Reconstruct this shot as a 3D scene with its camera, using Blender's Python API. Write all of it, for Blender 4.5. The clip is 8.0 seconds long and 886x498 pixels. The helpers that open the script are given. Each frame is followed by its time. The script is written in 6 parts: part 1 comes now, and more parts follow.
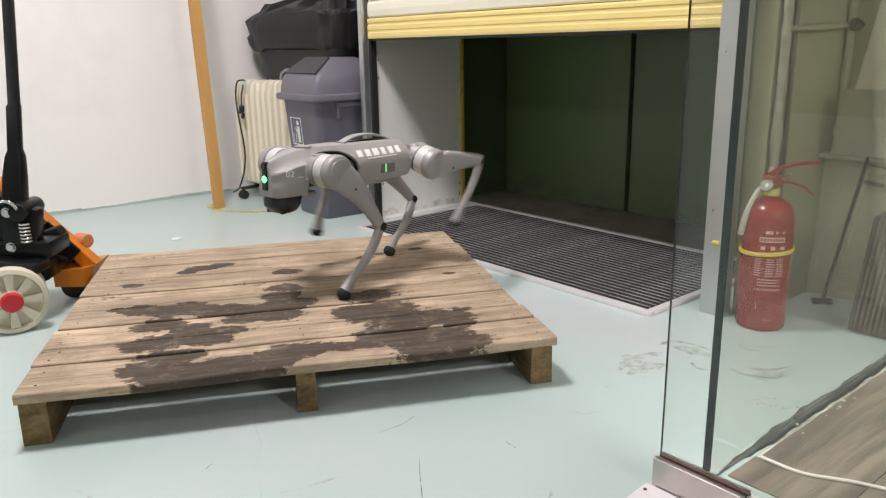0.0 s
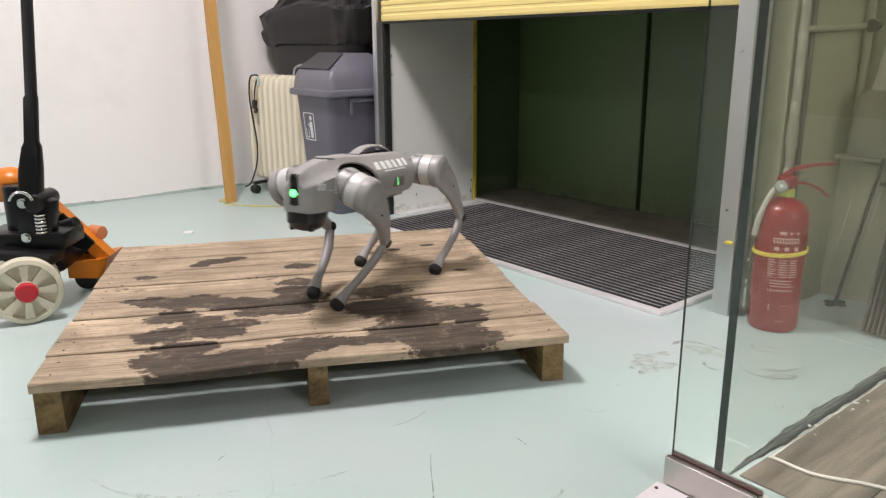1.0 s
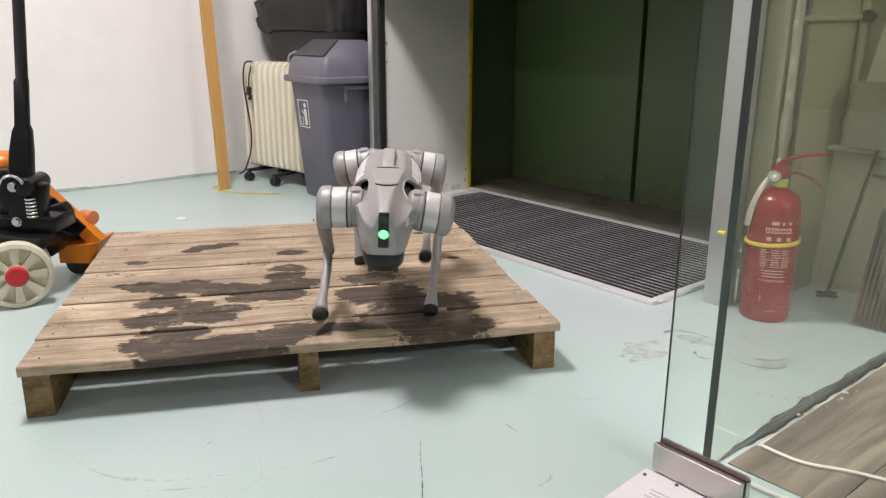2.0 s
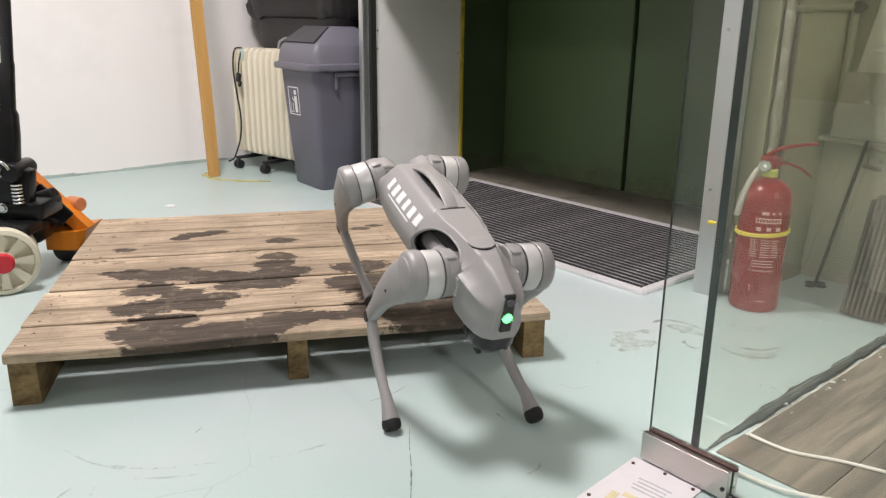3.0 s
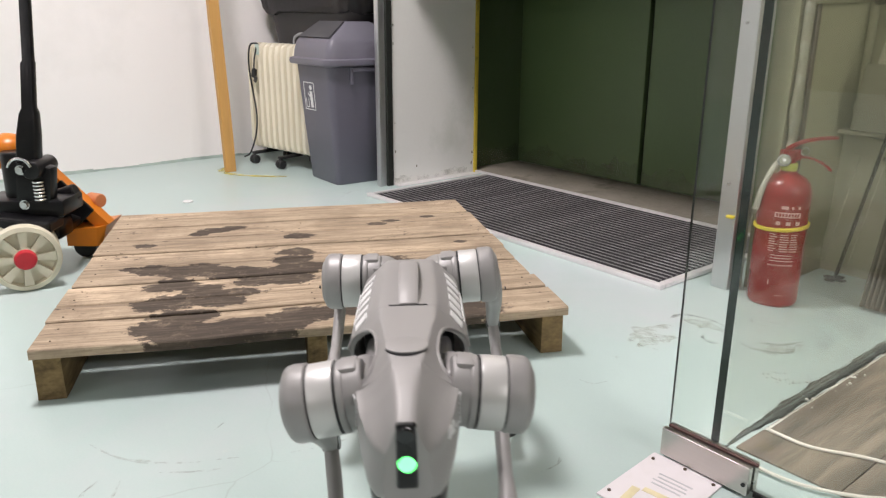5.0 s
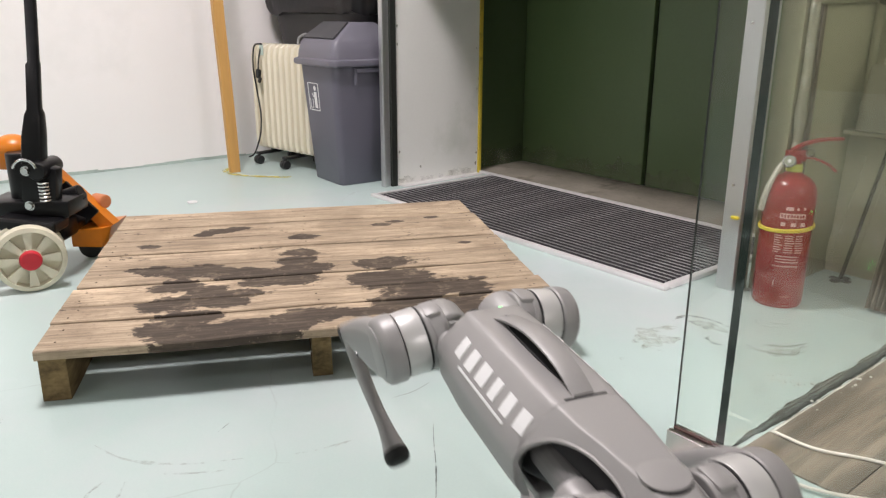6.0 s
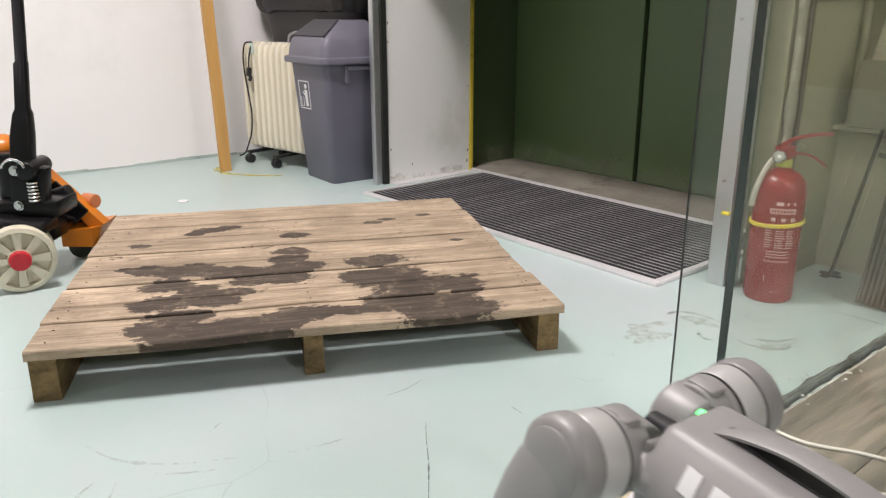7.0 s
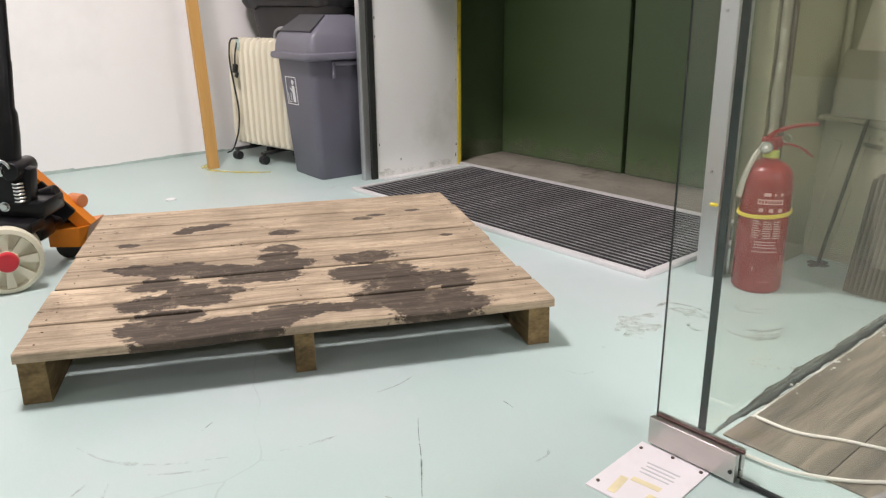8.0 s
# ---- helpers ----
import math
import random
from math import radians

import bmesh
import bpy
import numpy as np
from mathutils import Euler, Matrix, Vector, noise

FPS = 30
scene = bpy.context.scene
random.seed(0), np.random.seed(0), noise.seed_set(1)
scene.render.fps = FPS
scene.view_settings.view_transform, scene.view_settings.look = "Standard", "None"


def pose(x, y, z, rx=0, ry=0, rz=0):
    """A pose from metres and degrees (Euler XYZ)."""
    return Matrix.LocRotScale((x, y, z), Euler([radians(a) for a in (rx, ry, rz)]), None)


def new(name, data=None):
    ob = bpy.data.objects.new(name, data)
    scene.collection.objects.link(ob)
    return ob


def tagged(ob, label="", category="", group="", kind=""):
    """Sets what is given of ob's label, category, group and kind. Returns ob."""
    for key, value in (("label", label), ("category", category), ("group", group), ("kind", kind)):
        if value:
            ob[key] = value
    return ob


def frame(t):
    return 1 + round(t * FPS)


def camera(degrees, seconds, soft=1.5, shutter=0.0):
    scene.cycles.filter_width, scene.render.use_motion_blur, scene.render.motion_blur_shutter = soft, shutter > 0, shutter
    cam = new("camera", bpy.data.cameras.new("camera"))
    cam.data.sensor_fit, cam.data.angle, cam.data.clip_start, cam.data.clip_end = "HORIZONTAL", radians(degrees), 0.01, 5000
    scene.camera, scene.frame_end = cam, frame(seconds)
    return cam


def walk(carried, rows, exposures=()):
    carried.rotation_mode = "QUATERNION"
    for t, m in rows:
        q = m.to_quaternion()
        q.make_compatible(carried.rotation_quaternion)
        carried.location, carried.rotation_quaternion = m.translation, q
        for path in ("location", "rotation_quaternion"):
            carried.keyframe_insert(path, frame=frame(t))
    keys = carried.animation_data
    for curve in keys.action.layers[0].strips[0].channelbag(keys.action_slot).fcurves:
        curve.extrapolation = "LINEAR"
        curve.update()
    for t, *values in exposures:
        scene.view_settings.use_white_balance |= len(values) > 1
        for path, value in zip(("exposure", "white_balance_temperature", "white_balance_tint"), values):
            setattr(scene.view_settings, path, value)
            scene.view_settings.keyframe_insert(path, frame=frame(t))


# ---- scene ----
cam = camera(60.68, 8.0, soft=1.3, shutter=0.4)
PATH = [
    (0, 0.009, -0.004, 0.743, -14.94, 0.93, 0.37),
    (0.5, 0.006, -0.008, 0.739, -14.91, 0.68, 0.95),
    (1, -0.001, -0.007, 0.740, -15.10, 0.34, 1.20),
    (1.5, 0.003, -0.007, 0.735, -15.39, 0.05, 1.22),
    (3, 0.008, 0.000, 0.727, -16.61, -0.67, 0.40),
    (3.5, 0.007, 0.001, 0.727, -16.87, -0.66, 0.23),
    (4, 0.007, -0.000, 0.732, -17.08, -0.53, 0.45),
    (4.5, -0.003, -0.004, 0.733, -17.13, -0.35, 0.92),
    (6, -0.004, -0.002, 0.736, -17.14, -0.16, 1.59),
    (6.5, -0.005, -0.003, 0.737, -17.18, -0.11, 1.30),
    (7, -0.001, -0.001, 0.735, -17.31, 0.05, 0.96),
    (7.5, -0.004, -0.001, 0.738, -17.54, 0.33, 0.51),
    (8, -0.000, -0.000, 0.739, -17.80, 0.62, -0.00),
]
walk(cam, [(t, pose(x, y, z, 90 + p, r, w)) for t, x, y, z, p, r, w in PATH], exposures=[(0, -0.10), (1.6, -0.09), (3.2, 0.0), (8, 0.0)])

# The building's own axes: u along the shutter, v into the lift lobby.
BUILD = pose(-0.326, 3.328, 0, 0, 0, -49.59)
CEILING = 3.1


def site(u, v, z=0.0):
    """A place in the building's axes, as a world point."""
    return BUILD @ Vector((u, v, z))


# ---- light ----
world = bpy.data.worlds.new("world")
scene.world = world
world.use_nodes = True
world.node_tree.nodes["Background"].inputs[0].default_value = (0.9, 0.95, 1.0, 1)
world.node_tree.nodes["Background"].inputs[1].default_value = 0.005

LAMPS = [(0.78, -1.42, 98), (7.6, -1.42, 170), (1.1, -6.1, 36), (3.7, -6.1, 40)]
for lu, lv, watts in LAMPS:
    light = bpy.data.lights.new("ceiling_lamp", "AREA")
    light.shape, light.size, light.size_y, light.energy = "RECTANGLE", 0.50, 0.50, watts
    light.color = (1.0, 0.92, 0.93)
    lamp = new("ceiling_lamp", light)
    lamp.matrix_world = Matrix.Translation(site(lu, lv, CEILING - 0.05)) @ pose(0, 0, 0, 0, 0, -49.59)


# ---- mesh helpers ----
def part(name, bm, material, parent=None, label="", smooth=False, m=None):
    """Links a bmesh as one mesh object under a parent."""
    me = bpy.data.meshes.new(name)
    bm.normal_update()
    bm.to_mesh(me)
    bm.free()
    for mat in (material if isinstance(material, (list, tuple)) else [material]):
        me.materials.append(mat)
    if smooth:
        for p in me.polygons:
            p.use_smooth = True
        me.set_sharp_from_angle(angle=radians(38))
    ob = new(name, me)
    if parent is not None:
        ob.parent = parent
    if m is not None:
        ob.matrix_basis = m
    if label:
        ob["label"] = label
    return ob


def box(bm, size, at=(0, 0, 0), rot=(0, 0, 0), bevel=0.0, seg=2, mat=0):
    r = bmesh.ops.create_cube(bm, size=1.0)
    vs = r["verts"]
    bmesh.ops.transform(bm, matrix=pose(*at, *rot) @ Matrix.Diagonal((*size, 1)), verts=vs)
    fs = list({f for v in vs for f in v.link_faces})
    for f in fs:
        f.material_index = mat
    if bevel > 0:
        es = list({e for v in vs for e in v.link_edges})
        bmesh.ops.bevel(bm, geom=es, offset=bevel, segments=seg, profile=0.5, affect="EDGES", clamp_overlap=True)
    return bm


def cyl(bm, r1, r2, depth, at=(0, 0, 0), rot=(0, 0, 0), seg=32, bevel=0.0, mat=0):
    """A cylinder or cone about its own z axis."""
    r = bmesh.ops.create_cone(bm, cap_ends=True, segments=seg, radius1=r1, radius2=r2, depth=depth)
    vs = r["verts"]
    bmesh.ops.transform(bm, matrix=pose(*at, *rot), verts=vs)
    for f in {f for v in vs for f in v.link_faces}:
        f.material_index = mat
    if bevel > 0:
        caps = [f for f in {f for v in vs for f in v.link_faces} if len(f.verts) > 4]
        es = list({e for f in caps for e in f.edges})
        bmesh.ops.bevel(bm, geom=es, offset=bevel, segments=3, profile=0.5, affect="EDGES", clamp_overlap=True)
    return bm


def ball(bm, r, at=(0, 0, 0), scale=(1, 1, 1), u=24, v=16, rot=(0, 0, 0)):
    q = bmesh.ops.create_uvsphere(bm, u_segments=u, v_segments=v, radius=r)
    bmesh.ops.transform(bm, matrix=pose(*at, *rot) @ Matrix.Diagonal((*scale, 1)), verts=q["verts"])
    return bm


def loft(bm, rings, close=True, mat=0):
    """Skins a row of rings of equal length."""
    made = [[bm.verts.new(p) for p in ring] for ring in rings]
    n = len(made[0])
    for a, b in zip(made, made[1:]):
        for i in range(n):
            f = bm.faces.new((a[i], a[(i + 1) % n], b[(i + 1) % n], b[i]))
            f.material_index = mat
    if close:
        bm.faces.new(made[0][::-1]).material_index = mat
        bm.faces.new(made[-1]).material_index = mat
    return bm


def oval(cx, cy, cz, rx, ry, n=20, power=2.0, axis="z"):
    """A ring of points, rounder or boxier by its power, across the given axis."""
    pts = []
    for i in range(n):
        a = 2 * math.pi * i / n
        c, s = math.cos(a), math.sin(a)
        x = rx * math.copysign(abs(c) ** (2 / power), c)
        y = ry * math.copysign(abs(s) ** (2 / power), s)
        pts.append({"z": (cx + x, cy + y, cz), "x": (cx, cy + x, cz + y), "y": (cx + y, cy, cz + x)}[axis])
    return pts


def tube(bm, points, r, seg=10):
    """A round cable or pipe along a line of points."""
    pts = [Vector(p) for p in points]
    rings = []
    up = Vector((0.013, 0.021, 1))
    for i, p in enumerate(pts):
        d = (pts[min(i + 1, len(pts) - 1)] - pts[max(i - 1, 0)]).normalized()
        side = d.cross(up)
        if side.length < 1e-3:
            side = d.cross(Vector((1, 0, 0)))
        side.normalize()
        top = side.cross(d)
        rad = r[i] if isinstance(r, (list, tuple)) else r
        rings.append([tuple(p + rad * (math.cos(2 * math.pi * k / seg) * side + math.sin(2 * math.pi * k / seg) * top)) for k in range(seg)])
    return loft(bm, rings)


def curve_points(points, n=10):
    """Catmull-Rom through the points."""
    p = [Vector(q) for q in points]
    p = [2 * p[0] - p[1]] + p + [2 * p[-1] - p[-2]]
    out = []
    for i in range(1, len(p) - 2):
        for k in range(n):
            t = k / n
            out.append(0.5 * (2 * p[i] + (p[i + 1] - p[i - 1]) * t + (2 * p[i - 1] - 5 * p[i] + 4 * p[i + 1] - p[i + 2]) * t * t
                              + (3 * p[i] - p[i - 1] - 3 * p[i + 1] + p[i + 2]) * t ** 3))
    return out + [p[-2]]


def empty(name, m):
    ob = new(name)
    ob.matrix_basis = m
    return ob


# ---- materials ----
def material(name, colour, rough=0.5, metal=0.0, vary=0.12, scale=6.0, bump=0.15, grain=80.0, spec=0.5, dirt=None, dirt_scale=3.0, dirt_amount=0.3,
             coords="Object", stretch=(1, 1, 1), rough_vary=0.12, coat=0.0, random_by=0.0):
    """A painted, plastic or metal surface: colour that wanders at two scales, stains and fine relief."""
    mat = bpy.data.materials.new(name)
    mat.use_nodes = True
    nt = mat.node_tree
    nodes, links = nt.nodes, nt.links
    bsdf = nodes["Principled BSDF"]
    tc = nodes.new("ShaderNodeTexCoord")
    mp = nodes.new("ShaderNodeMapping")
    mp.inputs["Scale"].default_value = stretch
    links.new(tc.outputs[coords], mp.inputs[0])
    big, fine = nodes.new("ShaderNodeTexNoise"), nodes.new("ShaderNodeTexNoise")
    for nd, sc, det in ((big, scale, 5), (fine, grain, 3)):
        nd.inputs["Scale"].default_value, nd.inputs["Detail"].default_value = sc, det
        links.new(mp.outputs[0], nd.inputs["Vector"])
    mix = nodes.new("ShaderNodeMath")
    mix.operation = "MULTIPLY_ADD"
    links.new(fine.outputs[0], mix.inputs[0])
    mix.inputs[1].default_value = 0.35
    links.new(big.outputs[0], mix.inputs[2])
    ramp = nodes.new("ShaderNodeMapRange")
    ramp.inputs[1].default_value, ramp.inputs[2].default_value = 0.35, 1.0
    ramp.inputs[3].default_value, ramp.inputs[4].default_value = 1 - vary, 1 + vary
    links.new(mix.outputs[0], ramp.inputs[0])
    tint = nodes.new("ShaderNodeMix")
    tint.data_type, tint.blend_type = "RGBA", "MULTIPLY"
    tint.inputs[0].default_value = 1.0
    tint.inputs[6].default_value = (*colour, 1)
    last = ramp.outputs[0]
    if random_by:
        info = nodes.new("ShaderNodeObjectInfo")
        rr = nodes.new("ShaderNodeMapRange")
        rr.inputs[3].default_value, rr.inputs[4].default_value = 1 - random_by, 1 + random_by
        links.new(info.outputs["Random"], rr.inputs[0])
        mul = nodes.new("ShaderNodeMath")
        mul.operation = "MULTIPLY"
        links.new(last, mul.inputs[0])
        links.new(rr.outputs[0], mul.inputs[1])
        last = mul.outputs[0]
    links.new(last, tint.inputs[7])
    col = tint.outputs[2]
    if dirt:
        spots = nodes.new("ShaderNodeTexNoise")
        spots.inputs["Scale"].default_value, spots.inputs["Detail"].default_value, spots.inputs["Roughness"].default_value = dirt_scale, 8, 0.65
        links.new(mp.outputs[0], spots.inputs["Vector"])
        cut = nodes.new("ShaderNodeMapRange")
        cut.inputs[1].default_value, cut.inputs[2].default_value = 0.55, 0.75
        cut.inputs[4].default_value = dirt_amount
        links.new(spots.outputs[0], cut.inputs[0])
        over = nodes.new("ShaderNodeMix")
        over.data_type = "RGBA"
        links.new(cut.outputs[0], over.inputs[0])
        links.new(col, over.inputs[6])
        over.inputs[7].default_value = (*dirt, 1)
        col = over.outputs[2]
    links.new(col, bsdf.inputs["Base Color"])
    rg = nodes.new("ShaderNodeMapRange")
    rg.inputs[3].default_value, rg.inputs[4].default_value = max(0.02, rough - rough_vary), min(1, rough + rough_vary)
    links.new(big.outputs[0], rg.inputs[0])
    links.new(rg.outputs[0], bsdf.inputs["Roughness"])
    bsdf.inputs["Metallic"].default_value = metal
    bsdf.inputs["Specular IOR Level"].default_value = spec
    bsdf.inputs["Coat Weight"].default_value = coat
    if bump:
        bp = nodes.new("ShaderNodeBump")
        bp.inputs["Strength"].default_value, bp.inputs["Distance"].default_value = bump, 0.002
        links.new(mix.outputs[0], bp.inputs["Height"])
        links.new(bp.outputs[0], bsdf.inputs["Normal"])
    return mat


def glow(name, colour, strength):
    mat = bpy.data.materials.new(name)
    mat.use_nodes = True
    b = mat.node_tree.nodes["Principled BSDF"]
    b.inputs["Base Color"].default_value = (*colour, 1)
    b.inputs["Emission Color"].default_value = (*colour, 1)
    b.inputs["Emission Strength"].default_value = strength
    return mat


def floor_material():
    """Worn mint-green epoxy: cloudy fading, dark scuffs, hairline cracks and pale drips."""
    mat = material("epoxy_floor", (0.465, 0.575, 0.55), rough=0.34, vary=0.07, scale=1.3, grain=220, bump=0.04, dirt=(0.62, 0.66, 0.69), dirt_scale=1.1, dirt_amount=0.55)
    nt = mat.node_tree
    nodes, links = nt.nodes, nt.links
    bsdf = nodes["Principled BSDF"]
    base = bsdf.inputs["Base Color"].links[0].from_socket
    tc = nodes.new("ShaderNodeTexCoord")

    def layer(scale, dist, lo, hi, colour, amount, kind="NOISE"):
        nonlocal base
        warp = nodes.new("ShaderNodeTexNoise")
        warp.inputs["Scale"].default_value, warp.inputs["Detail"].default_value = dist, 6
        links.new(tc.outputs["Object"], warp.inputs["Vector"])
        add = nodes.new("ShaderNodeMix")
        add.data_type, add.blend_type = "RGBA", "ADD"
        add.inputs[0].default_value = 0.25
        links.new(tc.outputs["Object"], add.inputs[6])
        links.new(warp.outputs["Color"], add.inputs[7])
        if kind == "CRACK":
            tex = nodes.new("ShaderNodeTexVoronoi")
            tex.feature = "DISTANCE_TO_EDGE"
            tex.inputs["Scale"].default_value = scale
        else:
            tex = nodes.new("ShaderNodeTexNoise")
            tex.inputs["Scale"].default_value, tex.inputs["Detail"].default_value, tex.inputs["Roughness"].default_value = scale, 9, 0.7
        links.new(add.outputs[2], tex.inputs["Vector"])
        cut = nodes.new("ShaderNodeMapRange")
        cut.inputs[1].default_value, cut.inputs[2].default_value, cut.inputs[4].default_value = lo, hi, amount
        links.new(tex.outputs[0], cut.inputs[0])
        keep = cut.outputs[0]
        if kind == "CRACK":
            gate = nodes.new("ShaderNodeTexNoise")
            gate.inputs["Scale"].default_value = 2.3
            links.new(tc.outputs["Object"], gate.inputs["Vector"])
            gr = nodes.new("ShaderNodeMapRange")
            gr.inputs[1].default_value, gr.inputs[2].default_value = 0.52, 0.6
            links.new(gate.outputs[0], gr.inputs[0])
            mul = nodes.new("ShaderNodeMath")
            mul.operation = "MULTIPLY"
            links.new(keep, mul.inputs[0])
            links.new(gr.outputs[0], mul.inputs[1])
            keep = mul.outputs[0]
        mx = nodes.new("ShaderNodeMix")
        mx.data_type = "RGBA"
        links.new(keep, mx.inputs[0])
        links.new(base, mx.inputs[6])
        mx.inputs[7].default_value = (*colour, 1)
        base = mx.outputs[2]

    layer(1.7, 1.2, 0.0032, 0.0, (0.26, 0.30, 0.28), 0.3, "CRACK")
    layer(9.0, 3.0, 0.69, 0.74, (0.22, 0.24, 0.22), 0.5)
    layer(34.0, 8.0, 0.70, 0.75, (0.12, 0.13, 0.12), 0.6)
    layer(120.0, 20.0, 0.66, 0.74, (0.24, 0.28, 0.27), 0.35)
    layer(0.9, 0.7, 0.52, 0.70, (0.58, 0.57, 0.60), 0.45)
    layer(3.1, 2.0, 0.63, 0.72, (0.62, 0.66, 0.58), 0.4)
    links.new(base, bsdf.inputs["Base Color"])
    return mat


PALLET = pose(-0.830, 1.315, 0, 0, 0, 13.98)
BACK_STAINS = [(0.115, 0.477, 0.020), (0.163, 0.468, 0.036), (0.212, 0.450, 0.049), (0.260, 0.445, 0.058), (0.316, 0.425, 0.049), (0.372, 0.405, 0.058), (0.427, 0.385, 0.058), (0.483, 0.383, 0.053), (0.532, 0.396, 0.058), (0.524, 0.545, 0.033), (0.544, 0.698, 0.033), (0.510, 0.474, 0.041), (0.224, 0.333, 0.049), (0.242, 0.215, 0.058), (0.298, 0.293, 0.036), (0.328, 0.209, 0.046), (0.370, 0.253, 0.033), (0.441, 0.333, 0.046), (0.508, 0.336, 0.049), (0.114, 0.685, 0.021), (0.294, 0.813, 0.033), (0.351, 0.835, 0.025), (0.249, 0.783, 0.023)]
FRONT_STAINS = [(0.240, 0.075, 0.056), (0.284, 0.022, 0.058), (0.275, 0.122, 0.046), (0.338, 0.036, 0.058), (0.394, 0.042, 0.058), (0.451, 0.039, 0.058), (0.510, 0.080, 0.049), (0.571, 0.079, 0.046), (0.632, 0.076, 0.033), (0.696, 0.082, 0.030), (0.730, 0.411, 0.053), (0.755, 0.288, 0.079), (0.693, 0.306, 0.046), (0.811, 0.209, 0.079), (0.879, 0.203, 0.063), (0.767, 0.123, 0.063), (0.837, 0.085, 0.079), (0.921, 0.150, 0.036), (0.906, 0.041, 0.053), (0.804, 0.021, 0.043), (0.785, 0.796, 0.021), (0.834, 0.823, 0.017), (0.958, 0.853, 0.015), (0.995, 0.550, 0.013)]


def deck_wood():
    """Rough sawn pallet boards with grain along the board and dark soaked patches."""
    mat = material("pallet_wood", (0.485, 0.382, 0.272), rough=0.78, vary=0.42, scale=5.0, grain=55, bump=0.5, stretch=(0.22, 2.2, 2.2), spec=0.25,
                   dirt=(0.25, 0.185, 0.125), dirt_scale=9.0, dirt_amount=0.85, random_by=0.12)
    nt = mat.node_tree
    nodes, links = nt.nodes, nt.links
    bsdf = nodes["Principled BSDF"]
    base = bsdf.inputs["Base Color"].links[0].from_socket
    geo = nodes.new("ShaderNodeNewGeometry")
    mp = nodes.new("ShaderNodeMapping")
    mp.vector_type = "TEXTURE"
    mp.inputs["Location"].default_value = (-0.830, 1.315, 0)
    mp.inputs["Rotation"].default_value = (0, 0, radians(13.98))
    links.new(geo.outputs["Position"], mp.inputs[0])
    # edges frayed by streaky noise
    st = nodes.new("ShaderNodeMapping")
    st.inputs["Scale"].default_value = (0.75, 1.15, 1)
    links.new(mp.outputs[0], st.inputs[0])
    nz = nodes.new("ShaderNodeTexNoise")
    nz.inputs["Scale"].default_value, nz.inputs["Detail"].default_value, nz.inputs["Roughness"].default_value = 13, 14, 0.70
    links.new(st.outputs[0], nz.inputs["Vector"])
    total = None
    for x, y, r in BACK_STAINS + FRONT_STAINS:
        sub = nodes.new("ShaderNodeVectorMath")
        sub.operation = "DISTANCE"
        flat = nodes.new("ShaderNodeVectorMath")
        flat.operation = "MULTIPLY"
        flat.inputs[1].default_value = (0.72, 1.15, 0)
        links.new(mp.outputs[0], flat.inputs[0])
        links.new(flat.outputs[0], sub.inputs[0])
        sub.inputs[1].default_value = (x * 0.72, y * 1.15, 0)
        fall = nodes.new("ShaderNodeMapRange")
        fall.inputs[1].default_value, fall.inputs[2].default_value = r * 1.5, 0.0
        links.new(sub.outputs["Value"], fall.inputs[0])
        if total is None:
            total = fall.outputs[0]
        else:
            add = nodes.new("ShaderNodeMath")
            add.operation = "MAXIMUM"
            links.new(total, add.inputs[0])
            links.new(fall.outputs[0], add.inputs[1])
            total = add.outputs[0]
    nf = nodes.new("ShaderNodeTexNoise")
    nf.inputs["Scale"].default_value, nf.inputs["Detail"].default_value, nf.inputs["Roughness"].default_value = 70, 8, 0.7
    links.new(st.outputs[0], nf.inputs["Vector"])
    fine = nodes.new("ShaderNodeMath")
    fine.operation = "MULTIPLY_ADD"
    links.new(nf.outputs[0], fine.inputs[0])
    fine.inputs[1].default_value, fine.inputs[2].default_value = 0.8, -0.4
    both = nodes.new("ShaderNodeMath")
    links.new(fine.outputs[0], both.inputs[0])
    links.new(total, both.inputs[1])
    add = nodes.new("ShaderNodeMath")
    add.operation = "MULTIPLY_ADD"
    links.new(nz.outputs[0], add.inputs[0])
    add.inputs[1].default_value = 1.9
    links.new(both.outputs[0], add.inputs[2])
    cut = nodes.new("ShaderNodeMapRange")
    cut.inputs[1].default_value, cut.inputs[2].default_value, cut.inputs[4].default_value = 1.20, 1.29, 0.93
    links.new(add.outputs[0], cut.inputs[0])
    # worn streaks inside the patches
    wear = nodes.new("ShaderNodeTexNoise")
    wear.inputs["Scale"].default_value, wear.inputs["Detail"].default_value, wear.inputs["Roughness"].default_value = 60, 6, 0.7
    st2 = nodes.new("ShaderNodeMapping")
    st2.inputs["Scale"].default_value = (0.15, 1.6, 1)
    links.new(mp.outputs[0], st2.inputs[0])
    links.new(st2.outputs[0], wear.inputs["Vector"])
    wr = nodes.new("ShaderNodeMapRange")
    wr.inputs[1].default_value, wr.inputs[2].default_value, wr.inputs[3].default_value, wr.inputs[4].default_value = 0.45, 0.70, 1.0, 0.80
    links.new(wear.outputs[0], wr.inputs[0])
    mul = nodes.new("ShaderNodeMath")
    mul.operation = "MULTIPLY"
    links.new(cut.outputs[0], mul.inputs[0])
    links.new(wr.outputs[0], mul.inputs[1])
    # places where feet and loads have rubbed the stain thin
    rub = nodes.new("ShaderNodeTexNoise")
    rub.inputs["Scale"].default_value, rub.inputs["Detail"].default_value, rub.inputs["Roughness"].default_value = 24, 9, 0.72
    links.new(mp.outputs[0], rub.inputs["Vector"])
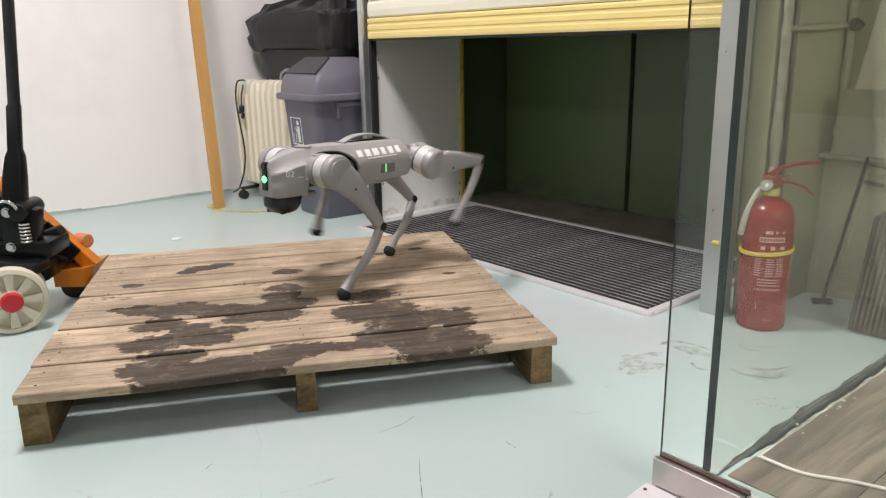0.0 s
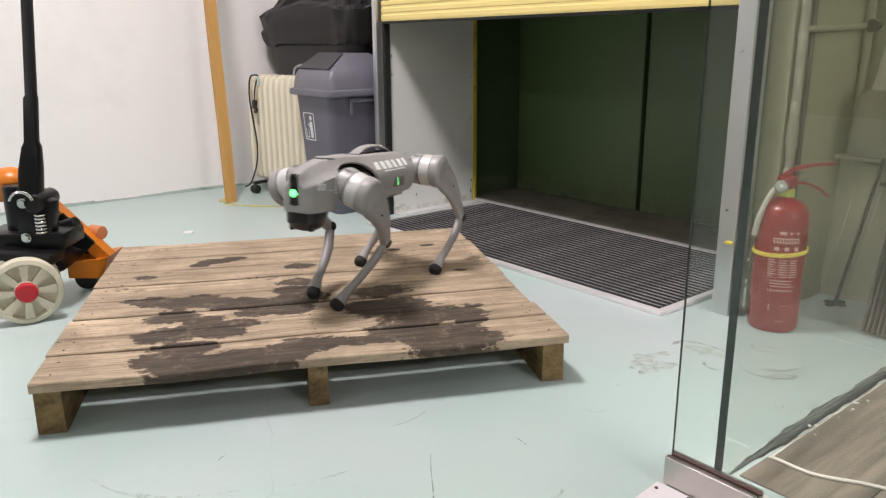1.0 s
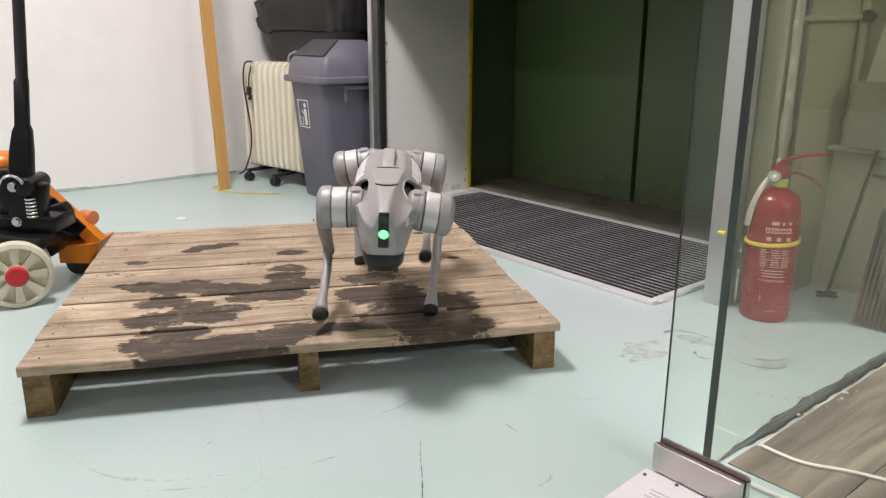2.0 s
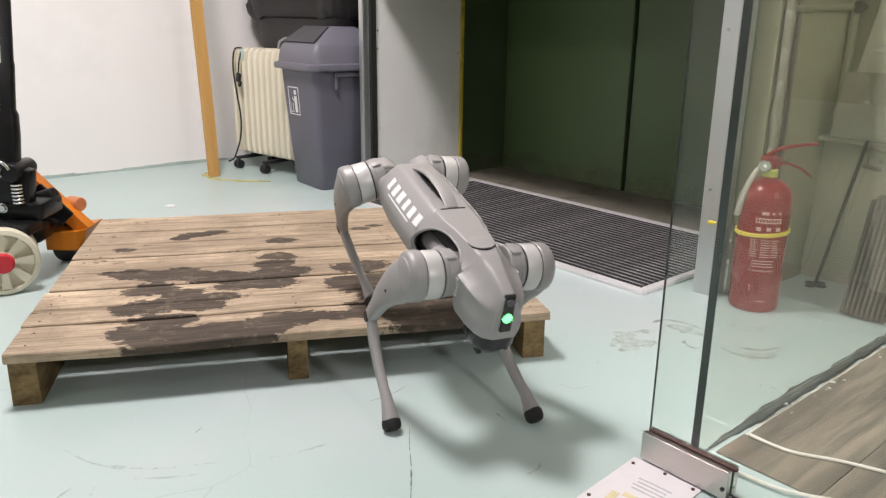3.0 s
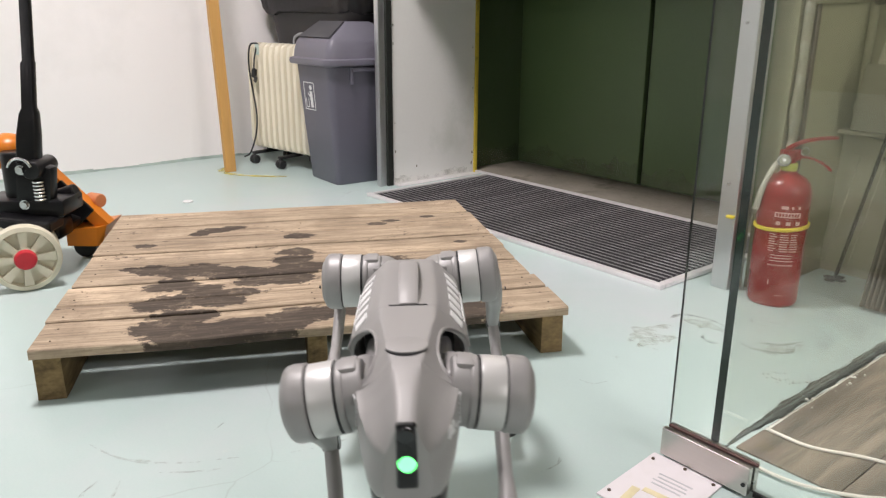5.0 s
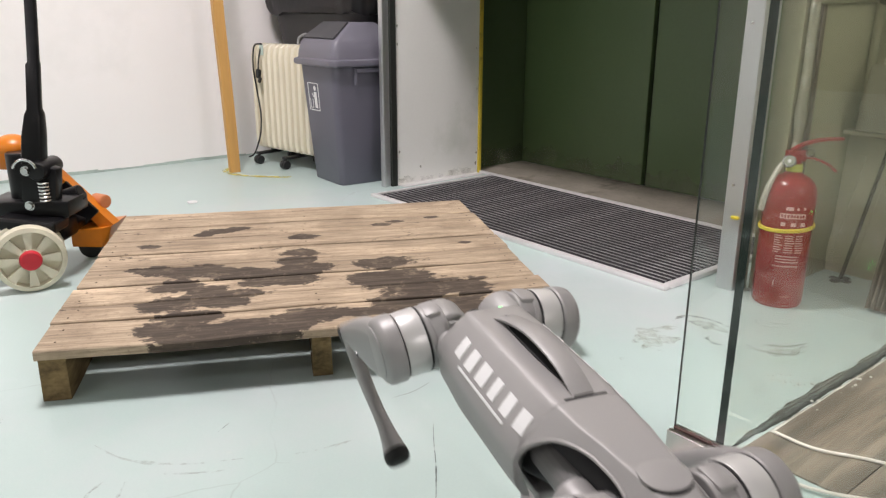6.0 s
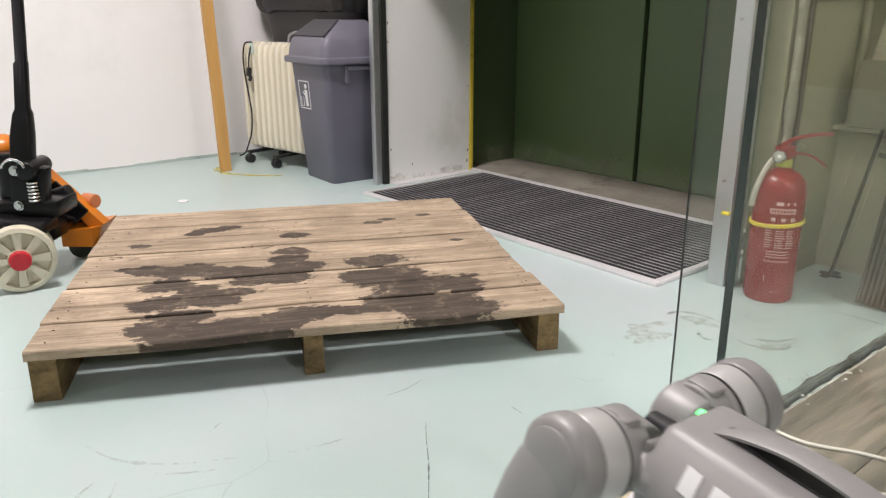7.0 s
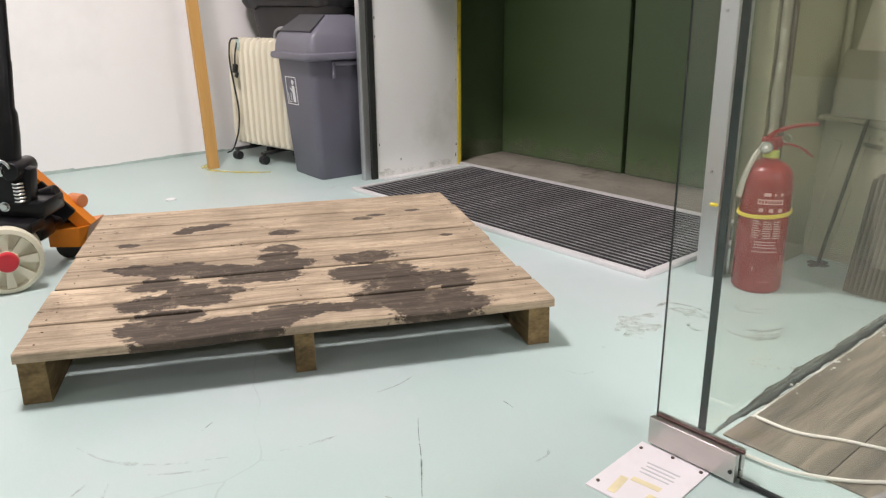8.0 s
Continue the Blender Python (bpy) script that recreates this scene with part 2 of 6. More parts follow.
    rc = nodes.new("ShaderNodeMapRange")
    rc.inputs[1].default_value, rc.inputs[2].default_value, rc.inputs[3].default_value, rc.inputs[4].default_value = 0.54, 0.68, 1.0, 0.60
    links.new(rub.outputs[0], rc.inputs[0])
    mul2 = nodes.new("ShaderNodeMath")
    mul2.operation = "MULTIPLY"
    links.new(mul.outputs[0], mul2.inputs[0])
    links.new(rc.outputs[0], mul2.inputs[1])
    mul = mul2
    # fine dark grain lines and specks of dirt over the whole deck
    st3 = nodes.new("ShaderNodeMapping")
    st3.inputs["Scale"].default_value = (0.06, 1.0, 1)
    links.new(mp.outputs[0], st3.inputs[0])
    last = base
    for src, sc, lo, hi, amt in ((st3, 150, 0.48, 0.66, 0.7), (st3, 46, 0.50, 0.66, 0.65), (mp, 95, 0.59, 0.68, 0.6), (mp, 6, 0.46, 0.68, 0.55)):
        g = nodes.new("ShaderNodeTexNoise")
        g.inputs["Scale"].default_value, g.inputs["Detail"].default_value, g.inputs["Roughness"].default_value = sc, 5, 0.65
        links.new(src.outputs[0], g.inputs["Vector"])
        gc = nodes.new("ShaderNodeMapRange")
        gc.inputs[1].default_value, gc.inputs[2].default_value, gc.inputs[4].default_value = lo, hi, amt
        links.new(g.outputs[0], gc.inputs[0])
        gm = nodes.new("ShaderNodeMix")
        gm.data_type = "RGBA"
        links.new(gc.outputs[0], gm.inputs[0])
        links.new(last, gm.inputs[6])
        gm.inputs[7].default_value = (0.20, 0.15, 0.105, 1)
        last = gm.outputs[2]
    mx = nodes.new("ShaderNodeMix")
    mx.data_type = "RGBA"
    links.new(mul.outputs[0], mx.inputs[0])
    links.new(last, mx.inputs[6])
    mx.inputs[7].default_value = (0.040, 0.031, 0.026, 1)
    last = mx.outputs[2]
    links.new(last, bsdf.inputs["Base Color"])
    return mat


def glass_material():
    mat = bpy.data.materials.new("clear_glass")
    mat.use_nodes = True
    b = mat.node_tree.nodes["Principled BSDF"]
    b.inputs["Base Color"].default_value = (0.90, 0.925, 0.895, 1)
    b.inputs["Roughness"].default_value = 0.0
    b.inputs["IOR"].default_value = 1.45
    b.inputs["Transmission Weight"].default_value = 1.0
    return mat


def film_of_dirt(name, colour, scale, lo, hi, most):
    """A thin broken film of dried dirt through which the floor shows."""
    mat = material(name, colour, rough=0.7, vary=0.3, scale=30)
    nodes, links = mat.node_tree.nodes, mat.node_tree.links
    tc = nodes.new("ShaderNodeTexCoord")
    tex = nodes.new("ShaderNodeTexNoise")
    tex.inputs["Scale"].default_value, tex.inputs["Detail"].default_value, tex.inputs["Roughness"].default_value = scale, 8, 0.7
    links.new(tc.outputs["Object"], tex.inputs["Vector"])
    cut = nodes.new("ShaderNodeMapRange")
    cut.inputs[1].default_value, cut.inputs[2].default_value, cut.inputs[4].default_value = lo, hi, most
    links.new(tex.outputs[0], cut.inputs[0])
    links.new(cut.outputs[0], nodes["Principled BSDF"].inputs["Alpha"])
    return mat


M_FLOOR = floor_material()
M_WALL = material("white_wall_paint", (0.92, 0.885, 0.875), rough=0.7, vary=0.025, scale=1.6, grain=160, bump=0.08, dirt=(0.70, 0.69, 0.66), dirt_scale=1.4, dirt_amount=0.35)
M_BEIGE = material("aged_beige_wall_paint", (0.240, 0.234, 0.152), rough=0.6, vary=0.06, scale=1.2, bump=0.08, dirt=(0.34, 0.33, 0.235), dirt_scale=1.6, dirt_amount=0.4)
# kept dark so the unseen ceiling throws back less fill light
M_CEIL = material("ceiling_paint", (0.36, 0.36, 0.355), rough=0.9, vary=0.03)
M_PANEL = material("lobby_panel_paint", (0.82, 0.82, 0.79), rough=0.42, vary=0.04, scale=1.4, bump=0.03, dirt=(0.36, 0.42, 0.32), dirt_scale=2.2, dirt_amount=0.35)
M_GREEN = material("green_lift_paint", (0.122, 0.186, 0.082), rough=0.40, vary=0.10, scale=1.5, bump=0.05, dirt=(0.13, 0.17, 0.11), dirt_scale=2.2, dirt_amount=0.4)
# the lift green again, with the side faces' shade put into the colour
M_GREEN_SHADED = material("green_lift_paint_shaded", (0.085, 0.125, 0.058), spec=0.3, rough=0.55, vary=0.12, scale=3.0, dirt=(0.12, 0.14, 0.09), dirt_scale=4.0, dirt_amount=0.4)
M_SILL = material("dusty_concrete_sill", (0.29, 0.26, 0.215), rough=0.85, vary=0.3, scale=6, bump=0.3, dirt=(0.085, 0.07, 0.052), dirt_scale=5.5, dirt_amount=1.0)
M_HAZARD = material("worn_yellow_edge_paint", (0.62, 0.47, 0.05), rough=0.6, vary=0.15, scale=9, dirt=(0.16, 0.13, 0.05), dirt_scale=14.0, dirt_amount=0.9)
M_BLACKGAP = material("black_gap", (0.012, 0.014, 0.011), rough=0.7)
M_ALU = material("brushed_aluminium", (0.60, 0.61, 0.62), rough=0.36, metal=0.85, vary=0.10, scale=5, grain=200, stretch=(1, 1, 0.1), bump=0.05, dirt=(0.40, 0.40, 0.40), dirt_scale=7, dirt_amount=0.4)
M_STEEL = material("brushed_stainless_steel", (0.56, 0.53, 0.50), rough=0.30, metal=1.0, vary=0.06, scale=9, grain=240, stretch=(0.1, 1, 1), bump=0.04)
M_MATFRAME = material("white_anodised_frame", (0.74, 0.72, 0.72), rough=0.42, metal=0.25, vary=0.06, scale=8, dirt=(0.5, 0.48, 0.46), dirt_scale=9, dirt_amount=0.4)
M_RIB = material("mat_aluminium_rib", (0.29, 0.285, 0.29), rough=0.5, metal=0.6, vary=0.7, scale=14, dirt=(0.10, 0.096, 0.095), dirt_scale=12, dirt_amount=0.7)
M_CARPET = material("charcoal_mat_pile", (0.036, 0.034, 0.038), rough=0.95, vary=0.45, scale=25, grain=320, bump=0.9, spec=0.2, dirt=(0.07, 0.066, 0.064), dirt_scale=9, dirt_amount=0.5)
M_YELLOWBAR = material("pale_yellow_shutter_paint", (0.80, 0.64, 0.25), rough=0.42, vary=0.05, scale=4, stretch=(0.2, 1, 6))
M_CREAM = material("cream_shutter_slat", (0.78, 0.76, 0.63), rough=0.45, vary=0.04, scale=4)
M_DECK = deck_wood()
M_BLOCK = material("stringer_wood", (0.185, 0.130, 0.062), rough=0.85, vary=0.9, scale=14, grain=90, bump=0.55, stretch=(1, 0.25, 1.6), spec=0.2, dirt=(0.045, 0.033, 0.020), dirt_scale=20, dirt_amount=0.9)
M_NAIL = material("rusty_nail", (0.10, 0.07, 0.05), rough=0.6, metal=0.6)
M_PINE = material("planed_pine", (0.56, 0.315, 0.10), rough=0.55, vary=0.16, scale=7, grain=60, bump=0.2, stretch=(2.5, 2.5, 0.15), spec=0.35, dirt=(0.40, 0.20, 0.06), dirt_scale=5, dirt_amount=0.5)
M_BIN = material("grey_bin_plastic", (0.118, 0.115, 0.148), rough=0.46, vary=0.06, scale=5, grain=300, bump=0.10, dirt=(0.17, 0.17, 0.19), dirt_scale=3.5, dirt_amount=0.3)
M_BINLID = material("grey_lid_plastic", (0.15, 0.145, 0.18), rough=0.36, vary=0.05, scale=5, grain=300, bump=0.06)
M_BINFLAP = material("dark_flap_plastic", (0.045, 0.045, 0.052), rough=0.42, vary=0.08, scale=5)
M_WHITEPRINT = material("white_print", (0.78, 0.78, 0.78), rough=0.55, vary=0.05)
M_RAD = material("cream_radiator_enamel", (0.80, 0.745, 0.60), rough=0.38, vary=0.03, scale=3, bump=0.02)
M_BLACKPLASTIC = material("black_plastic", (0.012, 0.012, 0.013), rough=0.42, vary=0.15, scale=9)
M_BAG = material("black_bin_bag", (0.010, 0.009, 0.010), rough=0.38, vary=0.2, scale=8, grain=60, bump=0.9, spec=0.28)
M_BLACKBIN = material("black_container_plastic", (0.030, 0.028, 0.029), spec=0.4, rough=0.5, vary=0.15, scale=4)
M_JACK = material("black_machine_paint", (0.006, 0.006, 0.007), spec=0.3, rough=0.33, vary=0.2, scale=12, dirt=(0.03, 0.027, 0.024), dirt_scale=12, dirt_amount=0.5)
M_ORANGE = material("orange_machine_paint", (0.62, 0.185, 0.010), rough=0.36, vary=0.09, scale=8, bump=0.08, dirt=(0.30, 0.09, 0.01), dirt_scale=10, dirt_amount=0.5)
M_WHEEL = material("cream_nylon_wheel", (0.68, 0.64, 0.50), rough=0.45, vary=0.06, scale=15, dirt=(0.40, 0.37, 0.28), dirt_scale=14, dirt_amount=0.4)
M_REDCAP = material("red_hub_cap", (0.55, 0.02, 0.035), rough=0.34, vary=0.06, scale=20)
M_CHROME = material("bright_steel", (0.62, 0.62, 0.62), rough=0.22, metal=1.0, vary=0.06)
M_EXT = material("red_enamel_cylinder", (0.25, 0.010, 0.013), rough=0.28, vary=0.05, scale=6, coat=0.2, bump=0.02)
M_EXTPRINT = material("pale_label_print", (0.66, 0.46, 0.43), rough=0.5)
M_YBAND = material("yellow_band", (0.72, 0.58, 0.04), rough=0.5)
M_HOSE = material("pale_rubber_hose", (0.48, 0.46, 0.39), rough=0.5)
M_DARKBOARD = material("dark_corrugated_sheet", (0.075, 0.062, 0.048), rough=0.7, vary=0.35, scale=10, grain=50, bump=0.5, stretch=(6, 6, 0.3))
M_DOORLEAF = material("old_ivory_door_paint", (0.45, 0.425, 0.325), rough=0.5, vary=0.07, scale=2.5, dirt=(0.26, 0.25, 0.2), dirt_scale=5, dirt_amount=0.6)
M_WRAP = material("clear_plastic_wrap", (0.26, 0.25, 0.19), rough=0.14, vary=0.08, scale=9, bump=0.9, grain=30, spec=0.7)
# paler than the wrap: the sleeve's highlights put into the colour
M_GLINT = material("pale_sleeve_glint", (0.34, 0.335, 0.27), rough=0.18, vary=0.2, scale=40, bump=1.0, grain=70, spec=0.8)
M_VINYL = material("grey_oak_vinyl", (0.170, 0.145, 0.108), rough=0.5, vary=0.95, scale=1.6, grain=7, bump=0.0, stretch=(15.0, 1.1, 1), dirt=(0.085, 0.068, 0.048), dirt_scale=2.1, dirt_amount=0.85, random_by=0.14)
M_TORN = material("torn_coating_edge", (0.040, 0.044, 0.034), rough=0.85, vary=0.35, scale=16, bump=0.8)
M_DUST = material("white_plaster_dust", (0.62, 0.62, 0.56), rough=0.95, vary=0.3, scale=40, bump=0.9)
M_WHITECABLE = material("white_cable", (0.72, 0.70, 0.62), rough=0.5)
M_PAPER = material("white_laminated_card", (0.78, 0.74, 0.76), rough=0.45, vary=0.04, scale=12, dirt=(0.62, 0.58, 0.56), dirt_scale=10, dirt_amount=0.4)
M_CARDYELLOW = material("faded_yellow_print", (0.74, 0.66, 0.42), rough=0.6, vary=0.15, scale=30)
M_CARDGREY = material("faded_grey_print", (0.52, 0.52, 0.54), rough=0.6, vary=0.15, scale=30)
M_TAPE = film_of_dirt("worn_yellow_floor_paint", (0.74, 0.66, 0.16), 22, 0.42, 0.60, 0.8)
M_SCRATCH = film_of_dirt("grey_scratch", (0.14, 0.17, 0.16), 60, 0.38, 0.55, 0.8)
M_SCUFF = film_of_dirt("dried_brown_smear", (0.20, 0.19, 0.12), 40, 0.40, 0.62, 0.55)
M_PATCH = film_of_dirt("pale_dried_water_mark", (0.46, 0.46, 0.31), 30, 0.40, 0.70, 0.50)
M_SMUDGE = film_of_dirt("faint_brown_scuff", (0.32, 0.26, 0.21), 34, 0.46, 0.66, 0.38)
M_FOOTGRIME = film_of_dirt("mouldy_foot_grime", (0.36, 0.37, 0.27), 9, 0.36, 0.70, 0.50)
M_PANELGRIME = film_of_dirt("yellow_brown_foot_grime", (0.34, 0.31, 0.17), 14, 0.46, 0.70, 0.42)
M_CHIP = material("chipped_dark_primer", (0.16, 0.15, 0.12), rough=0.8, vary=0.3, scale=30)
M_GLASS = glass_material()
M_GEDGE = material("dark_green_glass_edge", (0.008, 0.016, 0.013), rough=0.35, vary=0.3, scale=20, spec=0.25)
M_LEDPANEL = glow("led_panel_diffuser", (1.0, 0.97, 0.93), 3.0)
# robot
M_SHELL = material("grey_satin_shell", (0.335, 0.324, 0.319), rough=0.50, metal=0.15, vary=0.03, scale=9, grain=400, bump=0.02)
M_LIMB = material("grey_limb_shell", (0.335, 0.324, 0.320), rough=0.48, metal=0.2, vary=0.04, scale=12, grain=400, bump=0.02)
M_RING = material("pale_motor_ring", (0.62, 0.61, 0.60), rough=0.36, metal=0.25, vary=0.03, scale=20)
M_RBLACK = material("robot_black_plastic", (0.010, 0.010, 0.011), rough=0.30, vary=0.1, scale=20)
M_CAVITY = material("dark_joint_cavity", (0.018, 0.018, 0.020), rough=0.6)
M_RUBBER = material("black_rubber_foot", (0.012, 0.012, 0.012), rough=0.75, vary=0.2, scale=30)
M_LETTER = material("white_lettering", (0.80, 0.80, 0.80), rough=0.5, vary=0.02)
M_HANDLE = material("grey_strap_handle", (0.17, 0.165, 0.165), rough=0.5)
M_GREENLIGHT = glow("green_light", (0.13, 1.0, 0.22), 3.0)
M_LENS = material("lens_glass", (0.004, 0.004, 0.006), rough=0.05, spec=0.8)


# ---- the building ----
def slab(name, u0, u1, v0, v1, z0, z1, mat, bevel=0.0, parent=None, m=BUILD, tag=True):
    bm = bmesh.new()
    box(bm, (u1 - u0, v1 - v0, z1 - z0), ((u0 + u1) / 2, (v0 + v1) / 2, (z0 + z1) / 2), bevel=bevel)
    ob = part(name, bm, mat, parent, m=m)
    if tag and parent is None:
        ob["kind"] = "structure"
    return ob


def build_shell():
    bm = bmesh.new()
    box(bm, (16, 18, 0.2), (2, -2, -0.1))
    floor = part("floor", bm, M_FLOOR, m=BUILD)
    tagged(floor, "worn mint green epoxy floor with scuffs and hairline cracks", "floor", kind="structure")
    tagged(slab("wall_west", -1.27, -1.15, -8.0, 0.77, 0, CEILING, M_WALL), "white painted wall with faint grey marks", "wall")
    tagged(slab("wall_alcove", -1.15, -0.172, 0.65, 0.77, 0, CEILING, M_WALL), "white painted wall behind the bins", "wall")
    panel = tagged(slab("wall_lobby", -0.06, 0.0, 0.036, 0.513, 0, 2.35, M_PANEL, 0.002), "pale grey painted metal side panel of the lift lobby", "wall panel")
    tagged(slab("trim_yellow", -0.03, 0.006, 0.5135, 0.532, 0, 2.3, M_HAZARD, 0.002), "worn yellow painted edge strip", "trim")
    slab("wall_lift_side", -0.17, -0.073, 0.533, 0.90, 0, 2.35, M_GREEN_SHADED)
    slab("wall_lift_jamb", -0.14, -0.062, 0.05, 0.5325, 0, 2.35, M_GREEN_SHADED)
    back = tagged(slab("wall_lift_back", -0.17, 1.9, 0.92, 1.0, 0, 2.35, M_BLACKGAP), "dark green painted lift doors with a black joint", "lift door")
    for u0, u1 in ((-0.073, 0.690), (0.712, 1.455), (1.477, 1.90)):
        bm = bmesh.new()
        box(bm, (u1 - u0, 0.03, 2.33), ((u0 + u1) / 2, 0.905, 1.17), bevel=0.004)
        part("door_panel", bm, M_GREEN, back, "dark green painted steel panel")
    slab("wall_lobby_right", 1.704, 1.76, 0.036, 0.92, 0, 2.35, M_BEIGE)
    slab("ceiling_lobby", -0.17, 1.9, 0.036, 1.0, 2.36, 2.42, M_CEIL)
    slab("wall_header", -0.06, 1.76, -0.02, 0.10, 2.10, CEILING, M_WALL)
    slab("wall_shaft", -0.06, 1.76, 0.101, 0.99, 2.43, CEILING, M_WALL)
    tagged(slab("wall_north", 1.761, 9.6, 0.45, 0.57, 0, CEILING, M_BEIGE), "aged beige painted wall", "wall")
    # unseen walls added to close the room, in dark beige to cut fill light
    slab("unseen_wall_south", -1.27, 9.6, -8.12, -8.0, 0, CEILING, M_BEIGE)
    slab("unseen_wall_east", 9.5, 9.6, -8.0, 0.45, 0, CEILING, M_BEIGE)
    slab("ceiling", -1.27, 9.6, -8.12, 1.0, CEILING + 0.001, CEILING + 0.12, M_CEIL)
    tagged(slab("sill", -0.072, 1.70, 0.540, 0.889, 0.0, 0.006, M_SILL, 0.002), "dirty grey concrete lift sill", "sill")
    tagged(slab("sill_strip", -0.07, 1.70, 0.520, 0.539, 0.0, 0.010, M_MATFRAME, 0.002), "pale threshold strip", "threshold")
    tagged(slab("threshold", 0.001, 0.050, 0.036, 0.51, 0.0, 0.003, M_MATFRAME, 0.001), "pale metal strip along the lobby panel", "threshold")
    # grime creeping up from the floor, in ragged tongues, and chips in the paint
    for name, axis, a0, a1, at, mat, high, seed, label in (("wall_grime", "v", 0.04, 0.51, 0.0018, M_PANELGRIME, 0.06, 2, "yellow-brown grime at the foot of the panel"),
                                                         ("wall_grime", "u", -0.07, 0.688, 0.8885, M_FOOTGRIME, 0.15, 5, "pale mouldy grime at the foot of the lift door"),
                                                         ("wall_grime", "u", 0.714, 1.454, 0.8885, M_FOOTGRIME, 0.12, 8, "pale mouldy grime at the foot of the lift door"),
                                                         ("wall_grime", "v", 0.54, 0.885, -0.0715, M_FOOTGRIME, 0.17, 9, "pale mouldy grime at the foot of the lift wall")):
        bm = bmesh.new()
        cols = []
        for i in range(61):
            a = a0 + (a1 - a0) * i / 60
            h = high * (0.35 + 0.55 * abs(noise.noise((a * 4, seed, 0))) + 0.5 * abs(noise.noise((a * 17, seed, 3))) + 0.25 * abs(noise.noise((a * 50, seed, 6))))
            cols.append([bm.verts.new((at, a, z) if axis == "v" else (a, at, z)) for z in (0.008, h * 0.5, h)])
        for p, q in zip(cols, cols[1:]):
            for k in range(2):
                bm.faces.new((p[k], q[k], q[k + 1], p[k + 1]) if axis == "u" else (p[k + 1], q[k + 1], q[k], p[k]))
        tagged(part(name, bm, mat, m=BUILD), label, "grime", kind="structure")
    rng = random.Random(21)
    for k in range(10):
        bm = bmesh.new()
        v, z = (0.040 + 0.012 * rng.random(), 0.10 + 0.75 * rng.random()) if k < 4 else (0.495 + 0.016 * rng.random(), 0.02 + 0.7 * rng.random()) if k < 9 else (0.1 + 0.35 * rng.random(), 0.05 + 0.6 * rng.random())
        ball(bm, 0.002 + 0.004 * rng.random(), (0.0003, v, z), (0.12, 0.6, 0.9 + 0.9 * rng.random()), 8, 6)
        tagged(part("paint_chip", bm, M_CHIP, m=BUILD), "dark chip in the panel paint", "paint chip", kind="structure")
    # shutter guides
    bm = bmesh.new()
    box(bm, (0.024, 0.046, 2.1), (-0.018, -0.012, 1.05), bevel=0.003)
    box(bm, (0.006, 0.014, 2.1), (-0.0035, -0.027, 1.05), bevel=0.001)
    guide = part("post_left", bm, M_ALU, m=BUILD)
    tagged(guide, "brushed aluminium shutter guide post", "post", kind="structure")
    bm = bmesh.new()
    box(bm, (0.016, 0.03, 2.1), (0.0, 0.016, 1.05), bevel=0.002)
    part("guide_channel", bm, M_BLACKGAP, guide, "black guide channel")
    bm = bmesh.new()
    box(bm, (0.052, 0.062, 2.1), (1.676, -0.002, 1.05), bevel=0.003)
    post = part("post_right", bm, M_ALU, m=BUILD)
    tagged(post, "scratched aluminium post with a yellow sensor", "post", kind="structure")
    bm = bmesh.new()
    box(bm, (0.022, 0.012, 0.008), (1.69, -0.039, 0.212), bevel=0.002)
    part("sensor", bm, M_YBAND, post, "small yellow sensor")
    bm = bmesh.new()
    for k in range(4):
        cyl(bm, 0.004, 0.004, 0.004, (1.672, -0.035, 0.3 + 0.42 * k), (90, 0, 0), 12)
    part("rivets", bm, M_CHROME, post)
    # skirting dirt line of the white wall
    bm = bmesh.new()
    n = 60
    for i in range(n):
        v0 = -6 + 6.6 * i / n
        h = 0.012 + 0.012 * noise.noise((v0 * 3, 0, 0))
        box(bm, (0.006, 6.6 / n, max(0.004, h)), (-1.147, v0 + 3.3 / n, max(0.004, h) / 2))
    tagged(part("baseboard_dirt", bm, material("grey_green_edge", (0.42, 0.50, 0.46), rough=0.8, vary=0.3, scale=9), m=BUILD), "grey-green paint line along the wall foot", "trim", kind="structure")
    return floor


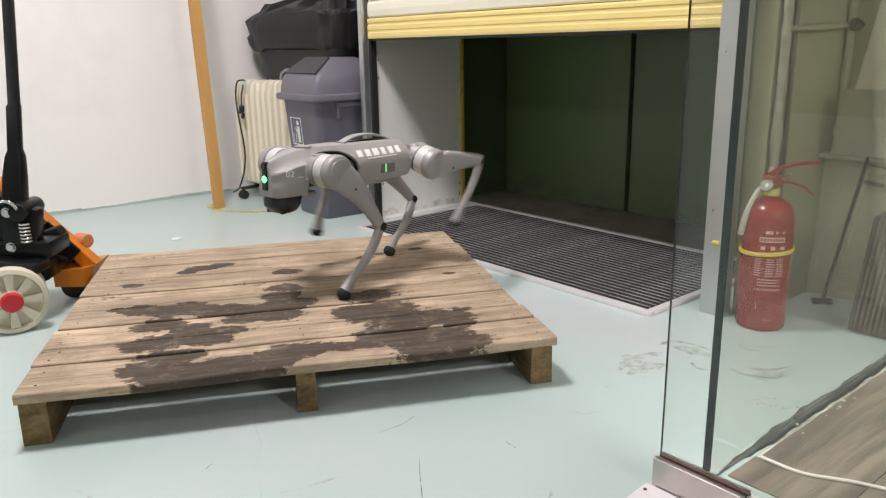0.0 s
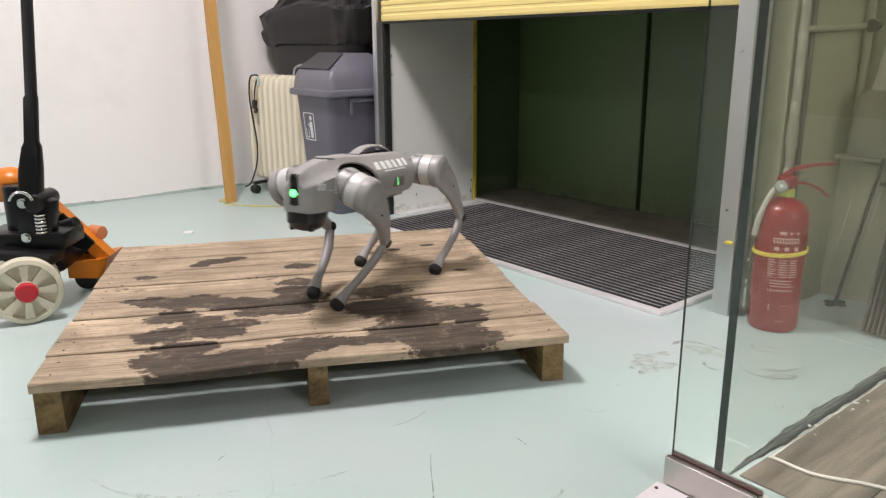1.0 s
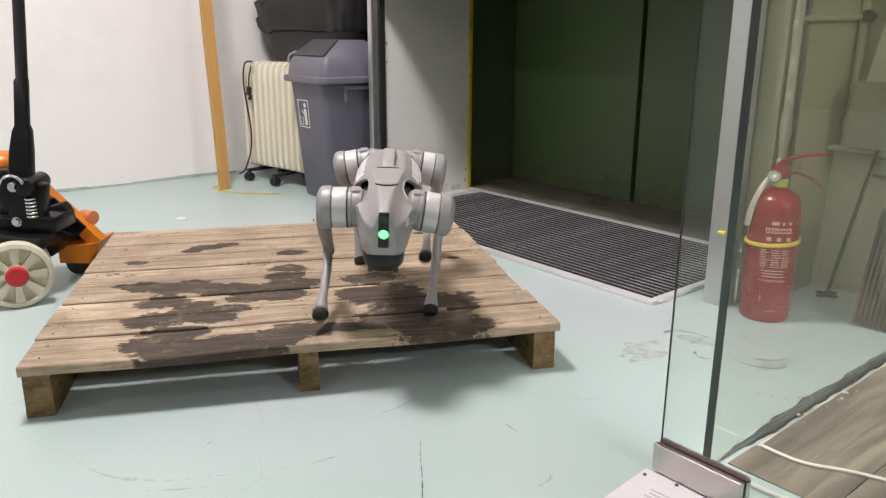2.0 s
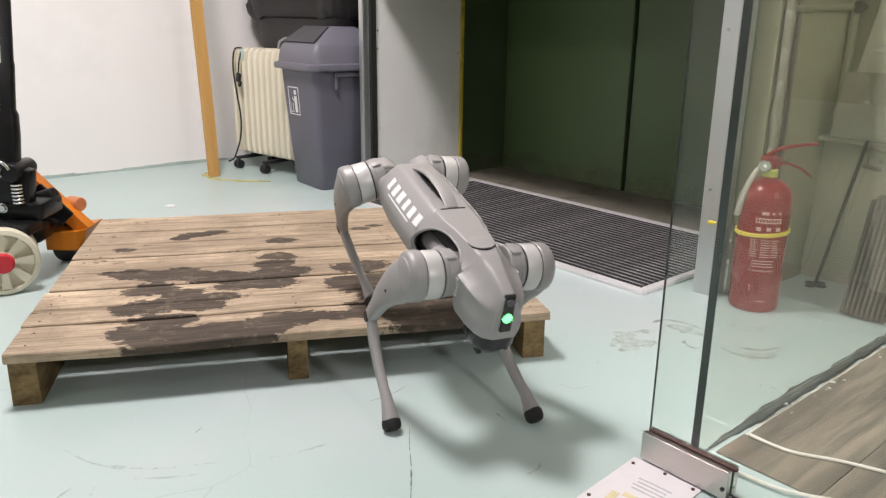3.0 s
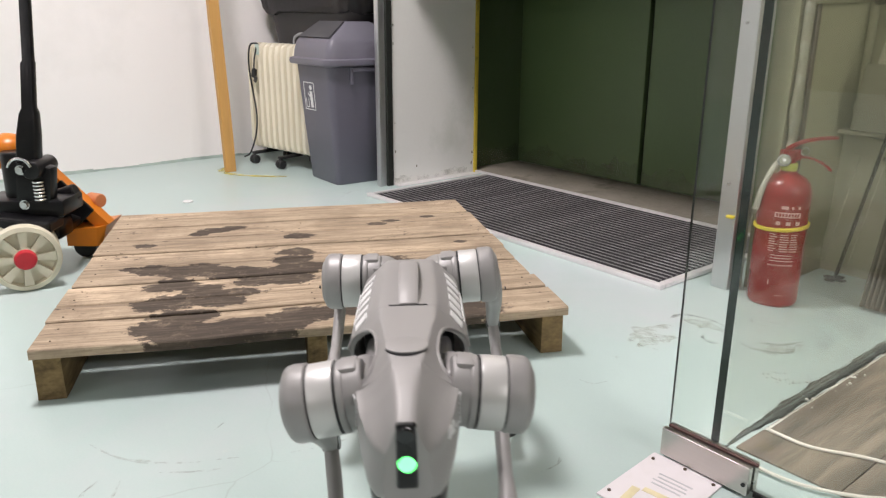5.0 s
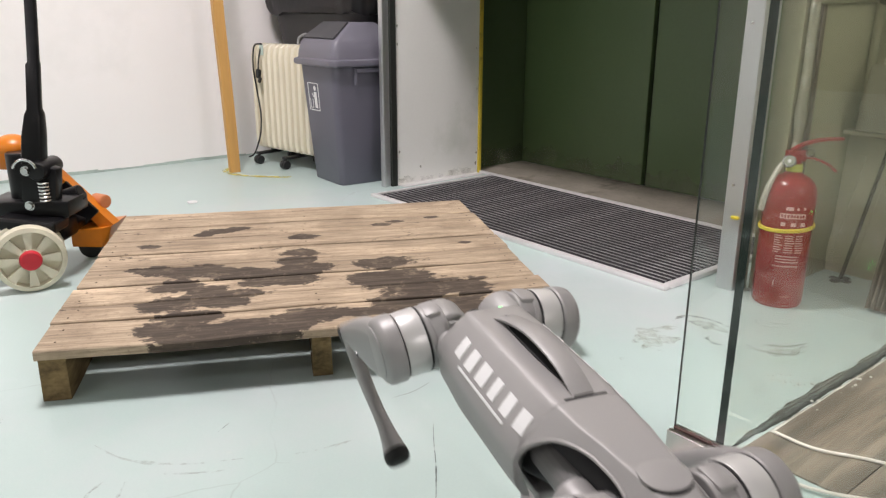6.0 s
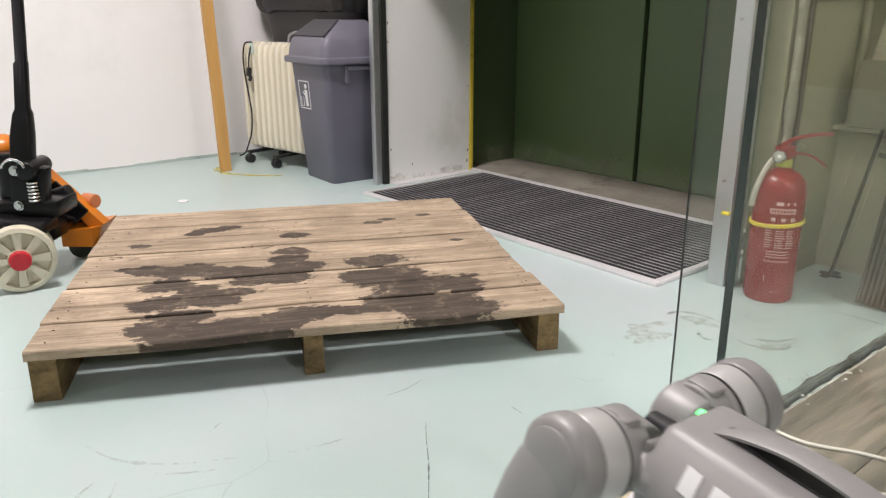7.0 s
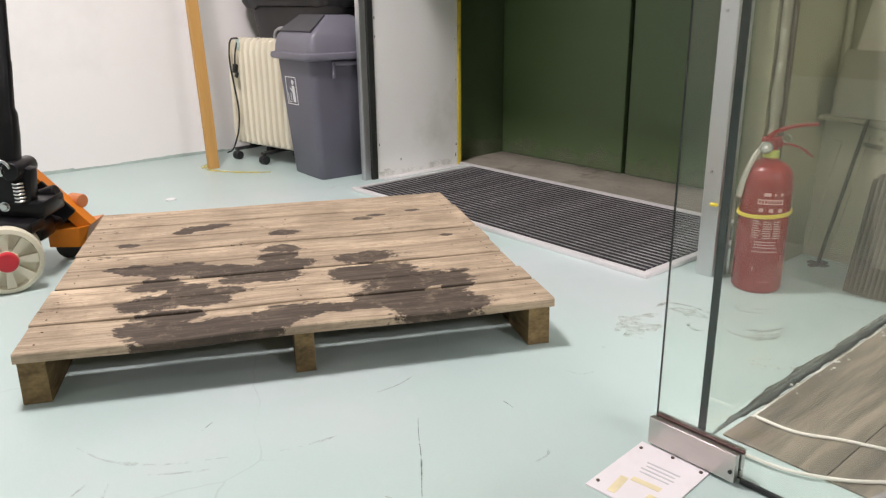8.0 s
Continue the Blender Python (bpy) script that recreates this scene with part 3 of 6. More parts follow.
def build_vinyl():
    root = empty("vinyl_floor", BUILD)
    tagged(root, "grey-brown wood-look vinyl plank floor", "floor", kind="structure")
    wide, u = 0.18, 2.158
    rng = random.Random(4)
    meshes = {}
    while u < 4.6:
        v = -3.4 - rng.random() * 0.8
        while v < 0.44:
            v0, v1 = max(v, -0.758), min(v + 1.2, 0.44)
            v += 1.203
            if v1 - v0 < 0.05:
                continue
            key = round(v1 - v0, 3)
            if key not in meshes:
                bm = bmesh.new()
                box(bm, (wide - 0.0015, v1 - v0 - 0.0015, 0.004), (0, 0, 0.002), bevel=0.0008, seg=1)
                me = bpy.data.meshes.new("plank")
                bm.to_mesh(me)
                bm.free()
                me.materials.append(M_VINYL)
                meshes[key] = me
            ob = new("plank", meshes[key])
            ob.parent = root
            ob.matrix_basis = pose(u + wide / 2, (v0 + v1) / 2, 0)
        u += wide
    # torn coating and plaster dust between the two floors
    for name, first, a, wmin, wmax, z, mat, label in (("torn_edge", -0.76, 2.138, 0.013, 0.034, 0.0045, M_TORN, "dark torn floor coating edge"),
                                              ("dust_line", -0.665, 2.164, 0.002, 0.010, 0.0052, M_DUST, "white plaster dust along the joint")):
        bm = bmesh.new()
        rows = []
        for i in range(161):
            v = first + (0.44 - first) * i / 160
            grow = min(1.0, 0.25 + i / 30)
            n1 = noise.noise((v * 9, a, 0)) * 0.5 + noise.noise((v * 31, a, 3)) * 0.4
            n2 = noise.noise((v * 13, a, 7)) * 0.5 + noise.noise((v * 40, a, 9)) * 0.4
            left = a - (wmin + (wmax - wmin) * max(0, 0.4 + n1)) * grow
            right = a + (wmin * 1.1 + (wmax - wmin) * 0.5 * max(0, 0.3 + n2)) * grow
            rows.append([bm.verts.new((left, v, 0.0005)), bm.verts.new((left + 0.004, v, z)), bm.verts.new((right - 0.004, v, z)), bm.verts.new((right, v, 0.0005))])
        for p, q in zip(rows, rows[1:]):
            for k in range(3):
                bm.faces.new((p[k], p[k + 1], q[k + 1], q[k]))
        tagged(part(name, bm, mat, m=BUILD), label, "floor joint", kind="structure")


def build_stains():
    """Dried smears near the glass, faint scuffs and hairline scratches on the floor."""
    smears = [[(0.53, 1.79), (0.575, 1.825), (0.63, 1.80), (0.67, 1.74)], [(0.655, 1.68), (0.675, 1.63), (0.73, 1.605), (0.79, 1.625)], [(0.70, 1.66), (0.75, 1.65), (0.81, 1.67)],
              [(0.755, 1.83), (0.735, 1.80), (0.745, 1.77), (0.80, 1.755)], [(0.76, 1.80), (0.79, 1.785), (0.82, 1.79)], [(0.60, 1.70), (0.585, 1.68), (0.60, 1.65), (0.63, 1.66)]]
    scuffs = [[(-0.66, 1.17), (-0.58, 1.125), (-0.48, 1.115), (-0.38, 1.135)], [(-0.50, 1.085), (-0.44, 1.09), (-0.40, 1.10)], [(-0.30, 1.15), (-0.24, 1.175), (-0.20, 1.20)],
              [(-0.59, 1.06), (-0.60, 1.02), (-0.575, 0.985)], [(-0.555, 1.06), (-0.55, 1.02), (-0.56, 0.99)], [(0.13, 1.10), (0.17, 1.13), (0.18, 1.17)], [(0.25, 1.45), (0.28, 1.43), (0.31, 1.44)],
              [(-0.10, 1.02), (-0.06, 1.01), (-0.03, 1.03)], [(0.40, 1.67), (0.42, 1.63), (0.46, 1.60)], [(-0.88, 1.26), (-0.86, 1.22)], [(0.68, 1.42), (0.70, 1.40), (0.725, 1.405)]]
    scratches = [[(-0.055, 1.26), (-0.052, 1.2), (-0.045, 1.12), (-0.04, 1.0), (-0.03, 0.9)], [(-0.14, 1.36), (-0.10, 1.39), (-0.07, 1.43)], [(0.11, 1.32), (0.13, 1.29)], [(-0.45, 1.22), (-0.44, 1.25)], [(0.74, 1.50), (0.742, 1.46)]]
    patches = [[(0.40, 1.65), (0.44, 1.70), (0.49, 1.735), (0.53, 1.75)], [(0.415, 1.62), (0.46, 1.66), (0.52, 1.68)], [(0.57, 1.79), (0.61, 1.765), (0.65, 1.72)], [(0.68, 1.60), (0.73, 1.62), (0.80, 1.66)]]
    i = 0
    for kind, mat, wide, label in ((patches, M_PATCH, 0.034, "pale dried water mark on the floor coating"), (smears, M_SCUFF, 0.008, "dried brown smear on the floor coating"), (scuffs, M_SMUDGE, 0.005, "faint brown scuff on the floor coating"), (scratches, M_SCRATCH, 0.0017, "thin grey scratch in the floor coating")):
        for pts in kind:
            i += 1
            bm = bmesh.new()
            cp = curve_points([(x, y, 0) for x, y in pts], 8)
            rows = []
            for k, p in enumerate(cp):
                d = (cp[min(k + 1, len(cp) - 1)] - cp[max(k - 1, 0)]).normalized()
                s = Vector((-d.y, d.x, 0)) * wide * (0.35 + 1.1 * abs(noise.noise((p.x * 30, p.y * 30, i)))) * (0.3 + 0.7 * math.sin(math.pi * (k + 0.3) / len(cp)))
                z = Vector((0, 0, 0.0005 + 0.00006 * i))
                rows.append((bm.verts.new(p + s + z), bm.verts.new(p - s + z)))
            for a, b in zip(rows, rows[1:]):
                bm.faces.new((a[0], a[1], b[1], b[0]))
            tagged(part("floor_mark", bm, mat), label, "floor mark", kind="structure")
    # plaster crumbs beside the torn edge
    rng = random.Random(12)
    bm = bmesh.new()
    for k in range(46):
        p = site(2.06 + rng.gauss(0, 0.018), -0.44 + rng.gauss(0, 0.02), 0.0012) if k < 26 else site(2.165 + rng.gauss(0, 0.008), -0.7 + 0.8 * rng.random(), 0.005)
        ball(bm, 0.0012 + 0.0025 * rng.random(), tuple(p), (1, 1, 0.6), 6, 4)
    tagged(part("plaster_crumbs", bm, M_DUST), "white plaster crumbs scattered along the torn edge", "crumbs", kind="stuff")


# ---- things ----
def build_mat():
    root = empty("entrance_mat", BUILD)
    tagged(root, "ribbed charcoal entrance mat in a pale aluminium frame", "mat")
    u0, u1, v0, v1 = 0.117, 1.573, -0.170, 0.516
    for nm, uu, vv, su, sv in (("frame_front", (u0 + u1) / 2, v0, u1 - u0 + 0.024, 0.024), ("frame_back", (u0 + u1) / 2, v1 - 0.01, u1 - u0, 0.012),
                               ("frame_side", u0, (v0 + v1) / 2, 0.014, v1 - v0 - 0.03), ("frame_side", u1, (v0 + v1) / 2, 0.024, v1 - v0 - 0.03)):
        bm = bmesh.new()
        box(bm, (su, sv, 0.014), (uu, vv, 0.007), bevel=0.003)
        part(nm, bm, M_MATFRAME, root, "pale aluminium edge")
    n = 25
    pitch = (v1 - v0 - 0.034) / n
    bm = bmesh.new()
    box(bm, (u1 - u0 - 0.036, pitch - 0.006, 0.010), (0, 0, 0.005), bevel=0.002, seg=1)
    pile = bpy.data.meshes.new("pile_strip")
    bm.to_mesh(pile)
    bm.free()
    pile.materials.append(M_CARPET)
    bm = bmesh.new()
    box(bm, (u1 - u0 - 0.036, 0.0028, 0.0108), (0, 0, 0.00575), bevel=0.001, seg=1)
    rib = bpy.data.meshes.new("rib")
    bm.to_mesh(rib)
    bm.free()
    rib.materials.append(M_RIB)
    for i in range(n):
        for nm, me, off in (("pile_strip", pile, 0.5), ("rib", rib, 1.0)):
            if nm == "rib" and i == n - 1:
                continue
            ob = new(nm, me)
            ob.parent = root
            ob.matrix_basis = pose((u0 + u1) / 2 - 0.003, v0 + 0.016 + pitch * (i + off), 0)


def build_shutter():
    """The roller shutter: a yellow bottom bar under cream slats; its foot is the origin."""
    root = empty("roller_shutter", BUILD @ pose(0, 0, 0.78))
    tagged(root, "cream slatted roller shutter with a pale yellow bottom bar", "shutter")
    bm = bmesh.new()
    wide, mid = 1.636, 0.832
    # bottom bar with shallow ribs along it
    prof = [(-0.014, 0.002), (-0.016, 0.010), (-0.016, 0.024), (-0.014, 0.027), (-0.014, 0.034), (-0.016, 0.037), (-0.016, 0.052), (-0.013, 0.056), (-0.013, 0.064), (-0.016, 0.067), (-0.016, 0.078),
            (-0.012, 0.083), (0.012, 0.083), (0.014, 0.078), (0.014, 0.002)]
    loft(bm, [[(x, y, z) for y, z in prof] for x in (mid - wide / 2, mid + wide / 2)])
    part("bottom_bar", bm, M_YELLOWBAR, root, "pale yellow ribbed bottom bar")
    bm = bmesh.new()
    box(bm, (wide, 0.016, 0.010), (mid, 0, -0.003), bevel=0.002)
    part("seal", bm, M_BLACKPLASTIC, root, "black rubber seal")
    prof = [(-0.006, 0.0), (-0.011, 0.006), (-0.013, 0.030), (-0.011, 0.056), (-0.005, 0.066), (0.004, 0.066), (0.003, 0.0)]
    bm = bmesh.new()
    loft(bm, [[(x, y, z) for y, z in prof] for x in (mid - wide / 2, mid + wide / 2)])
    bm.normal_update()
    slat = bpy.data.meshes.new("slat")
    bm.to_mesh(slat)
    bm.free()
    slat.materials.append(M_CREAM)
    for i in range(18):
        ob = new("slat", slat)
        ob.parent = root
        ob.matrix_basis = pose(0, 0, 0.086 + 0.0675 * i)
    return root


def build_pallet():
    root = empty("pallet", PALLET)
    tagged(root, "weathered wooden pallet with dark water stains on its deck boards", "pallet")
    rng = random.Random(11)
    seams = [0.0, 0.142, 0.238, 0.362, 0.487, 0.615, 0.744, 0.886, 1.060]
    for i, (a, b) in enumerate(zip(seams, seams[1:])):
        g0 = 0.0 if i == 0 else 0.0042 + 0.0034 * rng.random()
        g1 = 0.0030 + 0.002 * rng.random()
        x0, x1 = -0.004 + 0.010 * (rng.random() - 0.5), 1.102 + 0.012 * (rng.random() - 0.5)
        z0, z1 = 0.0925, 0.1125 + 0.0016 * (rng.random() - 0.5)
        bm = bmesh.new()
        n = 40
        rings = []
        for k in range(n + 1):
            x = x0 + (x1 - x0) * k / n
            sag = -0.004 * math.sin(math.pi * min(1, max(0, x / 1.1)) * 2) ** 2 * (1 if i == 0 else 0.35)
            ya = a + g0 + 0.0022 * noise.noise((x * 5, i * 7.3, 0)) + 0.0012 * noise.noise((x * 26, i * 7.3, 0))
            yb = b - g1 + 0.0022 * noise.noise((x * 5, i * 7.3, 4)) + 0.0012 * noise.noise((x * 26, i * 7.3, 4))
            c = 0.0025
            t = z1 + sag + 0.0007 * noise.noise((x * 9, i, 2))
            lo = z0 + sag * 0.8
            rings.append([(x, ya, lo), (x, yb, lo), (x, yb, t - c), (x, yb - c, t), (x, (ya + yb) / 2, t + 0.0006 * noise.noise((x * 7, i, 9))), (x, ya + c, t), (x, ya, t - c)])
        loft(bm, rings)
        part("deck_board", bm, M_DECK, root)
        bm = bmesh.new()
        for sx in (0.028, 0.55, 1.072):
            for q in (0.28, 0.72):
                cyl(bm, 0.0022, 0.0022, 0.0010, (sx + 0.012 * (rng.random() - 0.5), a + (b - a) * q, z1 + 0.0004), seg=8)
        part("nails", bm, M_NAIL, root, "rusty nail heads")["kind"] = "stuff"
    for sx, wide in ((0.026, 0.052), (0.55, 0.042), (1.074, 0.050)):
        bm = bmesh.new()
        rings = []
        for k in range(25):
            y = 0.008 + 1.040 * k / 24
            w = wide / 2 + 0.0015 * noise.noise((y * 8, sx, 0))
            rings.append([(sx - w, y, 0.001), (sx + w, y, 0.001), (sx + w - 0.001, y, 0.090), (sx - w + 0.001, y, 0.090)])
        loft(bm, rings)
        part("stringer", bm, M_BLOCK, root, "rough brown stringer")
    return root


def build_plank():
    base, top = site(-0.742, -0.415, 0), site(-0.90, -0.415, 2.5)
    d = (top - base)
    q = d.to_track_quat("Z", "Y").to_matrix().to_4x4()
    bm = bmesh.new()
    rings = []
    for k in range(15):
        z = d.length * k / 14
        b = 0.003 * noise.noise((z * 2, 0, 0))
        rings.append([(-0.015, -0.025 + b, z), (0.015, -0.025 + b, z), (0.015, 0.025 + b, z), (-0.015, 0.025 + b, z)])
    loft(bm, rings)
    bmesh.ops.bevel(bm, geom=[e for e in bm.edges if abs((e.verts[0].co - e.verts[1].co).normalized().z) > 0.9], offset=0.003, segments=2, affect="EDGES")
    m = Matrix.Translation(base) @ q
    fix = Matrix.Rotation(radians(90), 4, "Z")
    return tagged(part("timber_plank", bm, M_PINE, m=m @ fix), "planed orange-brown pine plank leaning against the white wall", "plank")


def build_bin():
    """Swing-top litter bin; origin at the floor under its centre."""
    root = empty("litter_bin", BUILD @ pose(-0.268, -0.026, 0, 0, 0, -3.5))
    tagged(root, "grey plastic litter bin with a swing lid and white pictogram", "bin")

    def rect(hx, hy, z, r=0.03, n=5):
        pts = []
        for cx, cy, a0 in ((1, 1, 0), (-1, 1, 90), (-1, -1, 180), (1, -1, 270)):
            for k in range(n):
                a = radians(a0 + 90 * k / (n - 1))
                pts.append((cx * (hx - r) + r * math.cos(a), cy * (hy - r) + r * math.sin(a), z))
        return pts
    bm = bmesh.new()
    loft(bm, [rect(0.130, 0.134, 0.0, 0.02), rect(0.134, 0.138, 0.006, 0.025), rect(0.150, 0.158, 0.25, 0.03), rect(0.166, 0.172, 0.47, 0.032), rect(0.170, 0.176, 0.53, 0.032)])
    part("body", bm, M_BIN, root, "tapered grey plastic body", smooth=True)
    bm = bmesh.new()
    loft(bm, [rect(0.178, 0.184, 0.522, 0.034), rect(0.196, 0.200, 0.526, 0.038), rect(0.199, 0.203, 0.536, 0.038), rect(0.197, 0.201, 0.550, 0.038), rect(0.180, 0.186, 0.556, 0.036)])
    part("rim", bm, M_BINLID, root, "rolled grey rim", smooth=True)
    # lid: sloping front and back, upright hipped sides
    bm = bmesh.new()

    def lidring(hx, y0, y1, z, r):
        cy, hy = (y0 + y1) / 2, (y1 - y0) / 2
        return [(x, y + cy, z) for x, y, z in rect(hx, hy, z, r)]
    loft(bm, [lidring(0.182, -0.187, 0.187, 0.552, 0.036), lidring(0.178, -0.183, 0.183, 0.585, 0.034), lidring(0.172, -0.172, 0.172, 0.622, 0.03), lidring(0.164, -0.160, 0.160, 0.636, 0.026),
              lidring(0.128, -0.072, 0.072, 0.702, 0.02), lidring(0.118, -0.060, 0.060, 0.708, 0.018)])
    part("lid", bm, M_BINLID, root, "domed grey lid", smooth=True)
    bm = bmesh.new()
    a, b = Vector((0, -0.166, 0.636)), Vector((0, -0.066, 0.709))
    sl = (b - a).normalized()
    nrm = Vector((0, -sl.z, sl.y))
    rings = []
    for t, hx in ((0.06, 0.148), (0.5, 0.132), (0.97, 0.114)):
        p = a + (b - a) * t + nrm * 0.004
        rings.append([(-hx, p.y, p.z), (hx, p.y, p.z), (hx, p.y - nrm.y * 0.014, p.z - nrm.z * 0.014), (-hx, p.y - nrm.y * 0.014, p.z - nrm.z * 0.014)])
    loft(bm, rings)
    part("flap", bm, M_BINFLAP, root, "dark swing flap")
    # side clip handle
    bm = bmesh.new()
    for y in (-0.075, 0.055):
        box(bm, (0.016, 0.016, 0.075), (0.176, y, 0.482), bevel=0.004)
    box(bm, (0.016, 0.13, 0.020), (0.181, -0.01, 0.508), bevel=0.004)
    part("clip", bm, M_BIN, root, "moulded side clip")
    # pictogram on the front
    bm = bmesh.new()
    w, h, t = 0.098, 0.120, 0.004
    for sx, sz, x, z in ((w, t, 0, h / 2), (w, t, 0, -h / 2), (t, h, -w / 2, 0), (t, h, w / 2, 0)):
        box(bm, (sx, 0.0015, sz), (x, 0, z))
    cyl(bm, 0.011, 0.011, 0.0015, (0.016, 0, 0.038), (90, 0, 0), 16)
    loft(bm, [[(0.004, -0.0008, 0.022), (0.028, -0.0008, 0.022), (0.028, 0.0008, 0.022), (0.004, 0.0008, 0.022)], [(0.008, -0.0008, -0.05), (0.03, -0.0008, -0.05), (0.03, 0.0008, -0.05), (0.008, 0.0008, -0.05)]])
    for sx, sz, x, z in ((0.003, 0.04, -0.036, -0.03), (0.003, 0.04, -0.012, -0.03), (0.026, 0.003, -0.024, -0.05)):
        box(bm, (sx, 0.0015, sz), (x, 0, z))
    box(bm, (0.022, 0.0015, 0.005), (-0.006, 0, 0.006), (0, 40, 0))
    lean = math.degrees(math.atan2(0.032, 0.45))
    part("pictogram", bm, M_WHITEPRINT, root, "white litter pictogram in a frame", m=pose(-0.045, -0.1695, 0.385, lean, 0, 0))
    return root


def build_radiator():
    root = empty("oil_radiator", BUILD @ pose(-0.955, -0.128, 0, 0, 0, 9))
    tagged(root, "cream oil-filled column radiator on black castors with its cord hanging", "radiator")
    bm = bmesh.new()
    rings = []
    prof = [(-0.060, 0.085), (-0.066, 0.12), (-0.066, 0.54), (-0.055, 0.585), (-0.03, 0.60), (0.03, 0.60), (0.055, 0.585), (0.066, 0.54), (0.066, 0.12), (0.060, 0.085), (0.03, 0.072), (-0.03, 0.072)]
    loft(bm, [[(x, y, z) for y, z in prof] for x in (0.0, 0.022)])
    bmesh.ops.bevel(bm, geom=list(bm.edges), offset=0.003, segments=2, affect="EDGES")
    part("end_panel", bm, M_RAD, root, "flat cream control panel", smooth=True)
    bm = bmesh.new()
    rings = []
    for x, s in ((0.0, 0.62), (0.004, 0.90), (0.014, 1.0), (0.026, 0.90), (0.031, 0.62)):
        rings.append([(x, y * s, 0.345 + (z - 0.345) * (0.98 + 0.02 * s)) for y, z in prof])
    loft(bm, rings)
    bm.normal_update()
    fin = bpy.data.meshes.new("fin")
    bm.to_mesh(fin)
    bm.free()
    fin.materials.append(M_RAD)
    for p in fin.polygons:
        p.use_smooth = True
    fin.set_sharp_from_angle(angle=radians(40))
    for i in range(9):
        ob = new("fin", fin)
        ob.parent = root
        ob.matrix_basis = pose(0.030 + 0.0470 * i, 0, 0)
    for x in (0.07, 0.29):
        bm = bmesh.new()
        box(bm, (0.028, 0.23, 0.014), (x, 0, 0.056), bevel=0.004)
        box(bm, (0.02, 0.05, 0.03), (x, 0, 0.068), bevel=0.003)
        part("foot_bar", bm, M_BLACKPLASTIC, root, "black castor bar")
        for y in (-0.105, 0.105):
            bm = bmesh.new()
            cyl(bm, 0.022, 0.022, 0.018, (x - 0.011, y, 0.023), (0, 90, 0), 20, 0.004)
            cyl(bm, 0.022, 0.022, 0.014, (x + 0.011, y, 0.023), (0, 90, 0), 20, 0.004)
            cyl(bm, 0.008, 0.008, 0.035, (x, y, 0.045), seg=12)
            part("castor", bm, M_BLACKPLASTIC, root, "black twin-wheel castor")
    bm = bmesh.new()
    tube(bm, curve_points([(0.085, -0.06, 0.60), (0.060, -0.084, 0.588), (0.045, -0.088, 0.50), (0.058, -0.085, 0.38), (0.080, -0.085, 0.26), (0.075, -0.09, 0.16), (0.050, -0.10, 0.085), (0.030, -0.11, 0.045), (0.0, -0.12, 0.03)], 8), 0.0042, 8)
    part("cord", bm, M_BLACKPLASTIC, root, "black power cord")
    bm = bmesh.new()
    box(bm, (0.026, 0.02, 0.045), (0.082, -0.085, 0.455), (0, 12, 0), 0.006)
    box(bm, (0.018, 0.012, 0.03), (0.090, -0.085, 0.425), (0, 30, 0), 0.004)
    tube(bm, curve_points([(0.082, -0.085, 0.475), (0.088, -0.082, 0.53), (0.09, -0.06, 0.60)], 6), 0.004, 8)
    part("plug", bm, M_BLACKPLASTIC, root, "black plug hung over the fins")
    bm = bmesh.new()
    box(bm, (0.028, 0.004, 0.05), (0.095, -0.068, 0.57), bevel=0.001)
    part("tag", bm, material("pale_green_tag", (0.55, 0.66, 0.60), rough=0.5), root, "pale green tag")
    bm = bmesh.new()
    cyl(bm, 0.018, 0.02, 0.016, (-0.008, -0.02, 0.52), (0, 90, 0), 20, 0.003)
    part("knob", bm, material("grey_knob", (0.45, 0.44, 0.42), rough=0.5), root, "thermostat knob")
    bm = bmesh.new()
    tube(bm, curve_points([(0.33, -0.02, 0.60), (0.345, -0.02, 0.635), (0.40, -0.02, 0.65), (0.43, -0.02, 0.62)], 6), 0.006, 8)
    part("carry_handle", bm, material("grey_wire_handle", (0.35, 0.35, 0.36), rough=0.4), root, "grey carrying handle")
    return root


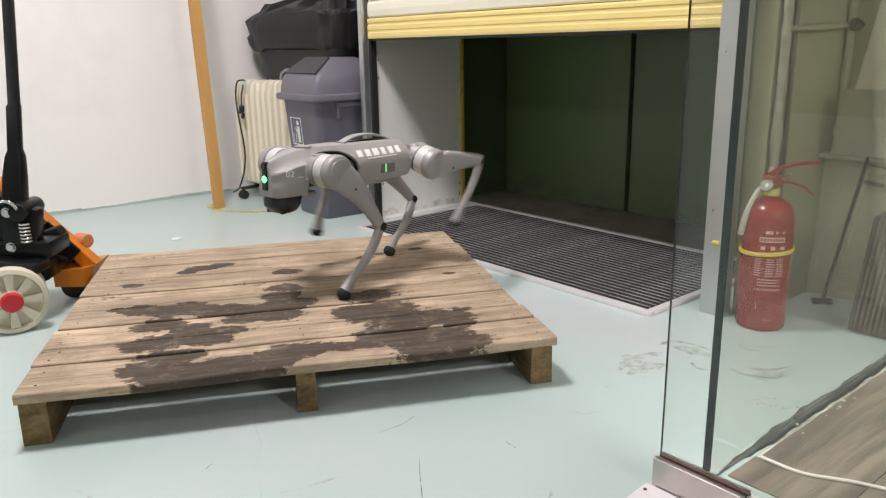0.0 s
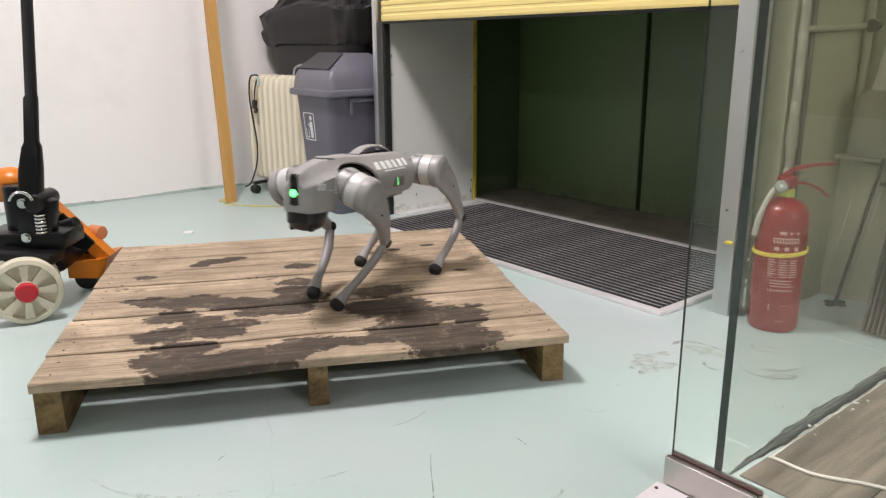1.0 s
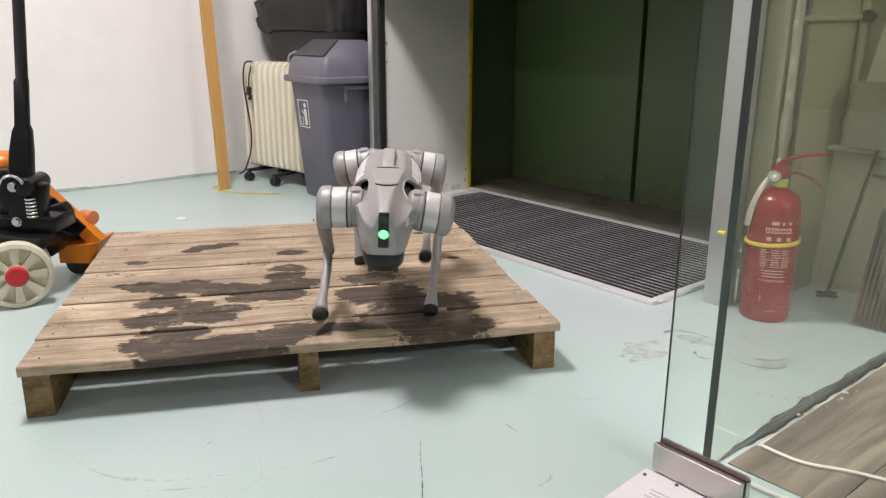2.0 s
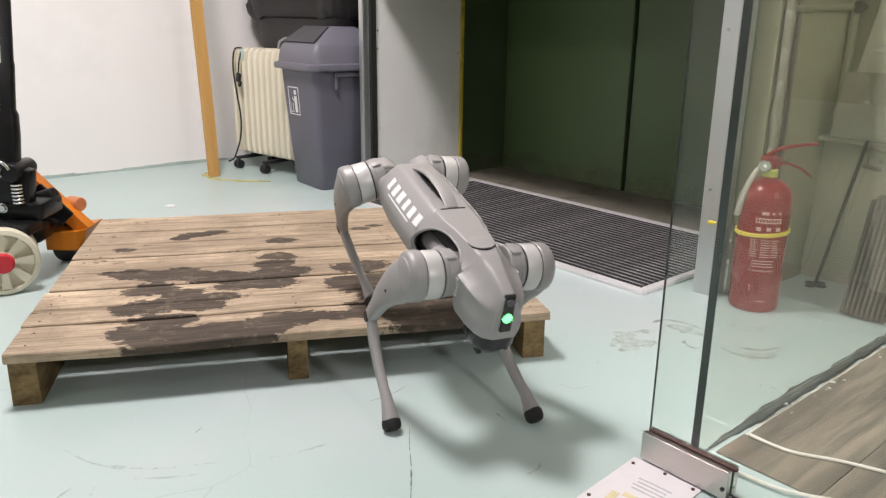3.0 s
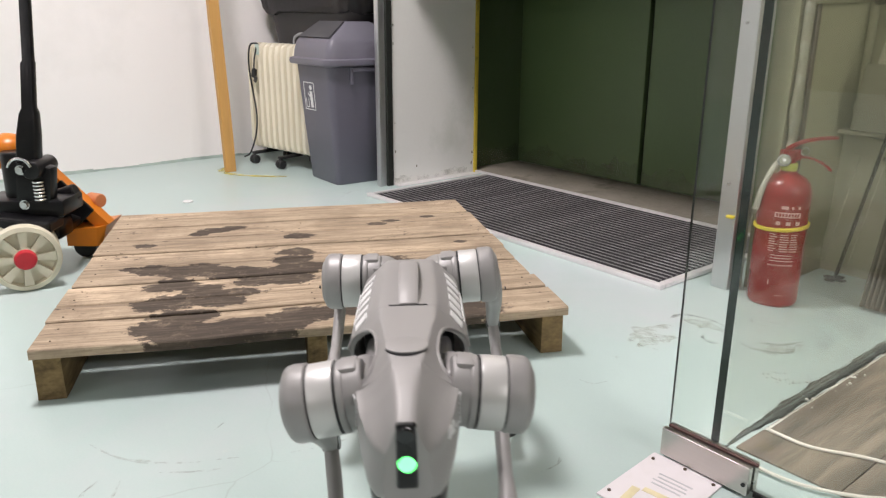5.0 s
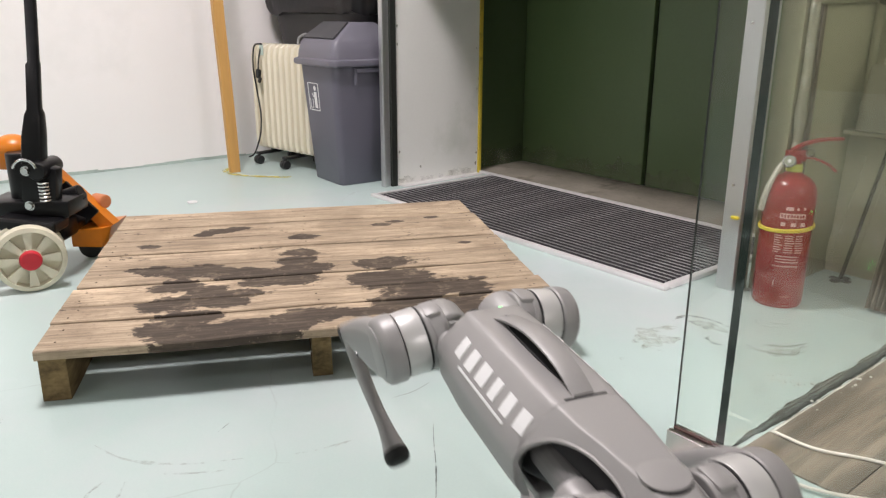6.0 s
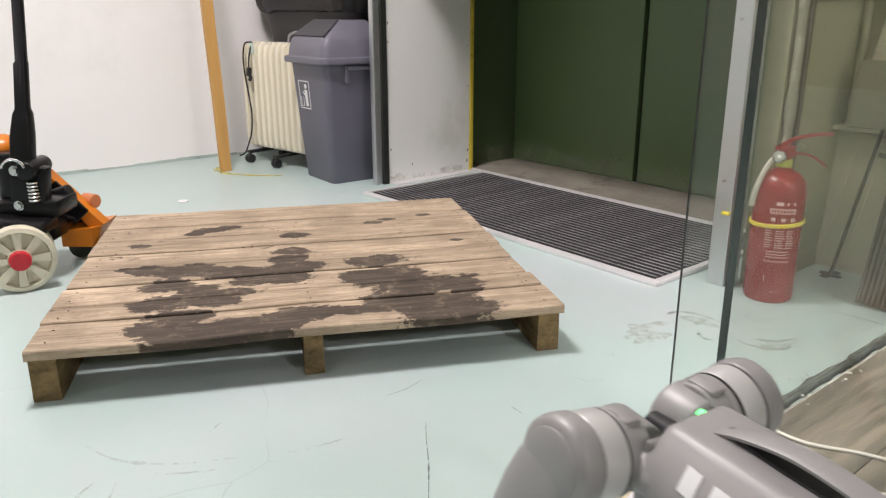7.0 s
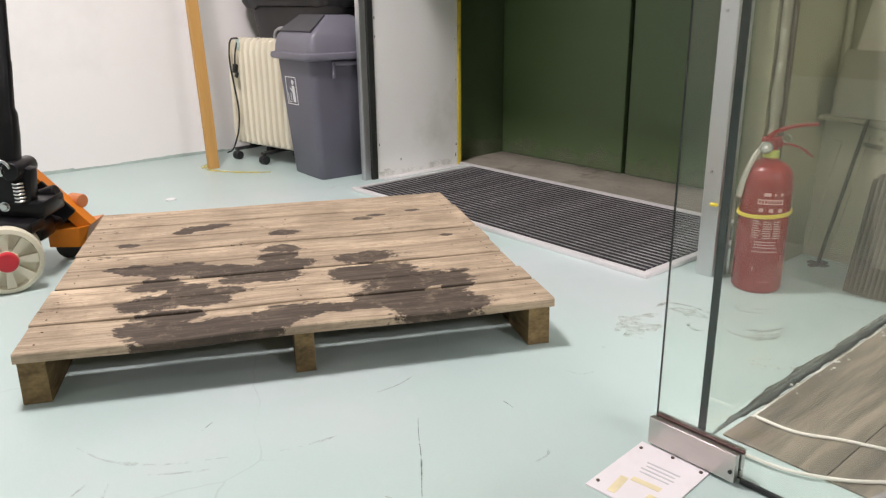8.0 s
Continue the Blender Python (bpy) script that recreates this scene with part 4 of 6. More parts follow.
def build_container():
    """Large black waste container with a bag folded over its rim."""
    root = empty("waste_container", BUILD @ pose(-0.625, 0.28, 0))
    tagged(root, "large black waste container lined with a glossy black bag", "waste container")

    def ring(hx, hy, z, wob=0.0, seed=0.0, power=9.0):
        out = []
        for x, y, zz in oval(0, 0, z, hx, hy, 120, power):
            k = wob * (noise.noise((x * 7, y * 7, seed)) + 0.7 * noise.noise((x * 22, y * 22, seed * 0.3)) + 0.3 * noise.noise((x * 60, y * 60, seed)))
            q = Vector((x, y, 0)).normalized() * k
            out.append((x + q.x, y + q.y, zz + k * 0.8))
        return out
    bm = bmesh.new()
    loft(bm, [ring(0.29, 0.20, 0.0), ring(0.30, 0.21, 0.02), ring(0.43, 0.29, 0.70), ring(0.455, 0.30, 0.82)])
    part("body", bm, M_BLACKBIN, root, "tapered black plastic body", smooth=True)
    # the bag: a loose skirt over the rim, creased by its own weight
    bm = bmesh.new()
    loft(bm, [ring(0.462, 0.306, 0.745, 0.022, 1.0), ring(0.470, 0.312, 0.742, 0.026, 1.1), ring(0.484, 0.322, 0.765, 0.026, 1.4), ring(0.490, 0.326, 0.80, 0.024, 1.8), ring(0.492, 0.327, 0.83, 0.026, 2.3), ring(0.497, 0.330, 0.86, 0.022, 2.9),
              ring(0.500, 0.331, 0.885, 0.020, 3.4), ring(0.490, 0.324, 0.905, 0.022, 3.9, 7), ring(0.460, 0.300, 0.918, 0.030, 4.4, 6), ring(0.40, 0.255, 0.945, 0.045, 5.0, 5), ring(0.30, 0.19, 0.965, 0.055, 5.7, 4), ring(0.18, 0.11, 0.975, 0.055, 6.4, 3), ring(0.06, 0.04, 0.985, 0.04, 7.0, 2)])
    part("bag", bm, M_BAG, root, "crumpled glossy black bag over the rim", smooth=True)
    bm = bmesh.new()
    for x in (-0.18, 0.1):
        box(bm, (0.02, 0.012, 0.45), (x, -0.232, 0.45), (-6, 0, 0), 0.004)
    part("ribs", bm, M_BLACKBIN, root)
    return root


def build_jack():
    """Hand pallet jack at the edge of view; origin on the floor under its steering column."""
    root = empty("pallet_jack", pose(-1.237, 2.10, 0, 0, 0, 4))
    tagged(root, "orange and black hand pallet jack with cream steering wheels", "pallet jack")
    wy = -0.145
    turned = pose(0.03, -0.145, 0.0925, 0, 0, 27)
    for y in (0.0, 0.085):
        bm = bmesh.new()
        prof = [(0.090, -0.022), (0.092, -0.010), (0.092, 0.010), (0.090, 0.022), (0.078, 0.025), (0.074, 0.018), (0.032, 0.018), (0.030, 0.026), (0.0, 0.026)]
        prof = [(0.0, -0.026), (0.030, -0.026), (0.032, -0.004), (0.074, -0.004), (0.078, -0.025)] + prof[:6] + prof[6:]
        n = 48
        rings = [[(r * math.cos(2 * math.pi * k / n), w, r * math.sin(2 * math.pi * k / n)) for r, w in prof] for k in range(n)]
        made = [[bm.verts.new(p) for p in ring] for ring in rings]
        for k in range(n):
            a, b = made[k], made[(k + 1) % n]
            for j in range(len(prof) - 1):
                bm.faces.new((a[j], a[j + 1], b[j + 1], b[j]))
        bmesh.ops.remove_doubles(bm, verts=bm.verts, dist=1e-5)
        wheel = part("wheel", bm, M_WHEEL, root, "cream nylon steering wheel", smooth=True, m=turned @ pose(0, y, 0))
        for k in range(8):
            bm = bmesh.new()
            a = 2 * math.pi * k / 8
            rr = []
            for r, hw in ((0.030, 0.0075), (0.076, 0.013)):
                c, s = math.cos(a), math.sin(a)
                rr.append([(r * c - hw * s, -0.022, r * s + hw * c), (r * c + hw * s, -0.022, r * s - hw * c), (r * c + hw * s, -0.0035, r * s - hw * c), (r * c - hw * s, -0.0035, r * s + hw * c)])
            loft(bm, rr)
            part("spoke", bm, M_WHEEL, wheel)
        bm = bmesh.new()
        cyl(bm, 0.030, 0.026, 0.014, (0, -0.030, 0), (90, 0, 0), 28, 0.004)
        part("hub_cap", bm, M_REDCAP, wheel, "red hub cap")
    # hydraulic pump body
    bm = bmesh.new()
    cyl(bm, 0.050, 0.050, 0.20, (-0.03, 0.03, 0.26), seg=32, bevel=0.008)
    cyl(bm, 0.065, 0.060, 0.06, (-0.03, 0.03, 0.17), seg=32, bevel=0.006)
    box(bm, (0.24, 0.14, 0.05), (-0.01, 0.02, 0.205), bevel=0.01)
    box(bm, (0.16, 0.10, 0.06), (0.0, 0.02, 0.135), bevel=0.012)
    box(bm, (0.10, 0.05, 0.14), (0.03, -0.02, 0.26), (0, 8, 0), 0.012)
    cyl(bm, 0.026, 0.026, 0.12, (0.045, -0.015, 0.32), (90, 0, 0), 24, 0.005)
    part("pump", bm, M_JACK, root, "black hydraulic pump block", smooth=True)
    bm = bmesh.new()
    for k in range(6):
        cyl(bm, 0.016, 0.016, 0.006, (0.052, -0.055, 0.235 + 0.010 * k), seg=18, bevel=0.002)
    part("spring", bm, M_CHROME, root, "coil spring")
    for x, z, y in ((0.018, 0.322, -0.078), (0.004, 0.218, -0.056)):
        bm = bmesh.new()
        cyl(bm, 0.011, 0.011, 0.010, (x, y, z), (90, 0, 0), 6, 0.001)
        cyl(bm, 0.014, 0.014, 0.004, (x, y + 0.005, z), (90, 0, 0), 20)
        part("bolt", bm, M_CHROME, root, "bright steel bolt")
    bm = bmesh.new()
    tube(bm, [(0.018 + 0.032 * math.cos(radians(15 + 15 * k)), -0.078, 0.322 + 0.032 * math.sin(radians(15 + 15 * k))) for k in range(11)], 0.004, 8)
    part("collar", bm, M_CHROME, root, "steel wire collar")
    # steering handle
    bm = bmesh.new()
    loft(bm, [oval(0.020, -0.02, 0.335, 0.030, 0.024, 16, 6), oval(0.028, -0.015, 0.41, 0.029, 0.023, 16, 6), oval(0.036, -0.01, 0.47, 0.023, 0.020, 16, 6), oval(0.038, -0.01, 0.485, 0.017, 0.016, 16, 6), oval(0.050, -0.005, 0.605, 0.0165, 0.015, 16, 6),
              oval(0.052, -0.004, 0.612, 0.0135, 0.0125, 16, 6), oval(0.060, 0.06, 1.0, 0.0128, 0.012, 16, 6), oval(0.060, 0.08, 1.22, 0.0125, 0.012, 16, 6)])
    part("handle", bm, M_JACK, root, "black steel steering handle", smooth=True)
    bm = bmesh.new()
    tube(bm, curve_points([(0.062, 0.08, 1.20), (-0.08, 0.08, 1.23), (-0.10, 0.08, 1.33), (0.062, 0.08, 1.37), (0.22, 0.08, 1.33), (0.20, 0.08, 1.23), (0.062, 0.08, 1.20)], 6), 0.014, 10)
    part("grip", bm, M_BLACKPLASTIC, root, "black looped grip")
    # orange pump housing and fork heel
    bm = bmesh.new()
    ball(bm, 0.055, (-0.085, 0.08, 0.36), (1, 1, 0.75))
    cyl(bm, 0.052, 0.055, 0.05, (-0.085, 0.08, 0.33), seg=28, bevel=0.006)
    part("cap", bm, M_ORANGE, root, "orange pump cap", smooth=True)
    bm = bmesh.new()
    for y in (0.135,):
        loft(bm, [[(-0.02, y, 0.300), (-0.02, y + 0.05, 0.300), (-0.02, y + 0.05, 0.255), (-0.02, y, 0.255)], [(0.155, y, 0.110), (0.155, y + 0.05, 0.110), (0.118, y + 0.05, 0.094), (0.118, y, 0.094)]])
    box(bm, (0.012, 0.05, 0.20), (-0.02, 0.16, 0.16), bevel=0.003)
    part("heel", bm, M_ORANGE, root, "sloping orange fork heel")
    bm = bmesh.new()
    loft(bm, [[(0.030, 0.115, 0.100), (0.030, 0.26, 0.100), (0.030, 0.26, 0.046), (0.030, 0.115, 0.046)], [(0.125, 0.115, 0.104), (0.125, 0.26, 0.104), (0.118, 0.26, 0.044), (0.118, 0.115, 0.044)],
              [(0.150, 0.13, 0.108), (0.150, 0.26, 0.108), (0.130, 0.26, 0.044), (0.130, 0.13, 0.044)]])
    part("fork", bm, M_ORANGE, root, "orange steel fork")
    bm = bmesh.new()
    cyl(bm, 0.022, 0.022, 0.05, (0.098, 0.200, 0.172), (90, 0, 60), 20, 0.004)
    part("pivot", bm, material("pale_orange_pivot", (0.60, 0.22, 0.09), rough=0.5), root, "orange pivot stub")
    bm = bmesh.new()
    cyl(bm, 0.035, 0.035, 0.10, (0.07, 0.19, 0.036), (90, 0, 0), 24, 0.004)
    part("load_roller", bm, M_BLACKPLASTIC, root, "black load roller")
    bm = bmesh.new()
    box(bm, (0.13, 0.012, 0.06), (0.055, 0.125, 0.185), (0, 48, 0), 0.004)
    box(bm, (0.10, 0.10, 0.03), (0.03, 0.10, 0.14), (0, 20, 0), 0.006)
    cyl(bm, 0.03, 0.024, 0.09, (0.062, 0.06, 0.215), (0, 68, 0), 24, 0.004)
    box(bm, (0.16, 0.10, 0.035), (0.01, -0.06, 0.172), (0, 6, 0), 0.008)
    loft(bm, [[(-0.02, 0.195, 0.25), (-0.02, 0.20, 0.25), (-0.02, 0.20, 0.06), (-0.02, 0.195, 0.06)], [(0.11, 0.195, 0.105), (0.11, 0.20, 0.105), (0.11, 0.20, 0.06), (0.11, 0.195, 0.06)]])
    part("link_arm", bm, M_JACK, root, "black lifting linkage")
    return root


def build_extinguisher():
    m = pose(0.843, 1.952, 0)
    root = empty("fire_extinguisher", m)
    tagged(root, "red fire extinguisher with white print and a yellow band", "fire extinguisher")
    bm = bmesh.new()
    R0 = 0.063
    prof = [(0.058, 0.0), (0.061, 0.004), (R0, 0.012), (R0, 0.305), (0.061, 0.325), (0.055, 0.343), (0.042, 0.358), (0.027, 0.366), (0.020, 0.372), (0.018, 0.385)]
    loft(bm, [oval(0, 0, z, r, r, 48) for r, z in prof])
    part("cylinder", bm, M_EXT, root, "glossy red steel cylinder", smooth=True)
    bm = bmesh.new()
    cyl(bm, 0.020, 0.020, 0.022, (0, 0, 0.385), seg=28, bevel=0.003)
    part("collar", bm, material("yellow_green_collar", (0.45, 0.50, 0.10), rough=0.5), root, "yellow-green neck collar")
    bm = bmesh.new()
    cyl(bm, 0.015, 0.015, 0.04, (0, 0, 0.405), seg=24, bevel=0.002)
    box(bm, (0.05, 0.022, 0.03), (0.0, 0, 0.418), bevel=0.004)
    part("valve", bm, M_EXT, root, "red valve body")
    bm = bmesh.new()
    cyl(bm, 0.017, 0.017, 0.014, (-0.022, -0.018, 0.405), (72, 0, -25), 28, 0.003)
    gauge = part("gauge", bm, M_CHROME, root, "round steel pressure gauge")
    bm = bmesh.new()
    cyl(bm, 0.0125, 0.0125, 0.0160, (-0.0222, -0.0186, 0.4052), (72, 0, -25), 28)
    part("dial", bm, material("gauge_face", (0.30, 0.31, 0.25), rough=0.25), gauge, "grey-green gauge dial")
    bm = bmesh.new()
    cyl(bm, 0.0045, 0.0045, 0.0175, (-0.0222, -0.0186, 0.4052), (72, 0, -25), 16)
    part("needle_hub", bm, M_WHITEPRINT, gauge)
    for nm, pts in (("lever", [(-0.012, 0, 0.432), (0.02, -0.004, 0.452), (0.06, -0.008, 0.462), (0.105, -0.012, 0.466)]), ("carry_handle", [(0.0, 0, 0.416), (0.04, -0.004, 0.412), (0.075, -0.008, 0.398), (0.100, -0.010, 0.378)])):
        bm = bmesh.new()
        cp = curve_points(pts, 6)
        loft(bm, [[(p.x, p.y - 0.009, p.z - 0.0035), (p.x, p.y + 0.009, p.z - 0.0035), (p.x, p.y + 0.009, p.z + 0.0035), (p.x, p.y - 0.009, p.z + 0.0035)] for p in cp])
        part(nm, bm, M_EXT, root, "red pressed-steel " + nm.replace("_", " "))
    bm = bmesh.new()
    tube(bm, [(0.03 + 0.011 * math.cos(k), 0.0 - 0.012, 0.428 + 0.011 * math.sin(k)) for k in [i * math.pi / 6 for i in range(13)]], 0.0018, 6)
    part("pin_ring", bm, M_CHROME, root, "steel safety pin ring")
    bm = bmesh.new()
    tube(bm, curve_points([(-0.018, -0.004, 0.404), (-0.040, -0.010, 0.390), (-0.057, -0.012, 0.355), (-0.068, -0.010, 0.315), (-0.073, -0.004, 0.268)], 8), [0.0068] * 20 + [0.0078] * 13, 12)
    part("hose", bm, M_HOSE, root, "pale grey hose")
    bm = bmesh.new()
    for z in (0.2225, 0.2275):
        tube(bm, [((R0 + 0.002) * math.cos(a), (R0 + 0.002) * math.sin(a), z + 0.006 * math.cos(a)) for a in [i * math.pi / 24 for i in range(49)]], 0.0032, 6)
    part("band", bm, M_YBAND, root, "yellow strap")
    # print: bars in the label's colours, set on the curve of the cylinder
    bm = bmesh.new()

    def arc_bar(a0, a1, z, h):
        n = max(2, int(abs(a1 - a0) / 6))
        rr = R0 + 0.0008
        row = []
        for k in range(n + 1):
            a = radians(-90 + a0 + (a1 - a0) * k / n)
            row.append([((R0 - 0.001) * math.cos(a), (R0 - 0.001) * math.sin(a), z), (rr * math.cos(a), rr * math.sin(a), z), (rr * math.cos(a), rr * math.sin(a), z + h), ((R0 - 0.001) * math.cos(a), (R0 - 0.001) * math.sin(a), z + h)])
        loft(bm, row)
    arc_bar(-40, 18, 0.257, 0.014)
    rng = random.Random(3)
    arc_bar(-28, -12, 0.280, 0.009)
    arc_bar(-5, 0, 0.281, 0.007)
    arc_bar(10, 16, 0.281, 0.007)
    for a in (-36, -14, 8):
        arc_bar(a, a + 10, 0.236, 0.010)
    for r in range(8):
        for c in range(3):
            a = -46 + 24 * c
            arc_bar(a, a + 12 + 9 * rng.random(), 0.208 - 0.0066 * r, 0.0022)
    for r in range(3):
        arc_bar(-38, 8 + 8 * rng.random(), 0.150 - 0.008 * r, 0.0022)
    a = -42
    while a < 16:
        arc_bar(a, a + 2.2, 0.121, 0.004)
        a += 4.2
    arc_bar(-36, -34, 0.065, 0.016)
    arc_bar(-18, 2, 0.035, 0.0015)
    part("print", bm, M_EXTPRINT, root, "pale printed label lines")["kind"] = "stuff"
    bm = bmesh.new()
    for k in range(8):
        a0 = -37 + 6.6 * k
        rr = R0 + 0.0014
        row = []
        for j in range(3):
            an = radians(-90 + a0 + 4.4 * j / 2)
            row.append([((R0) * math.cos(an), (R0) * math.sin(an), 0.260), (rr * math.cos(an), rr * math.sin(an), 0.260), (rr * math.cos(an), rr * math.sin(an), 0.268), (R0 * math.cos(an), R0 * math.sin(an), 0.268)])
        loft(bm, row)
    part("print_dark", bm, M_EXT, root, "red characters as bars on the white field")
    root.scale = (1, 1, 0.95)
    return root


def pane(name, m, size, label):
    """A glass sheet with dark polished edges, in its own x (length) and z."""
    lx, th, lz = size
    bm = bmesh.new()
    box(bm, size, (lx / 2, 0, lz / 2))
    for f in bm.faces:
        f.material_index = 0 if abs(f.normal.y) > 0.5 else 1
    ob = part(name, bm, [M_GLASS, M_GEDGE], m=m)
    ob.visible_shadow = False
    return tagged(ob, label, "glass panel")


def build_glass():
    p1 = pane("glass_door", BUILD @ pose(2.093, -0.87, 0.010), (0.90, 0.010, 2.3), "frameless clear glass door with a steel patch fitting")
    pane("glass_partition", BUILD @ pose(2.141, -0.80, 0.002, 0, 0, 90), (1.24, 0.015, 2.4), "fixed clear glass partition with dark edges")
    # patch fitting at the foot of the door
    bm = bmesh.new()
    for y in (-0.012, 0.012):
        box(bm, (0.162, 0.012, 0.050), (0.080, y, 0.021), bevel=0.0012)
    fit = part("patch_fitting", bm, M_STEEL, p1, "brushed steel patch fitting")
    fit.matrix_basis = pose(-0.004, 0, 0.0)
    bm = bmesh.new()
    box(bm, (0.164, 0.011, 0.004), (0.081, 0, 0.0475), bevel=0.001)
    part("gasket", bm, material("brown_gasket", (0.08, 0.035, 0.03), rough=0.6), p1)
    bm = bmesh.new()
    cyl(bm, 0.0035, 0.0035, 0.003, (0.150, -0.0185, 0.014), (90, 0, 0), 12)
    part("screw", bm, M_BLACKPLASTIC, p1)
    bm = bmesh.new()
    box(bm, (0.74, 0.010, 0.010), (0.53, 0, -0.004), bevel=0.002)
    part("seal", bm, M_BLACKPLASTIC, p1, "dark bottom seal")


def build_card():
    a, b, c = Vector((0.344, 1.170, 0)), Vector((0.436, 1.078, 0)), Vector((0.219, 1.050, 0))
    ex = (b - a)
    ey = (c - a)
    lx, ly = ex.length, ey.length
    ex.normalize()
    m = Matrix.Translation(a) @ Matrix.Rotation(math.atan2(ex.y, ex.x), 4, "Z")
    root = empty("notice_card", m)
    tagged(root, "white laminated card with faded yellow and grey print on the floor", "card")
    bm = bmesh.new()
    box(bm, (lx, ly, 0.003), (lx / 2, -ly / 2, 0.0016), bevel=0.001)
    part("sheet", bm, M_PAPER, root)
    bm = bmesh.new()
    box(bm, (0.014, 0.05, 0.0006), (lx * 0.30, -ly * 0.80, 0.0034), (0, 0, 6))
    box(bm, (0.05, 0.012, 0.0006), (lx * 0.55, -ly * 0.62, 0.0034), (0, 0, 3))
    box(bm, (0.03, 0.03, 0.0006), (lx * 0.80, -ly * 0.82, 0.0034))
    part("print", bm, M_CARDYELLOW, root, "faded yellow print")
    bm = bmesh.new()
    for k in range(4):
        box(bm, (0.06 - 0.008 * (k % 2), 0.003, 0.0006), (lx * 0.55, -ly * (0.30 + 0.06 * k), 0.0034))
    part("text_bars", bm, M_CARDGREY, root, "faded grey lines")
    for x, y in ((0.08, 0.12), (0.92, 0.10), (0.08, 0.88), (0.92, 0.88), (0.5, 0.06)):
        bm = bmesh.new()
        cyl(bm, 0.0032, 0.0030, 0.002, (lx * x, -ly * y, 0.0040), seg=10)
        part("screw", bm, M_NAIL, root, "dark screw head")


def build_right_corner():
    # old door leaf leaning on the wall
    lean = empty("door_leaf", BUILD @ pose(1.700, 0.385, 0.0, -3.5, 8.5, 0))
    tagged(lean, "old ivory door leaf leaning against the wall", "door leaf")
    bm = bmesh.new()
    box(bm, (0.62, 0.028, 0.42), (0.31, 0, 0.212), bevel=0.003)
    part("lower_panel", bm, M_DOORLEAF, lean)
    bm = bmesh.new()
    box(bm, (0.60, 0.026, 1.2), (0.32, 0.002, 1.026), bevel=0.003)
    part("upper_panel", bm, M_DOORLEAF, lean)
    bm = bmesh.new()
    box(bm, (0.022, 0.008, 0.33), (0.055, -0.018, 0.20), bevel=0.002)
    box(bm, (0.018, 0.008, 0.36), (0.125, -0.018, 0.22), bevel=0.002)
    part("rail", bm, M_DOORLEAF, lean)
    bm = bmesh.new()
    box(bm, (0.05, 0.010, 0.012), (0.150, -0.020, 0.375), bevel=0.002)
    cyl(bm, 0.005, 0.005, 0.006, (0.115, -0.017, 0.395), (90, 0, 0), 10)
    cyl(bm, 0.005, 0.005, 0.006, (0.165, -0.017, 0.398), (90, 0, 0), 10)
    part("latch", bm, material("dull_latch", (0.20, 0.19, 0.16), rough=0.5, metal=0.5), lean, "dull metal latch")
    # plastic-wrapped bundle standing on a ledge of the door leaf
    bm = bmesh.new()
    rings = []
    for k in range(9):
        z = 0.18 * k / 8
        ring = []
        for x, y, zz in oval(0, 0, z, 0.13 - 0.02 * (k / 8) ** 2, 0.03, 32, 5):
            d = 0.006 * noise.noise((x * 30, y * 30, z * 30))
            ring.append((x + d, y + d, zz))
        rings.append(ring)
    loft(bm, rings)
    tagged(part("wrapped_bundle", bm, M_WRAP, m=BUILD @ pose(1.93, 0.338, 0.432, -3.5, 0, 0), smooth=True), "bundle wrapped in glossy clear plastic film", "bundle")
    bm = bmesh.new()
    box(bm, (0.34, 0.05, 0.012), (0, 0, 0), bevel=0.002)
    tagged(part("ledge", bm, M_DOORLEAF, m=BUILD @ pose(1.94, 0.350, 0.424)), "narrow ivory ledge on the leaning door leaf", "ledge")
    # thin rod
    bm = bmesh.new()
    tube(bm, [tuple(site(1.838, 0.30, 0.004)), tuple(site(1.99, 0.365, 1.0))], 0.0055, 10)
    rod = tagged(part("metal_rod", bm, M_BLACKPLASTIC), "thin black metal rod leaning on the door leaf", "rod")
    bm = bmesh.new()
    p = site(1.838, 0.30, 0.003)
    box(bm, (0.07, 0.02, 0.005), tuple(p), (0, 0, 30), 0.001)
    box(bm, (0.02, 0.06, 0.005), tuple(p), (0, 0, 30), 0.001)
    part("foot", bm, M_BLACKPLASTIC, rod)
    # wall pipe with a clamp
    bm = bmesh.new()
    tube(bm, [tuple(site(1.771, 0.05, 0.772)), tuple(site(1.771, 0.25, 0.778)), tuple(site(1.771, 0.43, 0.785))], 0.009, 10)
    tube(bm, [tuple(site(1.775, 0.43, 0.02)), tuple(site(1.775, 0.43, 2.3))], 0.012, 12)
    pp = tagged(part("wall_pipe", bm, M_BEIGE), "beige painted pipe with a dark bracket on the wall", "pipe")
    bm = bmesh.new()
    cyl(bm, 0.018, 0.018, 0.02, tuple(site(1.79, 0.42, 0.785)), (90, 0, -49.59), 16, 0.003)
    box(bm, (0.05, 0.012, 0.012), tuple(site(1.79, 0.415, 0.785)), (0, 0, -49.59), 0.002)
    part("bracket", bm, M_BLACKGAP, pp, "dark pipe bracket")
    # lumpy plastic sleeve and dark joint on the side of the lobby wall
    bm = bmesh.new()
    pts, rad = [], []
    for k in range(90):
        z = 0.01 + 2.2 * k / 89
        pts.append(tuple(site(1.775 + 0.003 * noise.noise((z * 6, 1, 0)), 0.055, z)))
        rad.append(0.012 + 0.007 * max(0, noise.noise((z * 9, 5, 0))))
    tube(bm, pts, rad, 12)
